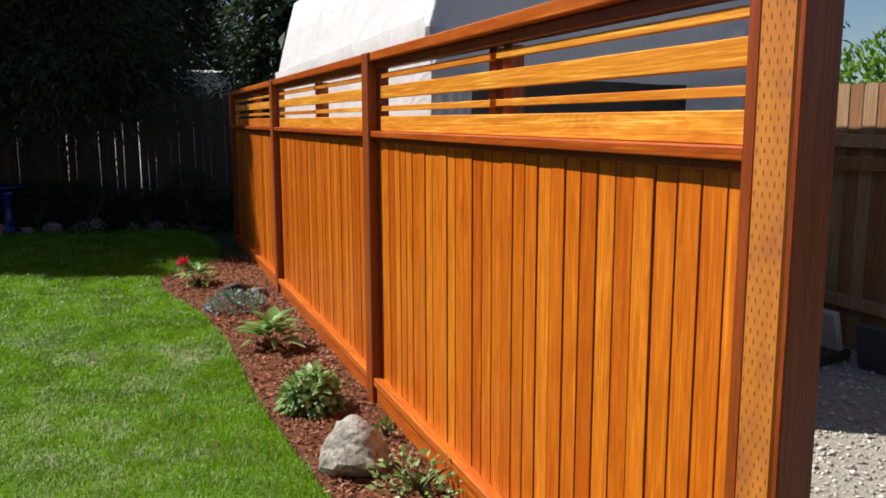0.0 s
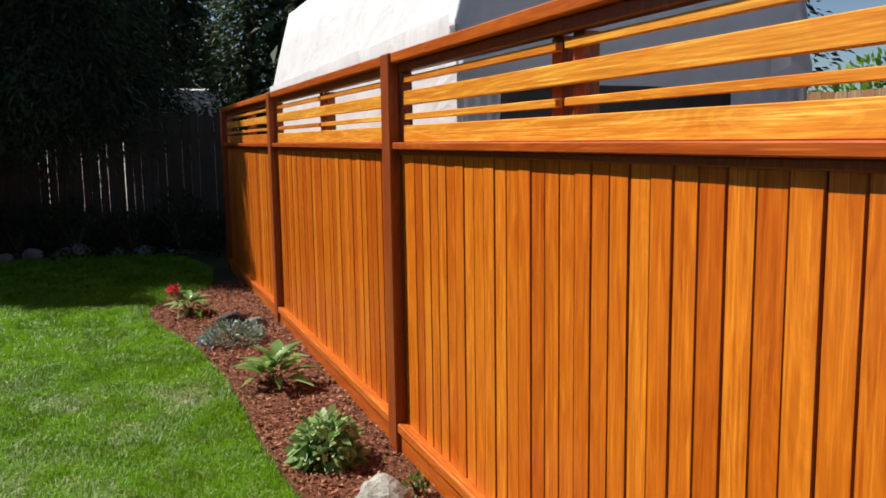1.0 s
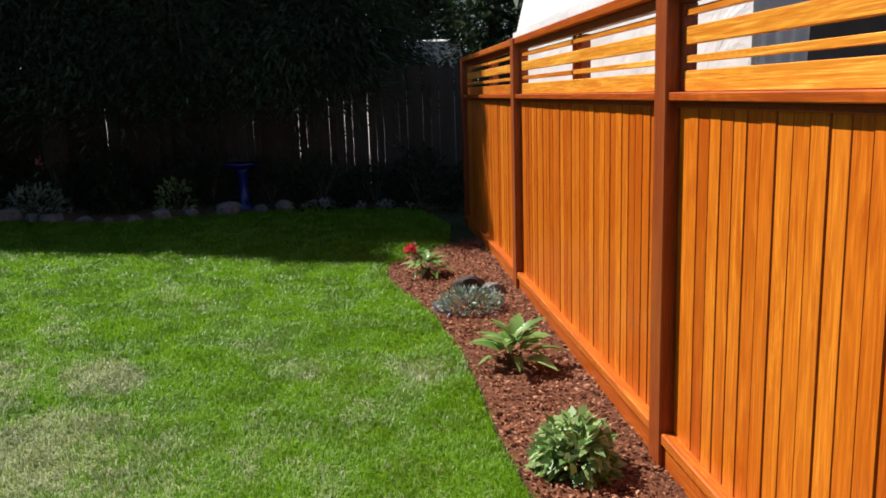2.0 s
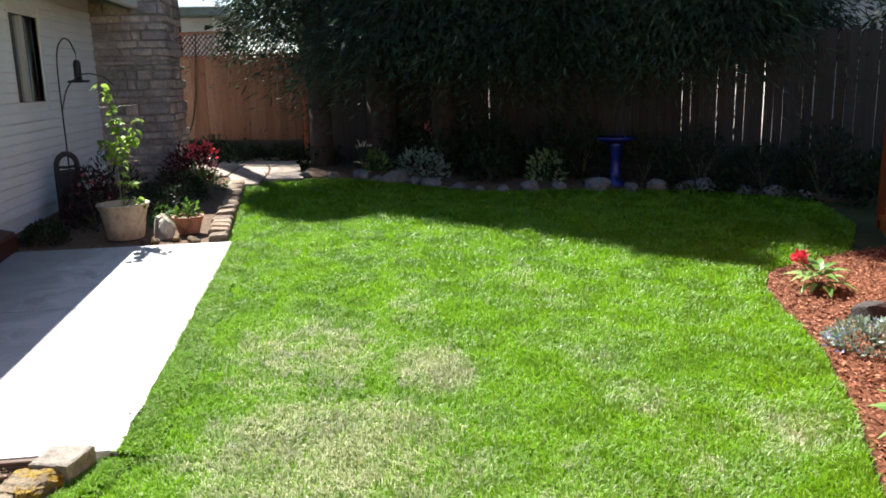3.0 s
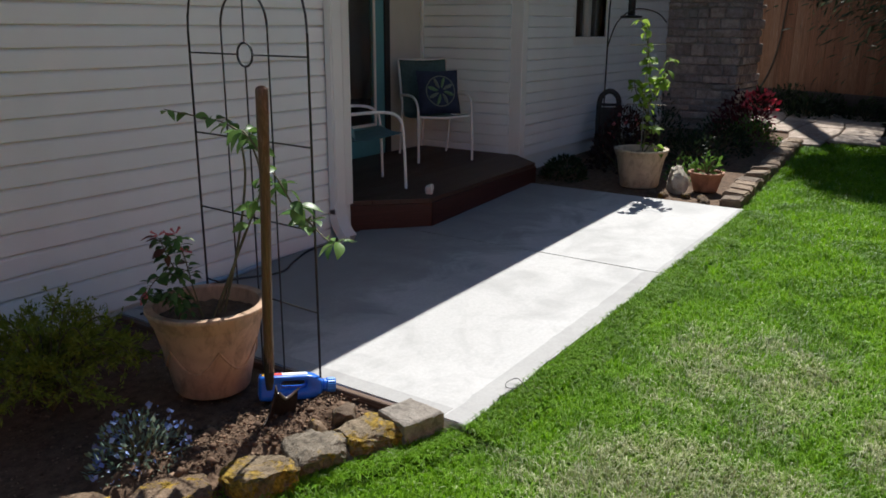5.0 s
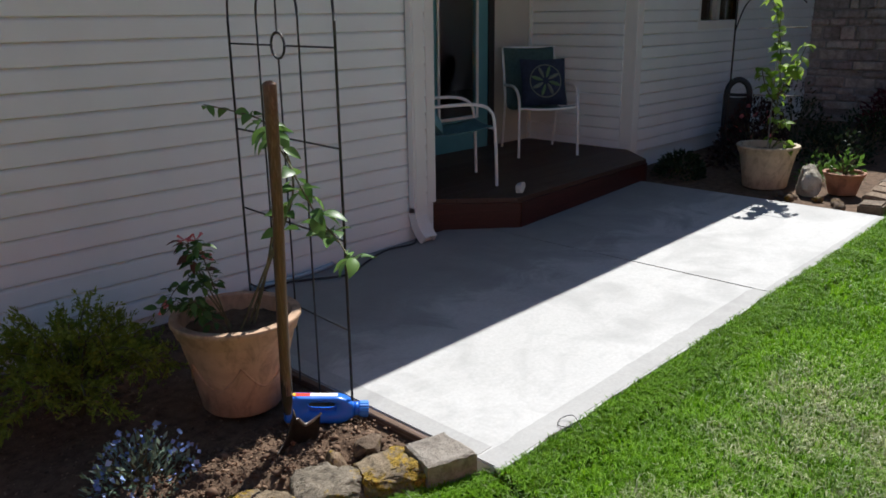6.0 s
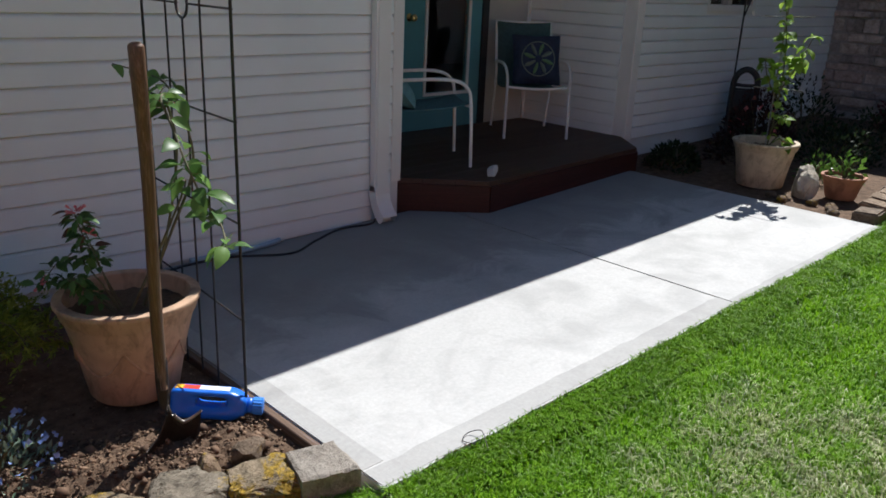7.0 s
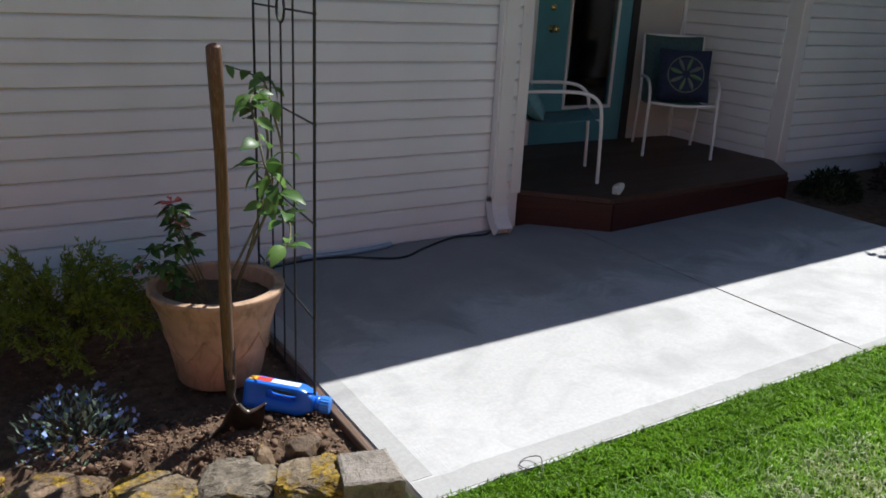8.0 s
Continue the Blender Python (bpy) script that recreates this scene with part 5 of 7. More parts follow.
blades("grass", LAWN, 500000, 1)
FRINGE = [[(-4.66, 0.232), (-8.62, 0.232), (-8.62, 0.37), (-4.66, 0.37)], [(-4.1, -0.09), (-4.3, 0.03), (-4.46, 0.10), (-4.62, 0.16), (-4.70, 0.19), (-4.70, 0.30), (-4.46, 0.22), (-4.3, 0.12), (-4.1, 0.01)], [(-3.3, -0.6), (-4.1, -0.1), (-4.1, -0.02), (-3.3, -0.5)]]
for k, (poly, n) in enumerate(zip(FRINGE, (26000, 4200, 3200))):
    blades("edge_grass", poly, n, 20 + k, 1.35)


def chips(name, poly, count, seed, size, z, material, label, category, flat=0.35, near=None):
    """Loose flat pieces strewn over an outline."""
    rng = np.random.default_rng(seed)
    xs, ys = [p[0] for p in poly], [p[1] for p in poly]
    x = rng.uniform(min(xs), max(xs), count * 4)
    y = rng.uniform(min(ys), max(ys), count * 4)
    keep = in_poly(x, y, poly)
    x, y = x[keep][:count], y[keep][:count]
    n = len(x)
    P = np.stack([x, y, SLOPE * (-x - 4.66) + z + 0.004 + 0.012 * rng.random(n)], 1)
    a = rng.uniform(0, 2 * np.pi, n)
    Dr = np.stack([np.cos(a), np.sin(a), rng.normal(size=n) * flat], 1)
    Nn = np.array([0, 0, 1.0]) + rng.normal(size=(n, 3)) * flat
    L = size * (0.4 + 1.1 * rng.random((n, 1)) ** 1.5)
    me = leaf_cloud(name, P, Dr, Nn, L, L * (0.3 + 0.35 * rng.random((n, 1))), material)
    return tagged(new(name, me), label, category, "", "stuff")


chips("bark_chips", BED, 34000, 2, 0.026, -0.05, M_CHIP, "loose shredded bark mulch", "mulch")


def lumps(name, poly, count, seed, size, z, material, label, category, height=None):
    """Small broken lumps strewn over an outline, joined in one mesh."""
    rng = np.random.default_rng(seed)
    xs, ys = [p[0] for p in poly], [p[1] for p in poly]
    x = rng.uniform(min(xs), max(xs), count * 4)
    y = rng.uniform(min(ys), max(ys), count * 4)
    keep = in_poly(x, y, poly)
    x, y = x[keep][:count], y[keep][:count]
    n = len(x)
    z = z + np.array([max(0.0, height(a, b)) for a, b in zip(x, y)]) if height else z
    r = size * (0.3 + 0.9 * rng.random(n) ** 2.2)
    octa = np.array([(1, 0, 0), (-1, 0, 0), (0, 1, 0), (0, -1, 0), (0, 0, 1), (0, 0, -1)], dtype=float)
    V = octa[None] * (0.45 + 0.85 * rng.random((n, 6, 1))) + rng.normal(size=(n, 6, 3)) * 0.28
    V = V * r[:, None, None] * np.array([1.0, 0.85, 0.6])
    a = rng.uniform(0, 6.28, n)
    c, s = np.cos(a)[:, None], np.sin(a)[:, None]
    W = np.stack([V[..., 0] * c - V[..., 1] * s + x[:, None], V[..., 0] * s + V[..., 1] * c + y[:, None], V[..., 2] + (SLOPE * (-x - 4.66) + z)[:, None] + 0.25 * r[:, None]], -1)
    tri = np.array([(0, 2, 4), (2, 1, 4), (1, 3, 4), (3, 0, 4), (2, 0, 5), (1, 2, 5), (3, 1, 5), (0, 3, 5)], dtype=np.int32)
    F = (tri[None] + 6 * np.arange(n)[:, None, None]).reshape(-1).astype(np.int32)
    me = bpy.data.meshes.new(name)
    me.vertices.add(6 * n)
    me.vertices.foreach_set("co", W.astype(np.float32).ravel())
    me.loops.add(24 * n)
    me.loops.foreach_set("vertex_index", F)
    me.polygons.add(8 * n)
    me.polygons.foreach_set("loop_start", np.arange(0, 24 * n, 3, dtype=np.int32))
    me.materials.append(material)
    me.update(calc_edges=True)
    return tagged(new(name, me), label, category, "", "stuff")

# ---- planting bed along the fence ----


def hosta(name, x, y, z, seed, count, length, width, material, label, group="", spread=1.0, rise=(25, 75)):
    """A rosette of broad leaves on arching stalks, each leaf an object of its own."""
    rnd = random.Random(seed)
    ob = thing(name, x, y, z, 0, label, "plant", group)
    kinds = [leaf_data("leaf", length * k, width * k, material, 0.35, d) for k, d in ((1.0, 0.45), (0.8, 0.3), (0.65, 0.6))]
    for i in range(count):
        a = i * 137.5 + rnd.uniform(-20, 20)
        f = i / count
        up = rise[0] + (rise[1] - rise[0]) * f + rnd.uniform(-8, 8)
        r0 = length * 0.45 * (1 - f) * spread
        h0 = length * (0.25 + 0.55 * f)
        m = pose(r0 * math.cos(radians(a)), r0 * math.sin(radians(a)), h0, 0, 0, a) @ pose(0, 0, 0, rnd.uniform(-15, 15), -up * 0.75, 0)
        part("leaf", kinds[i % 3], None, ob, "", m)
    verts, faces = [], []
    for i in range(10):
        a = i * 0.66
        tube_into(verts, faces, [(0, 0, -0.02), (length * 0.2 * math.cos(a), length * 0.2 * math.sin(a), length * 0.35)], 0.004, 5)
    part("stalkwork", mesh_data("stalkwork", verts, faces, M_STEM, True), None, ob)
    return ob


BZ = -0.045


def on(x, dz=0.0):
    return gz(x) + dz


hosta("hosta_plant", -4.20, 3.52, on(-4.20, BZ), 5, 30, 0.21, 0.085, M_HOSTA, "green hosta with pale leaf margins in bark mulch", "bed plants")
shrub("variegated_shrub", -3.13, 2.93, on(-3.13, BZ), 6, 700, 0.165, 0.165, 0.20, 0.062, 0.034, M_VARIEGATED, "bushy plant with cream-edged narrow leaves", "plant", "bed plants", 14, -0.35)
ob = shrub("blue_mat_plant", -5.28, 4.02, on(-5.28, BZ), 7, 900, 0.24, 0.28, 0.13, 0.035, 0.014, M_GREYLEAF, "low grey-green mat plant with small blue flowers", "plant", "bed plants", 8)
P, Dr, Nn, L, W = cloud(71, 110, 0.25, 0.29, 0.13, 0.018, 0.016, 0.1)
part("blossom", leaf_cloud("blossom", P, Dr, Nn, L, W, M_BLUEPETAL), None, ob, "tiny blue flowers")
ob = hosta("peony_plant", -6.35, 4.36, on(-6.35, BZ), 8, 34, 0.17, 0.06, M_HOSTA, "leafy green peony with one red bloom", "bed plants", 1.2, (10, 70))
verts, faces = [], []
rng = np.random.default_rng(5)
P = rng.normal(size=(70, 3)) * np.array([0.017, 0.017, 0.015])
part("bloom", leaf_cloud("bloom", P + np.array([-0.10, -0.08, 0.20]), P + np.array([0, 0, 0.02]), rng.normal(size=(70, 3)), np.full((70, 1), 0.035), np.full((70, 1), 0.035), M_REDPETAL), None, ob, "round red flower head")
part("flower_stem", tube("flower_stem", [(0, 0, 0.0), (-0.05, -0.04, 0.10), (-0.10, -0.08, 0.19)], 0.004, M_STEM, 5), None, ob)
shrub("trailing_plant", -2.02, 2.58, on(-2.02, BZ), 9, 170, 0.27, 0.2, 0.15, 0.04, 0.024, M_VARIEGATED, "loose trailing plant with pale blotched leaves", "plant", "bed plants", 16, 0.2, 0.8, 0.4)
shrub("small_sprig", -2.55, 2.92, on(-2.55, BZ), 10, 45, 0.06, 0.06, 0.08, 0.032, 0.018, M_GREENLEAF, "small green sprig by the fence foot", "plant", "bed plants", 5)
stone("granite_rock", -2.41, 2.58, on(-2.41, 0.03), (0.33, 0.28, 0.27), 3, M_ROCK, "pale weathered granite rock in the mulch", "rock", "", 30, 4, 0.2)
stone("dark_rock", -5.72, 4.33, on(-5.72, 0.0), (0.26, 0.22, 0.20), 12, M_ROCKDARK, "dark rounded rock in the mulch", "rock", "", 10)
stone("flat_rock", -5.55, 4.42, on(-5.55, -0.02), (0.22, 0.16, 0.09), 13, M_ROCKGREY, "small grey rock by the fence post", "rock", "", 60)

# ---- dirt bed with a stone edge ----
sheet("dirt_bed", DIRT, -0.035, M_SOIL, "dark crumbly soil bed against the house", "garden bed")
lumps("soil_clods", DIRT, 5000, 3, 0.007, -0.035, M_CLOD, "crumbs and clods of brown soil", "soil")
EDGE = [(-4.43, -0.03, 0.215, 0.19, 0.17, M_ROCKMOSS, 27), (-4.235, -0.105, 0.23, 0.19, 0.17, M_EDGEGREY, 25), (-4.01, -0.17, 0.225, 0.18, 0.17, M_ROCKMOSS, 28), (-3.77, -0.29, 0.23, 0.18, 0.16, M_ROCKBROWN, 30),
        (-3.55, -0.47, 0.21, 0.18, 0.13, M_ROCKBROWN, 35), (-3.36, -0.61, 0.22, 0.18, 0.14, M_ROCKMOSS, 30), (-3.15, -0.72, 0.23, 0.18, 0.13, M_EDGEGREY, 26), (-2.93, -0.82, 0.22, 0.18, 0.13, M_ROCKBROWN, 22),
        (-2.70, -0.91, 0.22, 0.17, 0.13, M_ROCKMOSS, 20)]
for k, (x, y, a, b, c, mat, rz) in enumerate(EDGE):
    lab = "rough brown edging stone" if mat is M_ROCKBROWN else "edging stone with yellow moss" if mat is M_ROCKMOSS else "grey flat-topped edging stone"
    block_stone("edging_stone", x, y, on(x, -0.03), (a, b, c), 40 + k, mat, lab, "stone", "stones round the dirt bed", -rz)
stone("loose_stone", -4.45, -0.17, on(-4.45, 0.015), (0.12, 0.085, 0.09), 60, M_ROCKBROWN, "loose brown stone on the soil", "stone", "loose stones", 30)
stone("loose_stone", -4.33, -0.19, on(-4.33, 0.012), (0.085, 0.07, 0.08), 61, M_ROCKBROWN, "small loose stone on the soil", "stone", "loose stones", 70)
BLOCK = [(-4.512, -0.058), (-4.465, 0.10), (-4.632, 0.158), (-4.655, -0.012)]
bm = prism(bmesh.new(), BLOCK, -0.09, 0.048, lambda x, y: gz(x))
bmesh.ops.subdivide_edges(bm, edges=bm.edges[:], cuts=17, use_grid_fill=True)
for v in bm.verts:
    q = v.co * 22.0
    edge = 1.0
    for (x0, y0), (x1, y1) in zip(BLOCK, BLOCK[1:] + BLOCK[:1]):
        edge = min(edge, abs((x1 - x0) * (v.co.y - y0) - (y1 - y0) * (v.co.x - x0)) / math.hypot(x1 - x0, y1 - y0))
    if v.co.z > 0.03 and edge < 0.004:
        # worn and chipped arris
        v.co.z -= 0.004 + 0.012 * max(0.0, noise.noise(v.co * 28.0))
    v.co += Vector((noise.noise(q), noise.noise(q + Vector((7, 0, 0))), noise.noise(q + Vector((0, 9, 0))))) * 0.003
tagged(part("concrete_block", bm, M_PAVERGREY), "square grey concrete paver at the patio corner", "paver")
MOUND = [(-4.62, -0.5), (-4.6, -0.15), (-4.35, -0.12), (-4.1, -0.22), (-3.85, -0.36), (-3.7, -0.48), (-3.95, -0.62), (-4.3, -0.6)]


def heap_height(x, y):
    """Height of the dug soil: three low crests and a crumbly surface."""
    h = 0.0
    for cx, cy, rx, ry, top in ((-4.295, -0.37, 0.15, 0.075, 0.050), (-4.25, -0.25, 0.20, 0.09, 0.05), (-4.06, -0.40, 0.24, 0.12, 0.055), (-3.82, -0.52, 0.20, 0.10, 0.045), (-4.47, -0.28, 0.13, 0.12, 0.04)):
        h = max(h, top * math.exp(-((x - cx) / rx) ** 2 - ((y - cy) / ry) ** 2))
    p = Vector((x * 11, y * 11, 1.0))
    return h * (1 + 0.35 * noise.noise(p)) + 0.018 * noise.noise(p * 2.3) + 0.010 * noise.noise(p * 5.0)


bm = bmesh.new()
NX, NY = 96, 56
heap = [[bm.verts.new((-4.63 + 1.05 * i / NX, -0.72 + 0.62 * j / NY, 0.0)) for j in range(NY + 1)] for i in range(NX + 1)]
for row in heap:
    for v in row:
        rim = min(1.0, 8 * min(v.co.x + 4.63, -3.58 - v.co.x, v.co.y + 0.72, -0.10 - v.co.y))
        v.co.z = gz(v.co.x) - 0.040 + 0.012 * rim + heap_height(v.co.x, v.co.y) * rim
for i in range(NX):
    for j in range(NY):
        bm.faces.new((heap[i][j], heap[i + 1][j], heap[i + 1][j + 1], heap[i][j + 1]))
tagged(part("soil_mound", bm, M_SOIL, None, "", None, True), "low mound of freshly dug crumbly brown soil", "soil", "", "stuff")
lumps("mound_clods", MOUND, 2200, 4, 0.008, -0.024, M_CLOD, "loose clods on the dug soil", "soil", heap_height)
lumps("mound_clods", [(-4.6, -0.45), (-4.55, -0.15), (-4.2, -0.16), (-3.8, -0.38), (-3.75, -0.52), (-4.3, -0.50)], 150, 6, 0.026, -0.03, M_CLOD, "large loose clods on the dug soil", "soil", heap_height)


def flower_pot(name, x, y, z, r, h, base, material, label, group=""):
    ob = thing(name, x, y, z, 0, label, "plant pot", group)
    prof = [(0.0, 0.0), (base * 0.94, 0.0), (base, 0.012), (base + (r * 0.88 - base) * 0.55, h * 0.5), (r * 0.885, h * 0.80), (r * 0.90, h * 0.82), (r * 0.93, h * 0.84), (r * 0.975, h * 0.94), (r, h * 0.955), (r, h * 0.980),
            (r * 0.996, h * 0.994), (r * 0.987, h), (r * 0.982, h), (r * 0.866, h), (r * 0.86, h * 0.998), (r * 0.85, h * 0.98), (r * 0.845, h * 0.88), (r * 0.82, h * 0.80)]
    part("pot", mesh_data("pot", *lathe(prof, 56), material, True), None, ob)
    v, f = lathe([(0.0, h * 0.84), (r * 0.4, h * 0.845), (r * 0.86, h * 0.835)], 40)
    rnd = random.Random(2)
    v = [(a, b, c + rnd.uniform(-0.006, 0.006)) for a, b, c in v]
    part("potting_soil", mesh_data("potting_soil", v, f, M_SOIL, True), None, ob, "dark potting soil")
    return ob


pot = flower_pot("large_flower_pot", -4.38, -0.81, on(-4.38, -0.005), 0.238, 0.36, 0.15, M_POT, "large sandy terracotta pot with a climbing honeysuckle")
# raised swags on the pot's side
verts, faces = [], []
for k in range(6):
    a0 = k * math.pi / 3
    pts = []
    for j in range(9):
        a = a0 + j / 8 * math.pi / 3
        zz = 0.215 - 0.095 * math.sin(math.pi * j / 8)
        rr = 0.15 + (0.238 * 0.88 - 0.15) * min(1.0, zz / 0.36 * 1.15) + 0.001
        pts.append((rr * math.cos(a), rr * math.sin(a), zz))
    tube_into(verts, faces, pts, 0.004, 5)
part("swag", mesh_data("swag", verts, faces, M_POT, True), None, pot, "raised swag pattern")
VINE = leaf_data("leaf", 0.072, 0.042, M_VINELEAF, 0.3, 0.35)
VINE_D = leaf_data("leaf", 0.052, 0.030, M_DARKVINE, 0.3, 0.25)
VINE_R = leaf_data("leaf", 0.055, 0.028, M_BRONZELEAF, 0.3, 0.3)
VINE_S = leaf_data("leaf", 0.055, 0.03, M_VINELEAF, 0.3, 0.25)


def leafy_nodes(ob, pts, nodes, seed, kinds, stalk=0.02):
    """Leaves in clumps at given places of a stem. nodes: (place from 0 to 1, leaves, size)."""
    rnd = random.Random(seed)
    verts, faces = [], []
    for t, n, size in nodes:
        turn = rnd.uniform(0, 360)
        for k in range(n):
            i = min(len(pts) - 1, max(0, int((t + rnd.uniform(-0.012, 0.012) * n) * (len(pts) - 1) + 0.5)))
            a = turn + 180 * k + 47 * (k // 2) + rnd.uniform(-25, 25)
            out = Vector((math.cos(radians(a)), math.sin(radians(a)), rnd.uniform(-0.3, 0.5))) * stalk * rnd.uniform(0.3, 1.2)
            q = pts[i] + out
            tube_into(verts, faces, [pts[i], q], 0.0012, 4, False)
            m = pose(q.x, q.y, q.z, 0, 0, a) @ pose(0, 0, 0, rnd.uniform(-40, 40), rnd.uniform(-20, 45), 0)
            part("leaf", kinds[0] if rnd.random() < 0.7 else kinds[1], None, ob, "", m @ Matrix.Scale(0.98 * size * rnd.uniform(0.75, 1.15), 4))
    tagged(part("leaf_stalks", mesh_data("leaf_stalks", verts, faces, M_STEM, True), None, ob), kind="stuff")


vz = on(-4.36, 0.29)
TALL_STEMS = [
    [(-0.05, 0.0, 0.0), (-0.16, 0.02, 0.25), (-0.22, 0.10, 0.50), (-0.20, 0.08, 0.68), (-0.24, -0.10, 0.74), (-0.273, -0.31, 0.752), (-0.19, -0.416, 0.782)],
    [(-0.06, 0.02, 0.0), (-0.15, 0.03, 0.28), (-0.19, 0.05, 0.55), (-0.15, 0.08, 0.72), (-0.09, 0.18, 0.735), (-0.075, 0.28, 0.66), (-0.067, 0.37, 0.572), (-0.081, 0.42, 0.492), (-0.091, 0.506, 0.426), (-0.05, 0.61, 0.40), (-0.007, 0.69, 0.416)],
    [(0.0, 0.02, 0.0), (-0.10, 0.06, 0.22), (-0.17, 0.10, 0.40), (-0.176, 0.134, 0.468)],
]
LOW_STEMS = [
    [(0.02, 0.0, 0.0), (0.08, 0.01, 0.13), (0.14, -0.01, 0.22), (0.19, -0.04, 0.21), (0.24, -0.06, 0.14)],
    [(0.02, 0.0, 0.0), (0.07, 0.01, 0.16), (0.11, 0.03, 0.28), (0.13, 0.02, 0.37)],
    [(0.0, -0.02, 0.0), (0.05, -0.08, 0.16), (0.08, -0.12, 0.27), (0.09, -0.14, 0.33)],
    [(0.03, 0.0, 0.0), (0.12, 0.02, 0.10), (0.17, 0.02, 0.17)],
    [(0.02, -0.02, 0.0), (0.10, -0.07, 0.09), (0.16, -0.10, 0.13)],
]
climber = thing("honeysuckle_vine", -4.365, -0.79, vz, 0, "honeysuckle with sparse leaves climbing from the pot up a trellis", "plant")
TALL_NODES = [
    [(0.38, 2, 0.9), (0.55, 3, 1.0), (0.68, 5, 1.1), (0.76, 3, 1.1), (0.86, 2, 1.0), (0.99, 2, 0.9)],
    [(0.33, 3, 1.0), (0.38, 5, 1.1), (0.44, 4, 1.0), (0.53, 2, 1.1), (0.60, 2, 1.0), (0.67, 6, 1.3), (0.72, 6, 1.3), (0.78, 4, 1.1), (0.86, 2, 0.9), (0.94, 3, 0.9), (0.99, 5, 0.95)],
    [(0.6, 2, 0.9), (0.8, 3, 1.0), (0.98, 3, 1.0)],
]
LOW_NODES = [[(f, 5 + (3 * k + int(f * 10)) % 3, 0.8 + 0.05 * (k % 3)) for f in (0.42, 0.56, 0.68, 0.79, 0.89, 0.98)] for k in range(5)]
for k, (run, nodes) in enumerate(zip(TALL_STEMS + LOW_STEMS, TALL_NODES + LOW_NODES)):
    pts = curve_pts(run, 9)
    thick = 0.0055 if k < 3 else 0.0035
    part("stem", tube("stem", pts, [thick * (1 - 0.6 * i / len(pts)) for i in range(len(pts))], M_STEM, 6), None, climber)
    leafy_nodes(climber, pts, nodes, 300 + k, (VINE, VINE_S) if k < 3 else (VINE_D, VINE_R if k % 3 == 2 else VINE_D))
rnd = random.Random(35)
verts, faces = [], []
for cx, cy, cz in ((0.135, 0.02, 0.38), (0.11, 0.03, 0.31), (0.25, -0.065, 0.14), (0.09, -0.145, 0.34)):
    for k in range(5):
        a, e = rnd.uniform(0, 6.28), rnd.uniform(-0.2, 0.8)
        tip = Vector((math.cos(a) * math.cos(e), math.sin(a) * math.cos(e), math.sin(e))) * rnd.uniform(0.025, 0.038)
        tube_into(verts, faces, [Vector((cx, cy, cz)) + tip * f for f in (0.15, 0.6, 0.9, 1.0)], [0.0018, 0.0028, 0.0042, 0.0055], 6)
part("blossom", mesh_data("blossom", verts, faces, M_PINKPETAL, True), None, climber, "coral-pink tubular flowers")

# trellis
tr = thing("garden_trellis", -4.615, -0.767, on(-4.636, 0.0), 85.7, "black wire arched trellis standing behind the pot", "trellis")
for yy in (-0.356, 0.356):
    part("leg", tube("leg", [(yy, 0, -0.15), (yy, 0, 1.38)], 0.0048, M_BLACKSTEEL, 8), None, tr)
for yy in (-0.139, 0.139):
    part("rod", tube("rod", [(yy, 0, -0.02), (yy, 0, 1.40)], 0.0035, M_BLACKSTEEL, 8), None, tr)
part("rod", tube("rod", [(0, 0, 0.0), (0, 0, 1.255)], 0.0035, M_BLACKSTEEL, 8), None, tr)
part("rod", tube("rod", [(0, 0, 1.345), (0, 0, 1.53)], 0.0035, M_BLACKSTEEL, 8), None, tr)
for r, z0, nm in ((0.356, 1.38, "outer_arch"), (0.139, 1.40, "inner_arch")):
    part(nm, tube(nm, [(-r * math.cos(math.pi * k / 18), 0, z0 + r * math.sin(math.pi * k / 18)) for k in range(19)], 0.0045, M_BLACKSTEEL, 8), None, tr)
for z0 in (0.32, 0.65, 0.97):
    part("crossbar", tube("crossbar", [(-0.356, 0.004, z0), (0.356, 0.004, z0)], 0.0035, M_BLACKSTEEL, 8), None, tr)
for a, b in ((-0.356, -0.045), (0.045, 0.356)):
    part("crossbar", tube("crossbar", [(a, 0.004, 1.297), (b, 0.004, 1.297)], 0.0035, M_BLACKSTEEL, 8), None, tr)
part("ring", tube("ring", [(0.045 * math.cos(2 * math.pi * k / 24), 0, 1.297 + 0.045 * math.sin(2 * math.pi * k / 24)) for k in range(25)], 0.0045, M_BLACKSTEEL, 8), None, tr)

# shovel standing in the soil
SHX, SHY = -4.297, -0.372
tool = thing("garden_shovel", SHX, SHY, on(SHX, 0.0), 0, "long-handled round-point shovel with a worn wooden shaft stuck in the soil", "garden tool")
v0, v1 = Vector((0.004, -0.014, 0.20)), Vector((0.034, 0.062, 1.215))
d = (v1 - v0).normalized()
pts = [v0.lerp(v1, k / 10) + Vector((0.004 * math.sin(k * 0.7), 0.003 * math.sin(k * 0.5 + 1), 0)) for k in range(11)]
part("handle", tube("handle", pts + [pts[-1] + d * 0.006, pts[-1] + d * 0.011], [0.0165, 0.018, 0.0185, 0.0185, 0.018, 0.0178, 0.0178, 0.018, 0.0188, 0.0205, 0.021, 0.018, 0.009], M_HANDLE, 16), None, tool)
part("socket", tube("socket", [v0 - d * 0.075, v0 - d * 0.03, v0 + d * 0.03, v0 + d * 0.10], [0.012, 0.0175, 0.0195, 0.0192], M_RUSTY, 16), None, tool, "dull steel socket")


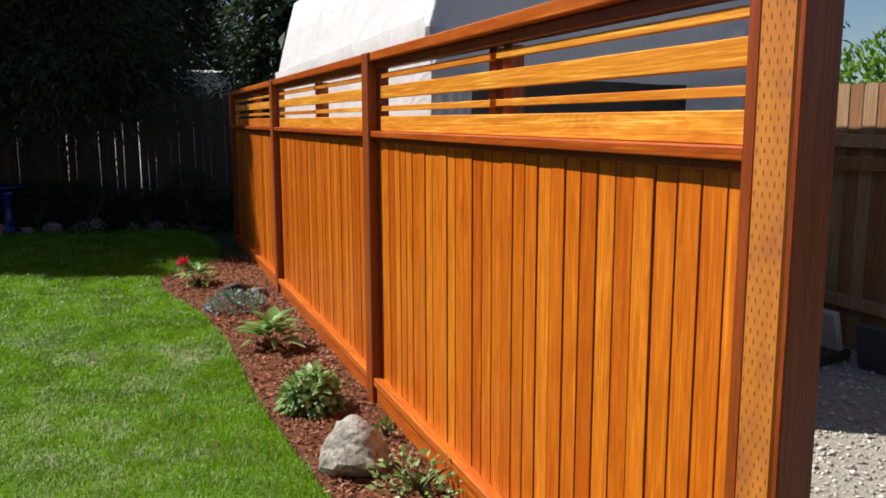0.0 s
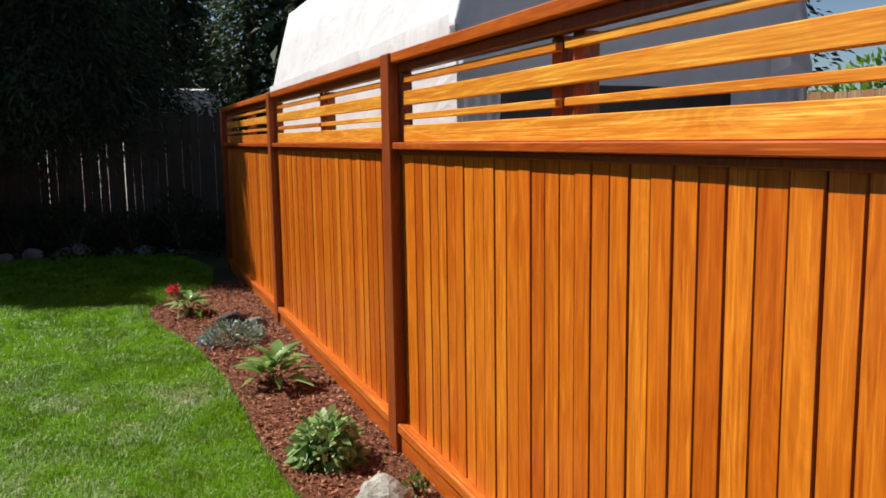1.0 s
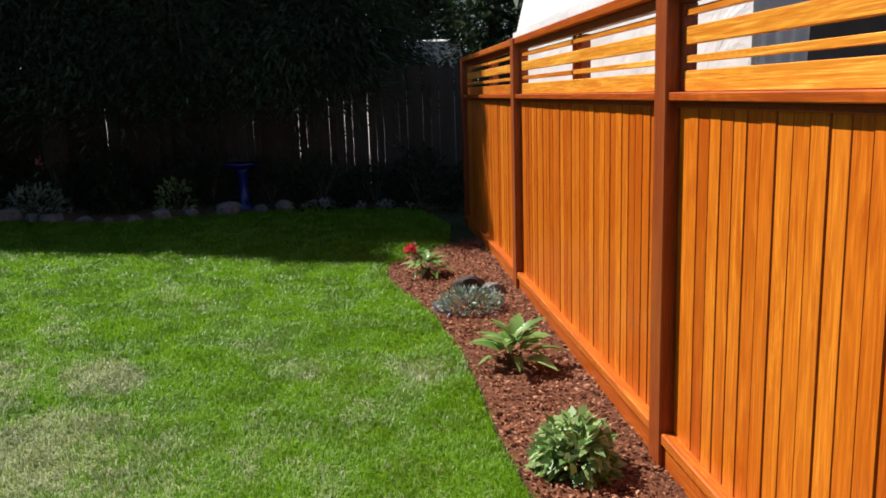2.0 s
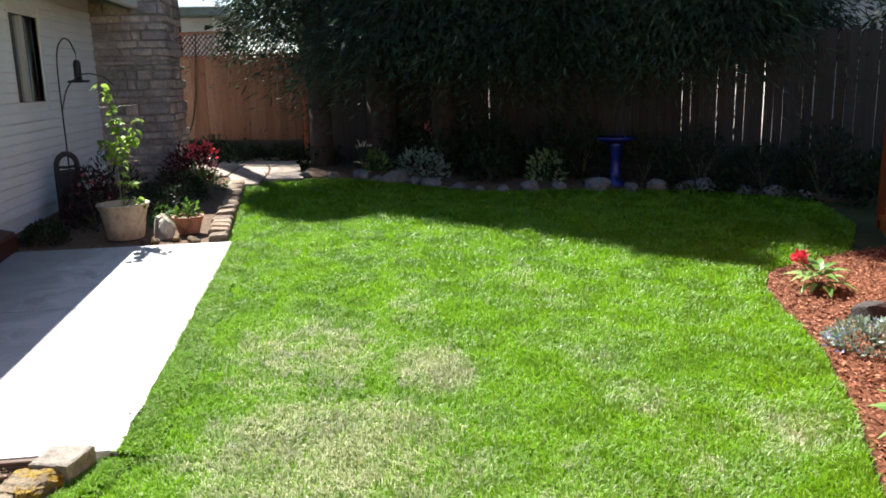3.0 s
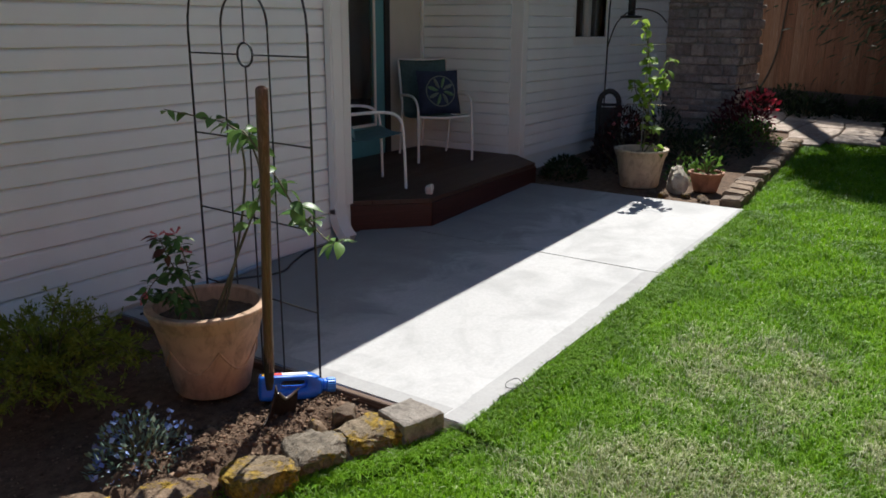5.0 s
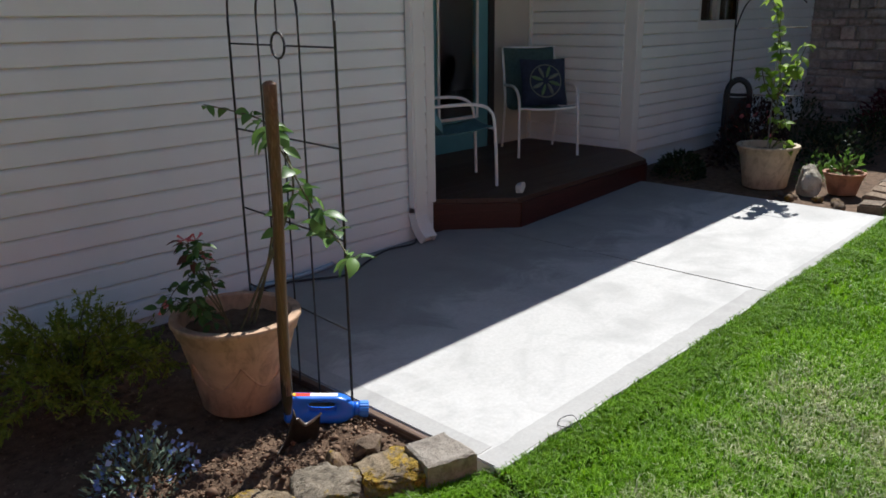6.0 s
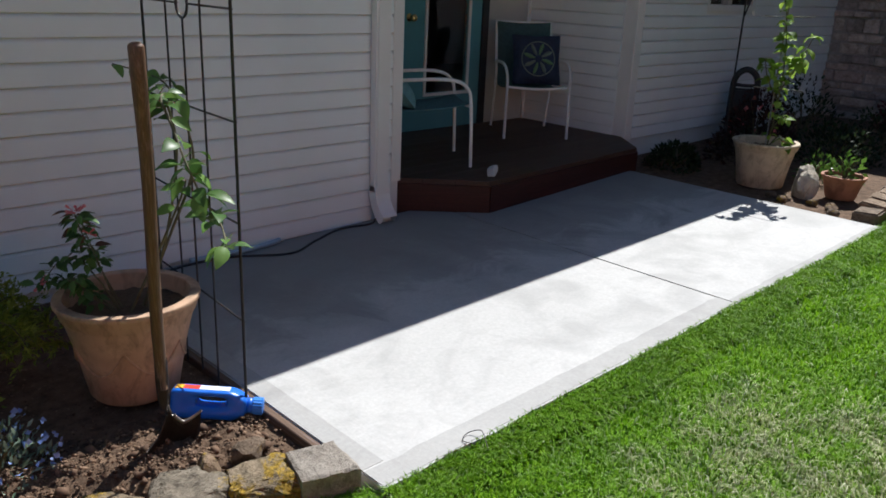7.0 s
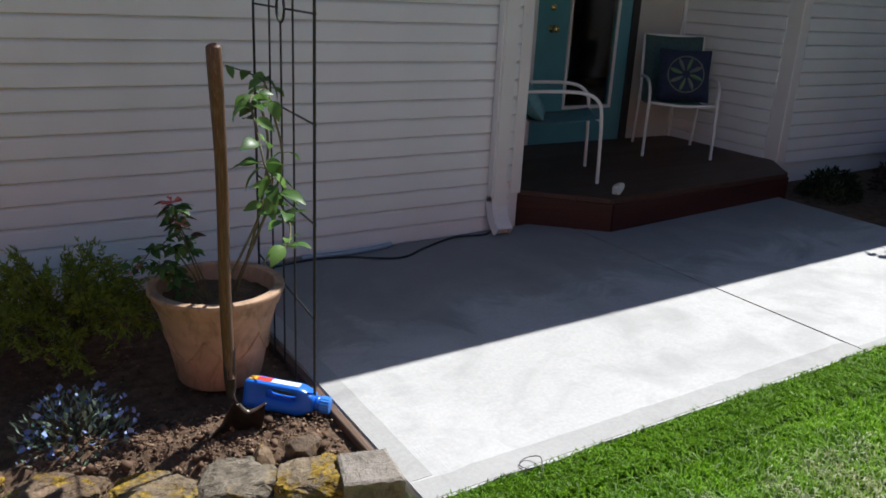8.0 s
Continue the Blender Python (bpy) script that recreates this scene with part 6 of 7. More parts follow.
def shoulder(u):
    """Height of the blade's upper edge across its width, -1 to 1."""
    a = abs(u)
    if u < 0:
        return 0.155 - 0.085 * min(1.0, a / 0.5) ** 0.7 - 0.035 * a
    return 0.155 - 0.075 * min(1.0, a / 0.4) ** 0.5 + 0.030 * max(0.0, (a - 0.45) / 0.55) ** 1.5


bm = bmesh.new()
gridv = []
for i in range(17):
    u = i / 8 - 1
    row = []
    for j in range(9):
        v = j / 8
        half = 0.091 * (1 - 0.55 * v ** 3)
        top = shoulder(u)
        low = -0.12 + 0.05 * u * u
        row.append(bm.verts.new((-u * half, 0.012 + 0.022 * u * u - 0.02 * v, top + (low - top) * v)))
    gridv.append(row)
for i in range(16):
    for j in range(8):
        bm.faces.new((gridv[i][j], gridv[i + 1][j], gridv[i + 1][j + 1], gridv[i][j + 1]))
bmesh.ops.solidify(bm, geom=bm.faces[:], thickness=0.003)
blade = part("blade", bm, M_RUSTY, tool, "dished steel shovel blade", None, True)
# light caught by one step is put in as brighter steel, the other dull
for sgn, thick, mat in ((-1, 0.0035, M_RUSTY), (1, 0.005, M_STEEL)):
    us = [sgn * (0.12 + 0.88 * k / 12) for k in range(13)]
    rim = [Vector((-u * 0.091, 0.016 + 0.024 * u * u, shoulder(u) + 0.002)) for u in us]
    part("foot_step", tube("foot_step", rim, [thick + 0.001 * math.sin(k * 0.4) for k in range(13)], mat, 8), None, blade, "rolled worn step on the blade's shoulder")

# blue jug on its side
jug = thing("weed_killer_jug", -4.512, -0.468, on(-4.51, 0.030), 0, "blue plastic jug, red and yellow label, lying on soil", "jug")
ax = Vector((-0.765, 0.634, -0.07)).normalized()
flat = Vector((0.637, 0.77, 0.0))
side = (flat * math.cos(radians(10)) + Vector((0, 0, 1)) * math.sin(radians(10)))
up = side.cross(ax).normalized()
side = ax.cross(up).normalized()
jm = Matrix((ax, up, side)).transposed().to_4x4()
# local: x towards the cap, y up, z out of the broad side that holds the grip
OUTLINE = [(-0.150, -0.040), (-0.142, -0.050), (0.045, -0.050), (0.066, -0.045), (0.088, -0.033), (0.100, -0.026), (0.100, 0.022), (0.090, 0.030), (0.066, 0.044), (0.045, 0.050), (-0.142, 0.050), (-0.150, 0.040)]
HOLE = Vector((-0.016, 0.013))


def to_edge(a):
    """How far the jug's outline lies from the grip's middle in one direction."""
    dx, dy = math.cos(a), math.sin(a)
    best = 1.0
    for (x0, y0), (x1, y1) in zip(OUTLINE, OUTLINE[1:] + OUTLINE[:1]):
        ex, ey = x1 - x0, y1 - y0
        den = dx * ey - dy * ex
        if abs(den) > 1e-9:
            k = ((x0 - HOLE.x) * ey - (y0 - HOLE.y) * ex) / den
            w = ((x0 - HOLE.x) * dy - (y0 - HOLE.y) * dx) / den
            if k > 0 and -1e-6 <= w <= 1 + 1e-6:
                best = min(best, k)
    return best


bm = bmesh.new()
rings = []
N = 72
for grow, z in ((0.0, 0.026), (0.005, 0.035), (-0.013, 0.0385), (-0.003, 0.031), (-1.0, 0.020), (-1.0, -0.020), (-0.003, -0.031), (-0.013, -0.0385), (0.005, -0.035), (0.0, -0.026)):
    row = []
    for k in range(N):
        a = 2 * math.pi * k / N
        c, q = math.cos(a), math.sin(a)
        hr = 1 / ((abs(c) / 0.050) ** 4 + (abs(q) / 0.0165) ** 4) ** 0.25
        r = hr + grow if grow >= 0 else to_edge(a) + (grow if grow > -0.5 else 0.0)
        row.append(bm.verts.new((HOLE.x + r * c, HOLE.y + r * q, z)))
    rings.append(row)
for r0, r1 in zip(rings, rings[1:] + rings[:1]):
    for k in range(N):
        bm.faces.new((r0[k], r0[(k + 1) % N], r1[(k + 1) % N], r1[k]))
bmesh.ops.recalc_face_normals(bm, faces=bm.faces[:])
part("body", bm, M_BLUEPLASTIC, jug, "", jm, True)
v, f = lathe([(0.0, 0.0), (0.026, 0.0), (0.026, 0.022), (0.0, 0.022)], 28)
part("neck", mesh_data("neck", [(z + 0.097, y - 0.002, x) for x, y, z in v], [q[::-1] for q in f], M_BLUEPLASTIC, True), None, jug, "", jm)
v, f = [], []
for k in range(36):
    a = 2 * math.pi * k / 36
    rr = 0.0285 if k % 2 else 0.0300
    v += [(0.1195, -0.002 + rr * math.sin(a), rr * math.cos(a)), (0.149, -0.002 + rr * math.sin(a), rr * math.cos(a)), (0.152, -0.002 + rr * 0.88 * math.sin(a), rr * 0.88 * math.cos(a))]
for k in range(36):
    o, p = 3 * k, 3 * ((k + 1) % 36)
    f += [(o, p, p + 1, o + 1), (o + 1, p + 1, p + 2, o + 2)]
f += [[3 * k + 2 for k in range(36)], [3 * k for k in range(36)][::-1]]
part("cap", mesh_data("cap", v, f, M_BLUECAP), None, jug, "ribbed lighter blue cap", jm)
for x0, x1, mat in ((-0.138, -0.112, M_LABELYELLOW), (-0.1115, -0.060, M_LABELRED), (-0.0595, 0.040, M_LABELWHITE)):
    part("label_patch", boxed(x0, x1, 0.0495, 0.0508, -0.019, 0.019, 0.0003), mat, jug, "", jm)

# shrubs in the dirt bed
ob = shrub("blue_flower_plant", -3.86, -0.58, on(-3.86, -0.03), 14, 480, 0.19, 0.15, 0.17, 0.028, 0.010, M_GREYLEAF, "low plant covered in small blue flowers", "plant", "", 12, 0.6, 0.6)
P, Dr, Nn, L, W = cloud(141, 150, 0.20, 0.16, 0.18, 0.018, 0.02, 0.15)
part("blossom", leaf_cloud("blossom", P, Dr, Nn, L, W, M_BLUEPETAL), None, ob, "small sky-blue flowers")
feather_shrub("juniper_shrub", -3.92, -1.20, on(-3.92, -0.03), 15, 46, 0.42, 0.42, M_SHRUB, "feathery yellow-green juniper by the wall", "shrub")
feather_shrub("juniper_shrub", -3.2, -1.35, on(-3.2, -0.03), 16, 40, 0.42, 0.36, M_SHRUB, "feathery yellow-green juniper by the wall", "shrub")

# ---- on the patio ----
cord = tube("power_cord", [(x, y, gz(x) + 0.006) for x, y, _ in curve_pts([(-4.7, -1.72, 0), (-5.05, -1.79, 0), (-5.3, -1.76, 0), (-5.56, -1.62, 0), (-5.76, -1.70, 0), (-6.0, -1.79, 0), (-6.2, -1.76, 0), (-6.30, -1.83, 0)], 6)], 0.006, M_RUBBER, 8)
tagged(part("power_cord", cord, None), "black cord lying along the wall foot", "cord")
hose = tube("blue_hose", [(x, y, gz(x) + 0.014) for x, y, _ in curve_pts([(-5.1, -1.82, 0), (-5.35, -1.79, 0), (-5.55, -1.80, 0), (-5.62, -1.82, 0)], 6)], 0.013, plain("pale_blue_hose", (0.30, 0.42, 0.52), 0.5), 8)
tagged(part("hose_end", hose, None), "short pale blue hose against the wall", "hose")
wire = tube("wire_loop", [(x, y, gz(x) + z) for x, y, z in curve_pts([(-5.02, 0.25, 0.004), (-5.0, 0.21, 0.006), (-5.04, 0.19, 0.008), (-5.07, 0.22, 0.02), (-5.05, 0.26, 0.012), (-5.03, 0.29, 0.004)], 6)], 0.0016, M_BLACKSTEEL, 6)
tagged(part("wire_loop", wire, None), "thin bent wire loop at the slab's edge", "wire")

# ---- porch furniture ----


def armchair(x, y, rz, sling, label):
    """A patio armchair of bent white tube with a sling seat."""
    ob = thing("patio_armchair", x, y, DZ, rz, label, "chair", "porch armchairs")
    for sx in (-1, 1):
        part("leg", tube("leg", curve_pts([(sx * 0.255, 0.285, 0.0), (sx * 0.25, 0.27, 0.40), (sx * 0.255, 0.235, 0.52), (sx * 0.26, 0.12, 0.565), (sx * 0.255, -0.12, 0.56), (sx * 0.235, -0.245, 0.545)], 6), 0.0115, M_WHITEMETAL, 10), None, ob, "bent white tube leg and armrest")
        part("back_leg", tube("back_leg", curve_pts([(sx * 0.235, -0.31, 0.0), (sx * 0.235, -0.22, 0.40), (sx * 0.235, -0.26, 0.60), (sx * 0.23, -0.34, 0.86)], 6), 0.0105, M_WHITEMETAL, 10), None, ob)
    for yy, z in ((0.262, 0.40), (-0.215, 0.385)):
        part("crossbar", tube("crossbar", curve_pts([(-0.248, yy, z), (0, yy + 0.004, z - 0.015), (0.248, yy, z)], 5), 0.0105, M_WHITEMETAL, 8), None, ob)
    part("top_bar", tube("top_bar", [(-0.23, -0.34, 0.86), (0.23, -0.34, 0.86)], 0.0105, M_WHITEMETAL, 8), None, ob)
    verts, faces = [], []
    prof = curve_pts([(0, 0.265, 0.408), (0, 0.1, 0.375), (0, -0.1, 0.36), (0, -0.20, 0.385), (0, -0.25, 0.55), (0, -0.335, 0.862)], 5)
    for k, p in enumerate(prof):
        for j in range(7):
            xx = (j / 6 - 0.5) * 0.455
            verts.append((xx, p.y, p.z - 0.012 * math.cos((j / 6 - 0.5) * math.pi)))
    for k in range(len(prof) - 1):
        for j in range(6):
            a = k * 7 + j
            faces.append((a, a + 1, a + 8, a + 7))
    me = mesh_data("sling", verts, faces, sling, True)
    bm = bmesh.new()
    bm.from_mesh(me)
    bmesh.ops.solidify(bm, geom=bm.faces[:], thickness=0.006)
    part("sling", bm, sling, ob, "woven sling seat and back", None, True)
    return ob


armchair(-8.45, -2.52, -35.0, M_SLING, "white tube armchair with a dark green sling")
armchair(-7.01, -2.225, 58.0, M_SLINGBLUE, "white tube armchair with a teal sling, half behind the wall")


def cushion(x, y, z, rz, tilt, cloth_mat, label, printed):
    ob = thing("cushion", x, y, z, rz, label, "cushion")
    verts, faces = [], []
    n = 13
    tilted = pose(0, 0, 0, tilt, 0, 0)
    for sgn in (1, -1):
        for i in range(n):
            for j in range(n):
                u, v = i / (n - 1) * 2 - 1, j / (n - 1) * 2 - 1
                puff = 0.065 * ((1 - u ** 4) * (1 - v ** 4)) ** 0.6
                pinch = 1 - 0.06 * (1 - abs(u)) * abs(v) ** 3 - 0.06 * (1 - abs(v)) * abs(u) ** 3
                verts.append(tilted @ Vector((0.2 * u * pinch, sgn * puff, 0.2 + 0.2 * v * pinch)))
    for sgn in range(2):
        o = sgn * n * n
        for i in range(n - 1):
            for j in range(n - 1):
                a = o + i * n + j
                faces.append((a, a + 1, a + n + 1, a + n) if sgn else (a, a + n, a + n + 1, a + 1))
    part("cover", mesh_data("cover", verts, faces, cloth_mat, True), None, ob)
    if printed:
        v2, f2, v3, f3 = [], [], [], []
        for k in range(8):
            a = k * math.pi / 4 + 0.2
            pts = []
            for t in (0.03, 0.06, 0.10, 0.125):
                px, pz = t * math.cos(a + t), 0.2 + t * math.sin(a + t)
                u, v = px / 0.2, (pz - 0.2) / 0.2
                pts.append(tilted @ Vector((px, 0.003 + 0.065 * ((1 - u ** 4) * (1 - v ** 4)) ** 0.6, pz)))
            tube_into(v2 if k % 2 else v3, f2 if k % 2 else f3, pts, [0.006, 0.014, 0.016, 0.006], 6)
        ring = []
        for k in range(33):
            a = 2 * math.pi * k / 32
            px, pz = 0.135 * math.cos(a), 0.2 + 0.135 * math.sin(a)
            u, v = px / 0.2, (pz - 0.2) / 0.2
            ring.append(tilted @ Vector((px, 0.001 + 0.065 * ((1 - u ** 4) * (1 - v ** 4)) ** 0.6, pz)))
        tube_into(v2, f2, ring, 0.005, 6)
        part("medallion", mesh_data("medallion", v2, f2, M_PRINT, True), None, ob, "cream medallion print")
        part("medallion_leaf", mesh_data("medallion_leaf", v3, f3, M_PRINTGREEN, True), None, ob, "green leaf print")
    return ob


cushion(-8.47, -2.47, DZ + 0.39, -35.0, 15, M_NAVY, "navy cushion with a cream and green medallion on the armchair", True)
cushion(-6.93, -2.25, DZ + 0.365, 57.6, 38, M_TEALCLOTH, "plain teal cushion on the armchair", False)
stone("white_toy_ball", -7.05, -1.60, DZ + 0.035, (0.10, 0.075, 0.075), 99, plain("white_rubber", (0.6, 0.6, 0.58), 0.5), "small chewed whitish toy on the deck edge", "toy", "", 20)

# ---- corner bed by the set-back wall ----
CORNER = [(-8.63, -1.95), (-8.63, 0.14), (-10.0, 0.05), (-12.3, -0.12), (-13.2, -0.55), (-14.0, -1.0), (-13.9, -1.95)]
sheet("corner_bed", CORNER, -0.03, M_SOIL, "dark planting bed by the house", "garden bed")
sheet("stone_path", [(-12.3, -0.14), (-13.1, -0.6), (-13.8, -1.0), (-15.9, -2.4), (-15.2, 0.45), (-13.5, 0.62), (-12.72, 0.5)], -0.028, M_SOIL, "pale flagged path to the side gate", "path")
PATHWAY = [(-12.3, -0.14), (-13.1, -0.6), (-13.8, -1.0), (-15.9, -2.4), (-15.2, 0.45), (-13.5, 0.62), (-12.72, 0.5)]
rnd = random.Random(19)
path_base = bpy.data.objects["stone_path"]
knots = [[(-12.1 - 0.52 * i + rnd.uniform(-0.13, 0.13), -2.5 + 0.45 * j + rnd.uniform(-0.12, 0.12)) for j in range(8)] for i in range(9)]
for i in range(8):
    for j in range(7):
        quad = [knots[i][j], knots[i + 1][j], knots[i + 1][j + 1], knots[i][j + 1]]
        mx, my = sum(p[0] for p in quad) / 4, sum(p[1] for p in quad) / 4
        if in_poly(np.array([mx]), np.array([my]), PATHWAY)[0]:
            outline = [(mx + (px - mx) * 0.95, my + (py - my) * 0.95) for px, py in quad]
            bmx = prism(bmesh.new(), outline, -0.027, -0.004 + rnd.uniform(0, 0.008), lambda px, py: gz(px))
            bmesh.ops.bevel(bmx, geom=[e for e in bmx.edges if abs(e.verts[0].co.z - e.verts[1].co.z) < 0.015], offset=0.006, segments=1, affect="EDGES")
            part("flagstone", bmx, M_FLAG, path_base)
stick = thing("leaning_branch", -15.86, -1.14, on(-15.86, -0.05), 0, "thin dark crooked branch leaning on the side gate", "branch")
part("stick", tube("stick", curve_pts([(0.12, -0.42, 0.0), (0.02, -0.16, 0.5), (-0.06, -0.05, 1.0), (-0.03, 0.0, 1.5), (-0.02, 0.06, 2.1)], 5), [0.018 - 0.0004 * k for k in range(21)], M_BARK, 7), None, stick)
rnd = random.Random(17)
for k in range(20):
    f = (k + 0.5) / 20
    x = -8.75 - 3.6 * f
    y = 0.075 - 0.215 * f
    bmx = boxed(-0.080 + rnd.uniform(-0.008, 0.004), 0.080 + rnd.uniform(-0.006, 0.006), -0.085 + rnd.uniform(-0.02, 0.01), 0.085, -0.09, 0.045 + rnd.uniform(-0.018, 0.014), 0.012, 0, 2)
    ob = part("edging_brick", bmx, M_PAVER, None, "", pose(x, y, on(x, -0.005), rnd.uniform(-6, 6), rnd.uniform(-5, 5), rnd.uniform(-11, 11)))
    tagged(ob, "weathered tan edging block beside the lawn", "paver", "edging blocks")
flower_pot("tall_flower_pot", -9.12, -0.80, on(-9.12, -0.025), 0.235, 0.33, 0.165, M_POTPALE, "pale tan terracotta pot with a leafy climber")
climber2 = thing("potted_climber", -9.14, -0.80, on(-9.12, 0.24), 0, "young climber with bright green leaves on stakes", "plant")
LIME = (leaf_data("leaf", 0.078, 0.056, M_LIMELEAF, 0.3, 0.35), leaf_data("leaf", 0.055, 0.038, M_LIMELEAF, 0.3, 0.3))
for k, (run, nodes) in enumerate((
        ([(0, 0, 0), (-0.02, 0.02, 0.35), (0.0, 0.02, 0.70), (-0.02, -0.04, 1.0), (0, -0.10, 1.14)], [(0.12, 4, 0.8), (0.20, 3, 0.8), (0.28, 4, 0.85), (0.34, 4, 0.9), (0.40, 6, 0.95), (0.45, 6, 1.0), (0.50, 6, 1.0), (0.55, 6, 1.0), (0.60, 6, 1.0), (0.66, 6, 1.0), (0.72, 5, 1.0), (0.78, 4, 0.95), (0.86, 3, 0.9), (0.97, 4, 1.0)]),
        ([(0, 0.02, 0.42), (0.02, 0.10, 0.55), (0.03, 0.16, 0.68), (0.0, 0.20, 0.82)], [(0.2, 5, 0.9), (0.38, 6, 1.0), (0.52, 6, 1.0), (0.66, 6, 1.0), (0.8, 5, 1.0), (0.98, 5, 0.9)]),
        ([(0, 0.02, 0.36), (0.03, -0.06, 0.50), (0.02, -0.11, 0.64)], [(0.3, 5, 0.9), (0.55, 6, 1.0), (0.75, 6, 1.0), (0.97, 6, 1.0)]),
        ([(0, 0, 0), (0.06, 0.10, 0.12), (0.10, 0.16, 0.07)], [(0.75, 3, 1.0), (0.98, 3, 1.0)]),
        ([(0, 0.02, 0.16), (0.03, 0.09, 0.25), (0.04, 0.12, 0.24)], [(0.6, 5, 0.9), (0.95, 6, 0.9)]))):
    pts = curve_pts(run, 8)
    part("stem", tube("stem", pts, [0.006 * (1 - 0.6 * i / len(pts)) for i in range(len(pts))], M_STEM, 6), None, climber2)
    leafy_nodes(climber2, pts, nodes, 340 + k, LIME)
st = thing("plant_stake", -9.16, -0.82, on(-9.16, 0.22), 0, "thin wire plant support in the pot", "plant stake")
part("rod", tube("rod", [(0, 0, 0), (0, 0, 1.02)], 0.005, M_STEEL, 6), None, st)
for z in (0.45, 0.95):
    part("crossbar", tube("crossbar", [(0, -0.16, z), (0, 0.2, z + 0.01)], 0.004, M_STEEL, 6), None, st)
flower_pot("small_flower_pot", -9.20, -0.245, on(-9.20, -0.02), 0.15, 0.165, 0.10, M_POTSMALL, "small wide red-brown terracotta bowl")
shrub("pot_seedling", -9.20, -0.245, on(-9.20, 0.12), 18, 60, 0.12, 0.12, 0.20, 0.06, 0.03, M_GREENLEAF, "sparse green seedling in the small pot", "plant", "", 6, 0.4, 0.8)
stone("pale_rock", -9.08, -0.46, on(-9.08, 0.05), (0.27, 0.20, 0.27), 101, M_CREAMROCK, "pale pointed rock between the pots", "rock", "", 40, 4, 0.2, 0.35, 1.0)
for k in range(7):
    x, y = rnd.uniform(-9.0, -8.72), rnd.uniform(-0.6, 0.0)
    stone("small_rock", x, y, on(x, -0.01), (0.09, 0.07, 0.06), 110 + k, M_ROCKBROWN, "small brown rock on the bed", "rock", "small bed rocks", rnd.uniform(0, 180), 2)
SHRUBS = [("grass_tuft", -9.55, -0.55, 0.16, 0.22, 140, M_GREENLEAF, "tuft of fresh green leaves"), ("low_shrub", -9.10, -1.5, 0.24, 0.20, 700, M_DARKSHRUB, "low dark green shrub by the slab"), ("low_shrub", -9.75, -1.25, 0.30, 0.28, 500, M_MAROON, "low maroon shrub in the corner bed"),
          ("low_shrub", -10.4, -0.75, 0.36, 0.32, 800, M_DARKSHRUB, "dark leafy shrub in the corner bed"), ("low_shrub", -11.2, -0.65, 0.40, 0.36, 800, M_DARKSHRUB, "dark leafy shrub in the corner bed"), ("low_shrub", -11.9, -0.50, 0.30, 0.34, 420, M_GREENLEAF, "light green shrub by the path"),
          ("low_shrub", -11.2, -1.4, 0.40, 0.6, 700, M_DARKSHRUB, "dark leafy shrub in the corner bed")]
GATE_SHRUBS = [(-14.95, 0.25), (-15.15, -0.30), (-15.40, -0.85), (-15.62, -1.35), (-15.85, -1.90)]
for k, (nm, x, y, r, h, n, mat, lab) in enumerate(SHRUBS):
    shrub(nm, x, y, on(x, -0.03), 200 + k, n, r, r, h, 0.045, 0.022, mat, lab, "shrub", "corner bed shrubs")
ob = shrub("flowering_shrub", -10.25, -1.40, on(-10.25, -0.03), 220, 1500, 0.36, 0.30, 0.52, 0.045, 0.022, M_MAROON, "dark shrub with pink blooms against the wall", "shrub", "corner bed shrubs")
P, Dr, Nn, L, W = cloud(221, 26, 0.30, 0.26, 0.44, 0.045, 0.04, 0.15)
part("blossom", leaf_cloud("blossom", P, Dr, Nn, L, W, M_PINKPETAL), None, ob, "soft pink blooms")
ob = shrub("red_maple_shrub", -12.55, -0.80, on(-12.55, -0.03), 222, 900, 0.38, 0.38, 0.54, 0.07, 0.03, M_REDLEAF, "dark crimson azalea with pinkish-red flowers by the path", "shrub", "", 10, 0.3, 0.6, 0.4)
P, Dr, Nn, L, W = cloud(223, 80, 0.22, 0.22, 0.24, 0.06, 0.055, 0.3)
part("blossom", leaf_cloud("blossom", P + np.array([0.06, 0.20, 0.33]), Dr, Nn, L, W, M_REDPETAL), None, ob, "bright pinkish-red flowers")

def coil(radius, wire, half, turns):
    """A hose wound along z."""
    verts, faces = [], []
    n = turns * 16
    tube_into(verts, faces, [(radius * math.cos(k / 16 * 2 * math.pi), radius * math.sin(k / 16 * 2 * math.pi), -half + 2 * half * k / n) for k in range(n + 1)], wire, 6)
    return verts, faces


# hose cart by the wall
cart = thing("hose_cart", -10.52, -1.70, on(-10.52, -0.03), -62, "black plastic hose cart leaning by the wall", "hose cart")
part("frame_tube", tube("frame_tube", curve_pts([(-0.10, 0, 0.0), (-0.105, 0.02, 0.42), (-0.09, 0.03, 0.60), (0.0, 0.035, 0.67), (0.09, 0.03, 0.60), (0.105, 0.02, 0.42), (0.10, 0, 0.0)], 6), 0.028, M_RUBBER, 10), None, cart)
part("back_plate", boxed(-0.10, 0.10, 0.0, 0.06, 0.12, 0.50, 0.02, 0, 2), M_RUBBER, cart)
part("grip_bar", tube("grip_bar", [(-0.09, 0.03, 0.53), (0.0, 0.035, 0.525), (0.09, 0.03, 0.53)], 0.016, M_RUBBER, 8), None, cart)
v, f = lathe([(0.05, -0.12), (0.14, -0.115), (0.14, -0.10), (0.06, -0.095), (0.06, 0.095), (0.14, 0.10), (0.14, 0.115), (0.05, 0.12)], 28)
part("reel_drum", mesh_data("reel_drum", [(z, x + 0.15, y + 0.18) for x, y, z in v], f, M_RUBBER, True), None, cart)
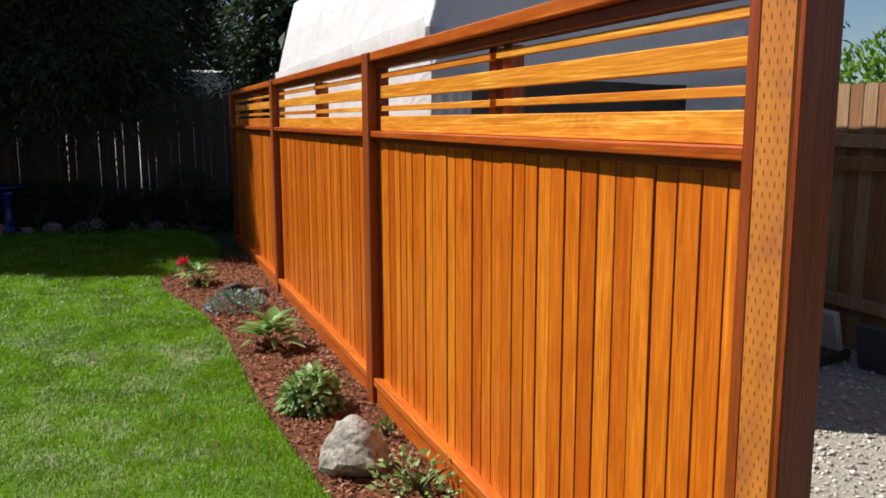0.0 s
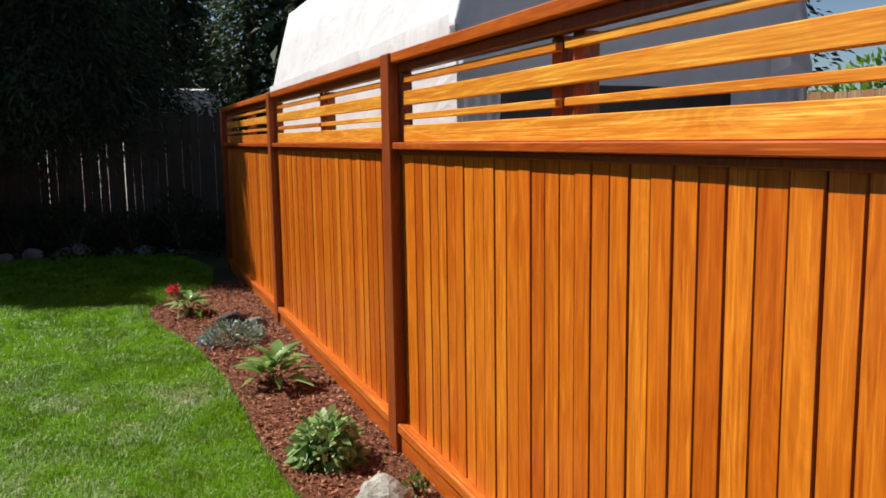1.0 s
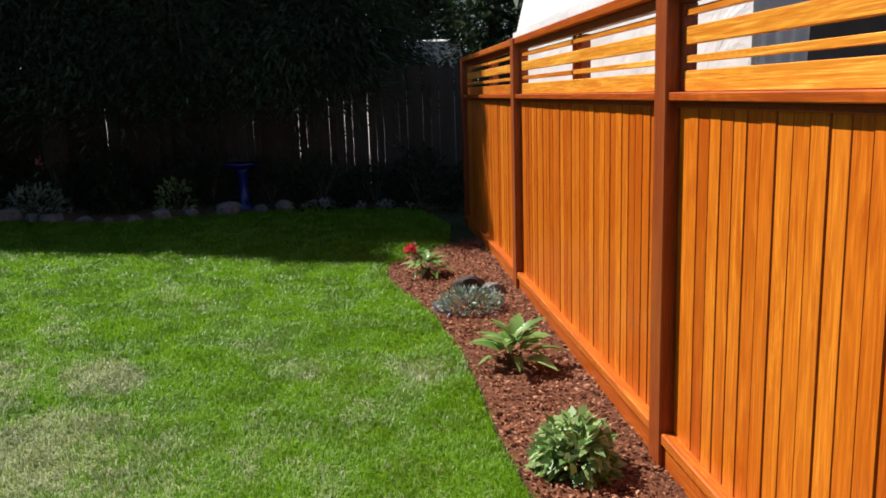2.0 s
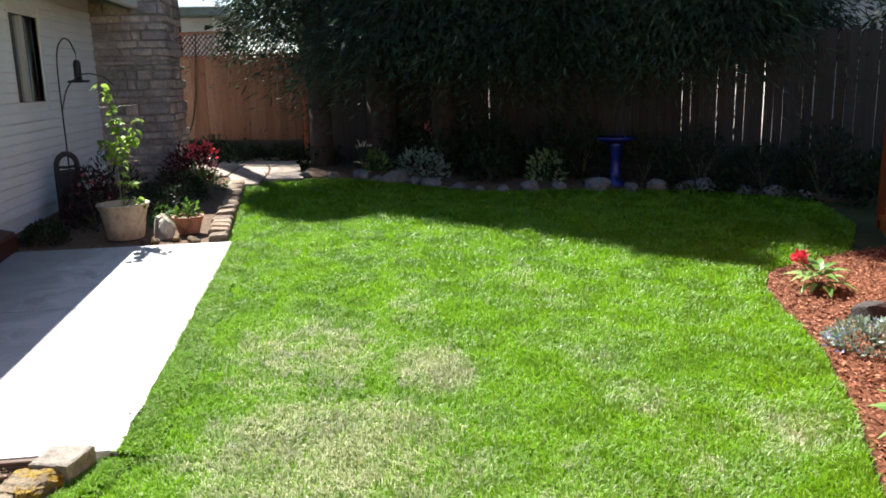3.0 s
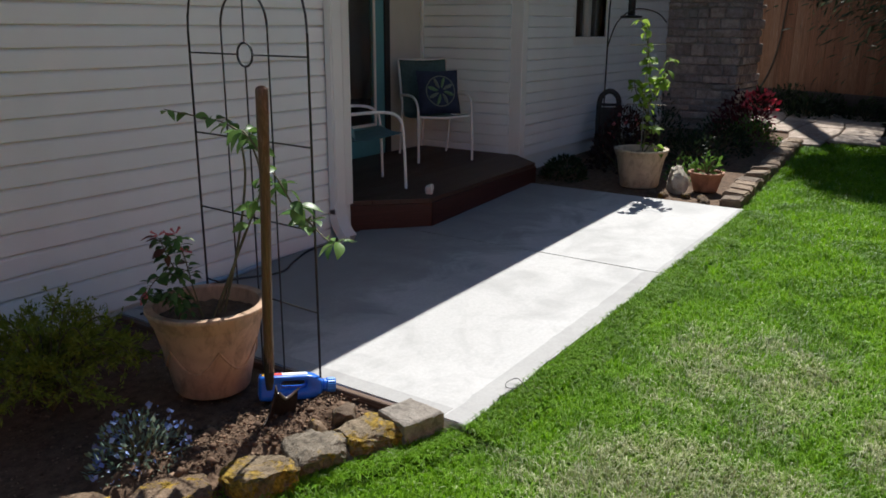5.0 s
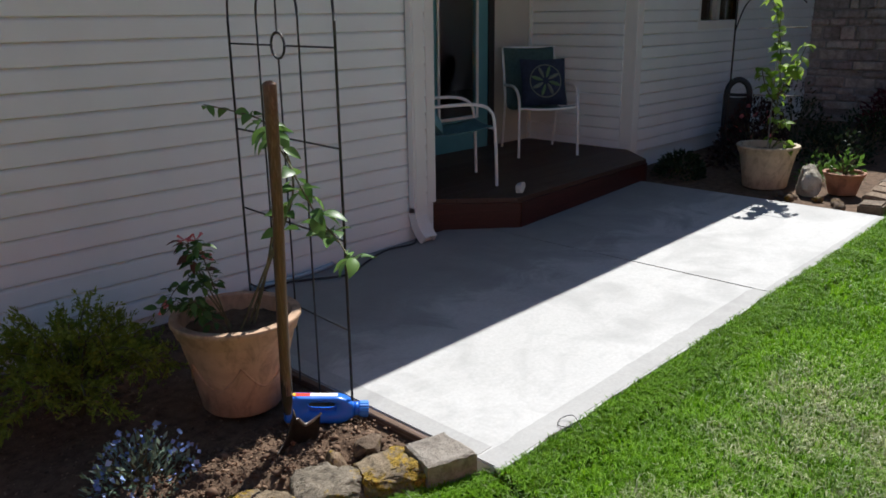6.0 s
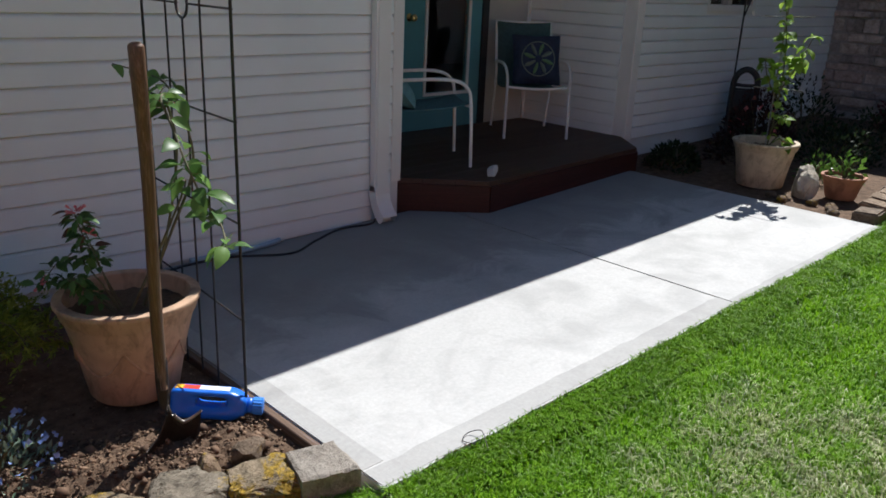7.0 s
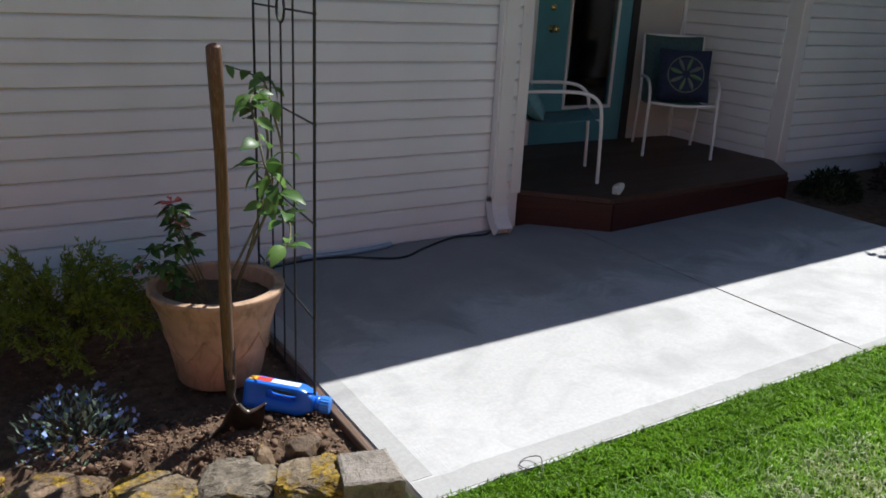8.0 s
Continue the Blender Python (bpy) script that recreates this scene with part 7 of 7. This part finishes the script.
part("wound_hose", mesh_data("wound_hose", *coil(0.085, 0.011, 0.085, 7), plain("dull_green_hose", (0.05, 0.07, 0.05), 0.5), True), None, cart, "dull green hose wound on the reel", Matrix.Translation((0, 0.15, 0.18)) @ pose(0, 0, 0, 0, 90, 0))
# shepherd's crook with a lantern
hook = thing("shepherd_hook", -9.72, -1.42, on(-9.72, -0.03), 0, "black iron double hook with a hanging bird feeder", "garden hook")
part("rod", tube("rod", curve_pts([(0, 0, -0.1), (0, 0, 0.9), (-0.02, 0.0, 1.62), (-0.12, 0.03, 1.82), (-0.26, 0.06, 1.82), (-0.35, 0.08, 1.70)], 8), 0.007, M_BLACKSTEEL, 8), None, hook)
part("arm", tube("arm", curve_pts([(0, 0, 1.15), (-0.06, 0.06, 1.38), (-0.25, 0.16, 1.50), (-0.50, 0.28, 1.47), (-0.62, 0.34, 1.38)], 8), 0.006, M_BLACKSTEEL, 8), None, hook)
feed = thing("bird_feeder", -9.72 - 0.35, -1.42 + 0.08, on(-9.72, 1.36), 0, "small dark hanging bird feeder", "bird feeder")
part("tube_body", mesh_data("tube_body", *lathe([(0.0, 0.25), (0.02, 0.25), (0.035, 0.22), (0.035, 0.06), (0.0, 0.05)], 18), M_BLACKSTEEL, True), None, feed)
part("tray", mesh_data("tray", *lathe([(0.0, 0.05), (0.10, 0.03), (0.105, 0.045), (0.10, 0.05), (0.0, 0.06)], 22), M_BLACKSTEEL, True), None, feed)
part("hanger", tube("hanger", [(0, 0, 0.25), (0, 0, 0.335)], 0.003, M_BLACKSTEEL, 6), None, feed)

# ---- chimney ----
chim = tagged(new("chimney"), "rough grey-brown stone chimney on the end of the house", "chimney")
C0, C1, CY0, CY1 = -14.0, -12.88, Y2 + 0.001, -1.02
part("core", boxed(C0 + 0.02, C1 - 0.02, CY0, CY1 - 0.02, -0.1, 3.4), M_MORTAR, chim)
rnd = random.Random(23)
z = -0.05
row = 0
while z < 2.7:
    h = rnd.choice((0.06, 0.075, 0.10, 0.13, 0.16))
    y = CY0 + 0.02
    while y < CY1 - 0.01:
        w = min(rnd.uniform(0.10, 0.40), CY1 - y + 0.02)
        if w > 0.05:
            part("stone", boxed(C1 - 0.06, C1 + rnd.uniform(-0.02, 0.04), y + 0.005, y + w - 0.005, z + 0.005, z + h - 0.005, 0.014), M_CHIMNEY, chim)
        y += w
    x = C0
    while x < C1 - 0.1:
        w = min(rnd.uniform(0.12, 0.44), C1 - 0.061 - x)
        if w > 0.05:
            part("stone", boxed(x + 0.005, x + w - 0.005, CY1 - 0.06, CY1 + rnd.uniform(-0.02, 0.035), z + 0.005, z + h - 0.005, 0.014), M_CHIMNEY, chim)
        x += w
    z += h

# ---- far bed under the trees ----
FAR = [(-12.72, 0.55), (-12.62, 1.3), (-11.9, 2.05), (-11.0, 2.9), (-10.92, 3.7), (-10.72, 4.4), (-10.42, 5.4), (-9.5, 6.38), (-9.0, 7.6), (-14.9, 0.9)]
sheet("shade_bed", FAR, -0.045, M_SOIL, "dark shaded bed along the back fence", "garden bed")
rnd = random.Random(31)
line = [Vector((*p, 0)) for p in FAR[:8]]
tot = 0
for a, b in zip(line, line[1:]):
    n = max(1, int((b - a).length / 0.27))
    for k in range(n):
        p = a.lerp(b, (k + 0.5) / n) + Vector((rnd.uniform(-0.16, 0.04), rnd.uniform(-0.03, 0.10), 0))
        d = rnd.uniform(0.12, 0.42)
        stone("border_rock", p.x, p.y, on(p.x, -0.02), (d, d * 0.8, d * 0.62), 300 + tot, M_ROCKGREY, "grey rounded rock edging the shaded bed", "rock", "rocks along the shaded bed", rnd.uniform(0, 180), 2)
        tot += 1
bath = thing("bird_bath", -11.1, 4.62, on(-11.1, -0.06), 0, "cobalt blue glazed pedestal bird bath", "bird bath")
part("pedestal", mesh_data("pedestal", *lathe([(0.0, 0.0), (0.14, 0.0), (0.14, 0.03), (0.075, 0.08), (0.06, 0.3), (0.075, 0.48), (0.11, 0.53), (0.0, 0.54)], 28), M_BLUEGLAZE, True), None, bath)
part("bowl", mesh_data("bowl", *lathe([(0.0, 0.535), (0.12, 0.54), (0.24, 0.585), (0.25, 0.61), (0.235, 0.612), (0.12, 0.57), (0.0, 0.56)], 32), M_BLUEGLAZE, True), None, bath)
for k, (x, y) in enumerate(GATE_SHRUBS):
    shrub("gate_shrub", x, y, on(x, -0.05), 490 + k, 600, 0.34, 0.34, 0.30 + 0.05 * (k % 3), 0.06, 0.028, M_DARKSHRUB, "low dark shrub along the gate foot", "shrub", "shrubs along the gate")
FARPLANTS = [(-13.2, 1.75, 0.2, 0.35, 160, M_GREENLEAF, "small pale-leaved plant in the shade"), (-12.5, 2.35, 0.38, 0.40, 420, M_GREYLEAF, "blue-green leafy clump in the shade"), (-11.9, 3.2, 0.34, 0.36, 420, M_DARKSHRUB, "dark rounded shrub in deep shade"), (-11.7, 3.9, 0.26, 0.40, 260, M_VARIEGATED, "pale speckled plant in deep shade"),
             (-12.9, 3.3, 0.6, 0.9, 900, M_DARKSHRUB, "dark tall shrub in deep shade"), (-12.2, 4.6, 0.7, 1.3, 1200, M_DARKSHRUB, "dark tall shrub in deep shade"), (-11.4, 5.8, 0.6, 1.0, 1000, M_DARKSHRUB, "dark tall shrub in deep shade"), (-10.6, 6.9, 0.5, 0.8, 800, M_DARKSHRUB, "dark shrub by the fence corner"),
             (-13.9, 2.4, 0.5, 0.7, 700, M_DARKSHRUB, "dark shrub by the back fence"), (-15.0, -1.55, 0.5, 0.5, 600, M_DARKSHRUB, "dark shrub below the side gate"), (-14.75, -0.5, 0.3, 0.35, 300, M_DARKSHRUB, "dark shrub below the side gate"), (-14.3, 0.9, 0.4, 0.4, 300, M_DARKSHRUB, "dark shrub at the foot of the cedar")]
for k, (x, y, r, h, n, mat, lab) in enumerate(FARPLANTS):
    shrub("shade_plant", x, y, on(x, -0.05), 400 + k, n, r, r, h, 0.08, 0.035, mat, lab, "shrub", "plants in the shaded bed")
rnd = random.Random(77)
for k in range(11):
    f = (k + 0.5) / 11
    x, y = -8.95 - 5.2 * f + rnd.uniform(-0.15, 0.15), 7.2 - 5.5 * f + rnd.uniform(-0.15, 0.15)
    shrub("undergrowth_shrub", x, y, on(x, -0.05), 460 + k, 900, rnd.uniform(0.45, 0.65), rnd.uniform(0.45, 0.6), rnd.uniform(0.55, 0.85), 0.07, 0.03, M_DARKSHRUB, "dark leafy shrub at the foot of the old fence", "shrub", "shrubs along the back fence")
ob = shrub("lily_plant", -13.4, 2.55, on(-13.4, -0.05), 430, 120, 0.2, 0.2, 0.4, 0.09, 0.02, M_DARKSHRUB, "tall dark plant with whitish-pink blooms", "plant")
P, Dr, Nn, L, W = cloud(431, 26, 0.05, 0.05, 0.30, 0.06, 0.05, 0.3)
part("blossom", leaf_cloud("blossom", P + np.array([0, 0, 0.4]), Dr, Nn, L, W, M_PINKPETAL), None, ob, "pale pink blooms on a spike")
ob = shrub("iris_plant", -13.1, 1.55, on(-13.1, -0.05), 432, 60, 0.12, 0.12, 0.4, 0.16, 0.016, M_DARKSHRUB, "slender iris with white flowers", "plant", "", 4, 1.5)
P, Dr, Nn, L, W = cloud(433, 14, 0.04, 0.10, 0.08, 0.07, 0.04, 0.3)
part("blossom", leaf_cloud("blossom", P + np.array([0, 0, 0.36]), Dr, Nn, L, W, M_WHITEPETAL), None, ob, "white iris petals")

# ---- beyond the fences ----
conifer(-10.0, 8.0, 5.2, 0.6, 51, 9000, M_TREELIGHT, "slim light-green conifer beyond the fence corner", 0.34, 0.1, 0.0, 0.3)
conifer(-8.9, 9.0, 7.0, 1.7, 52, 8000, M_TREE, "dark conifer behind the white shelter", 0.1)
roof2 = thing("far_shed", -14.37, 9.9, on(-14.37, -0.06), -31.0, "white metal shed gable seen over the back fence", "shed")
bm = bmesh.new()
for pts in (((-0.42, 0.0), (-0.42, 2.10), (-0.25, 2.48), (0.34, 2.40), (0.42, 0.0)),):
    a = [bm.verts.new((x, -0.6, z)) for x, z in pts]
    b = [bm.verts.new((x, 0.6, z)) for x, z in pts]
    bm.faces.new(a)
    bm.faces.new(b[::-1])
    for i in range(5):
        bm.faces.new((a[i], b[i], b[(i + 1) % 5], a[(i + 1) % 5]))
bmesh.ops.recalc_face_normals(bm, faces=bm.faces[:])
part("shell", bm, M_TARP, roof2)
nh = tagged(new("neighbour_house"), "white neighbouring house with a grey-green eave behind the gate", "house")
part("wall", boxed(-24.0, -19.0, -6.0, -1.2, -0.1, 2.75), M_TRIM, nh)
part("roof", boxed(-24.4, -18.6, -6.4, -0.8, 2.752, 2.95, 0.02), plain("grey_green_roof", (0.25, 0.30, 0.26), 0.7), nh)
shrub("laurel_hedge", *fence_xy(1.0, -6.2), on(-1, -0.06), 60, 16000, 2.4, 1.2, 2.75, 0.085, 0.045, M_HEDGE, "bright green clipped hedge behind the pale fence", "hedge", "", 20, 0.5, 0.3)
conifer(*fence_xy(3.0, -10.5), 7.0, 2.6, 61, 16000, M_TREE, "dark tree behind the hedge", 0.1, 0.13)
conifer(*fence_xy(0.0, -11.0), 7.0, 2.6, 62, 16000, M_TREE, "dark tree behind the hedge", 0.1, 0.13)
lumps("loose_gravel", [fence_xy(0.2, -0.5), fence_xy(1.4, -4.4), fence_xy(-2.5, -4.4), fence_xy(-2.5, -0.5)], 14000, 12, 0.018, -0.05, M_PEBBLE, "loose pale gravel stones", "gravel")
# stacked scrap against the far fence
JUNK = [(-0.12, -3.12, 0.30, 0.05, 0.34, M_BLOCK, "grey concrete slab leaning on the fence", -14), (0.40, -3.08, 0.35, 0.06, 0.5, M_CHARCOAL, "black scrap panel leaning on the fence", -18), (-0.52, -3.15, 0.26, 0.05, 0.30, M_CHARCOAL, "black metal sheet by the pale fence", -10)]
for s, n, w, t, h, mat, lab, tilt in JUNK:
    x, y = fence_xy(s, n)
    ob = part("metal_sheet", boxed(-w / 2, w / 2, -t / 2, t / 2, 0, h, 0.008), mat, None, "", pose(x, y, on(x, -0.045), 0, 0, F_RZ) @ pose(0, 0, 0, tilt, 0, 4))
    tagged(ob, lab, "metal sheet", "sheets leaning on the fence")
for k in range(5):
    x, y = fence_xy(-0.35 + 0.05 * k, -2.5 - 0.10 * k)
    ob = part("scrap_timber", boxed(-0.7, 0.7, -0.045, 0.045, 0, 0.07, 0.005), M_BACKFENCE, None, "", pose(x, y, on(x, -0.045 + 0.0 * k), 0, 0, F_RZ + 100 + 9 * k))
    tagged(ob, "dark weathered timber lying on the gravel", "timber", "scrap timbers")
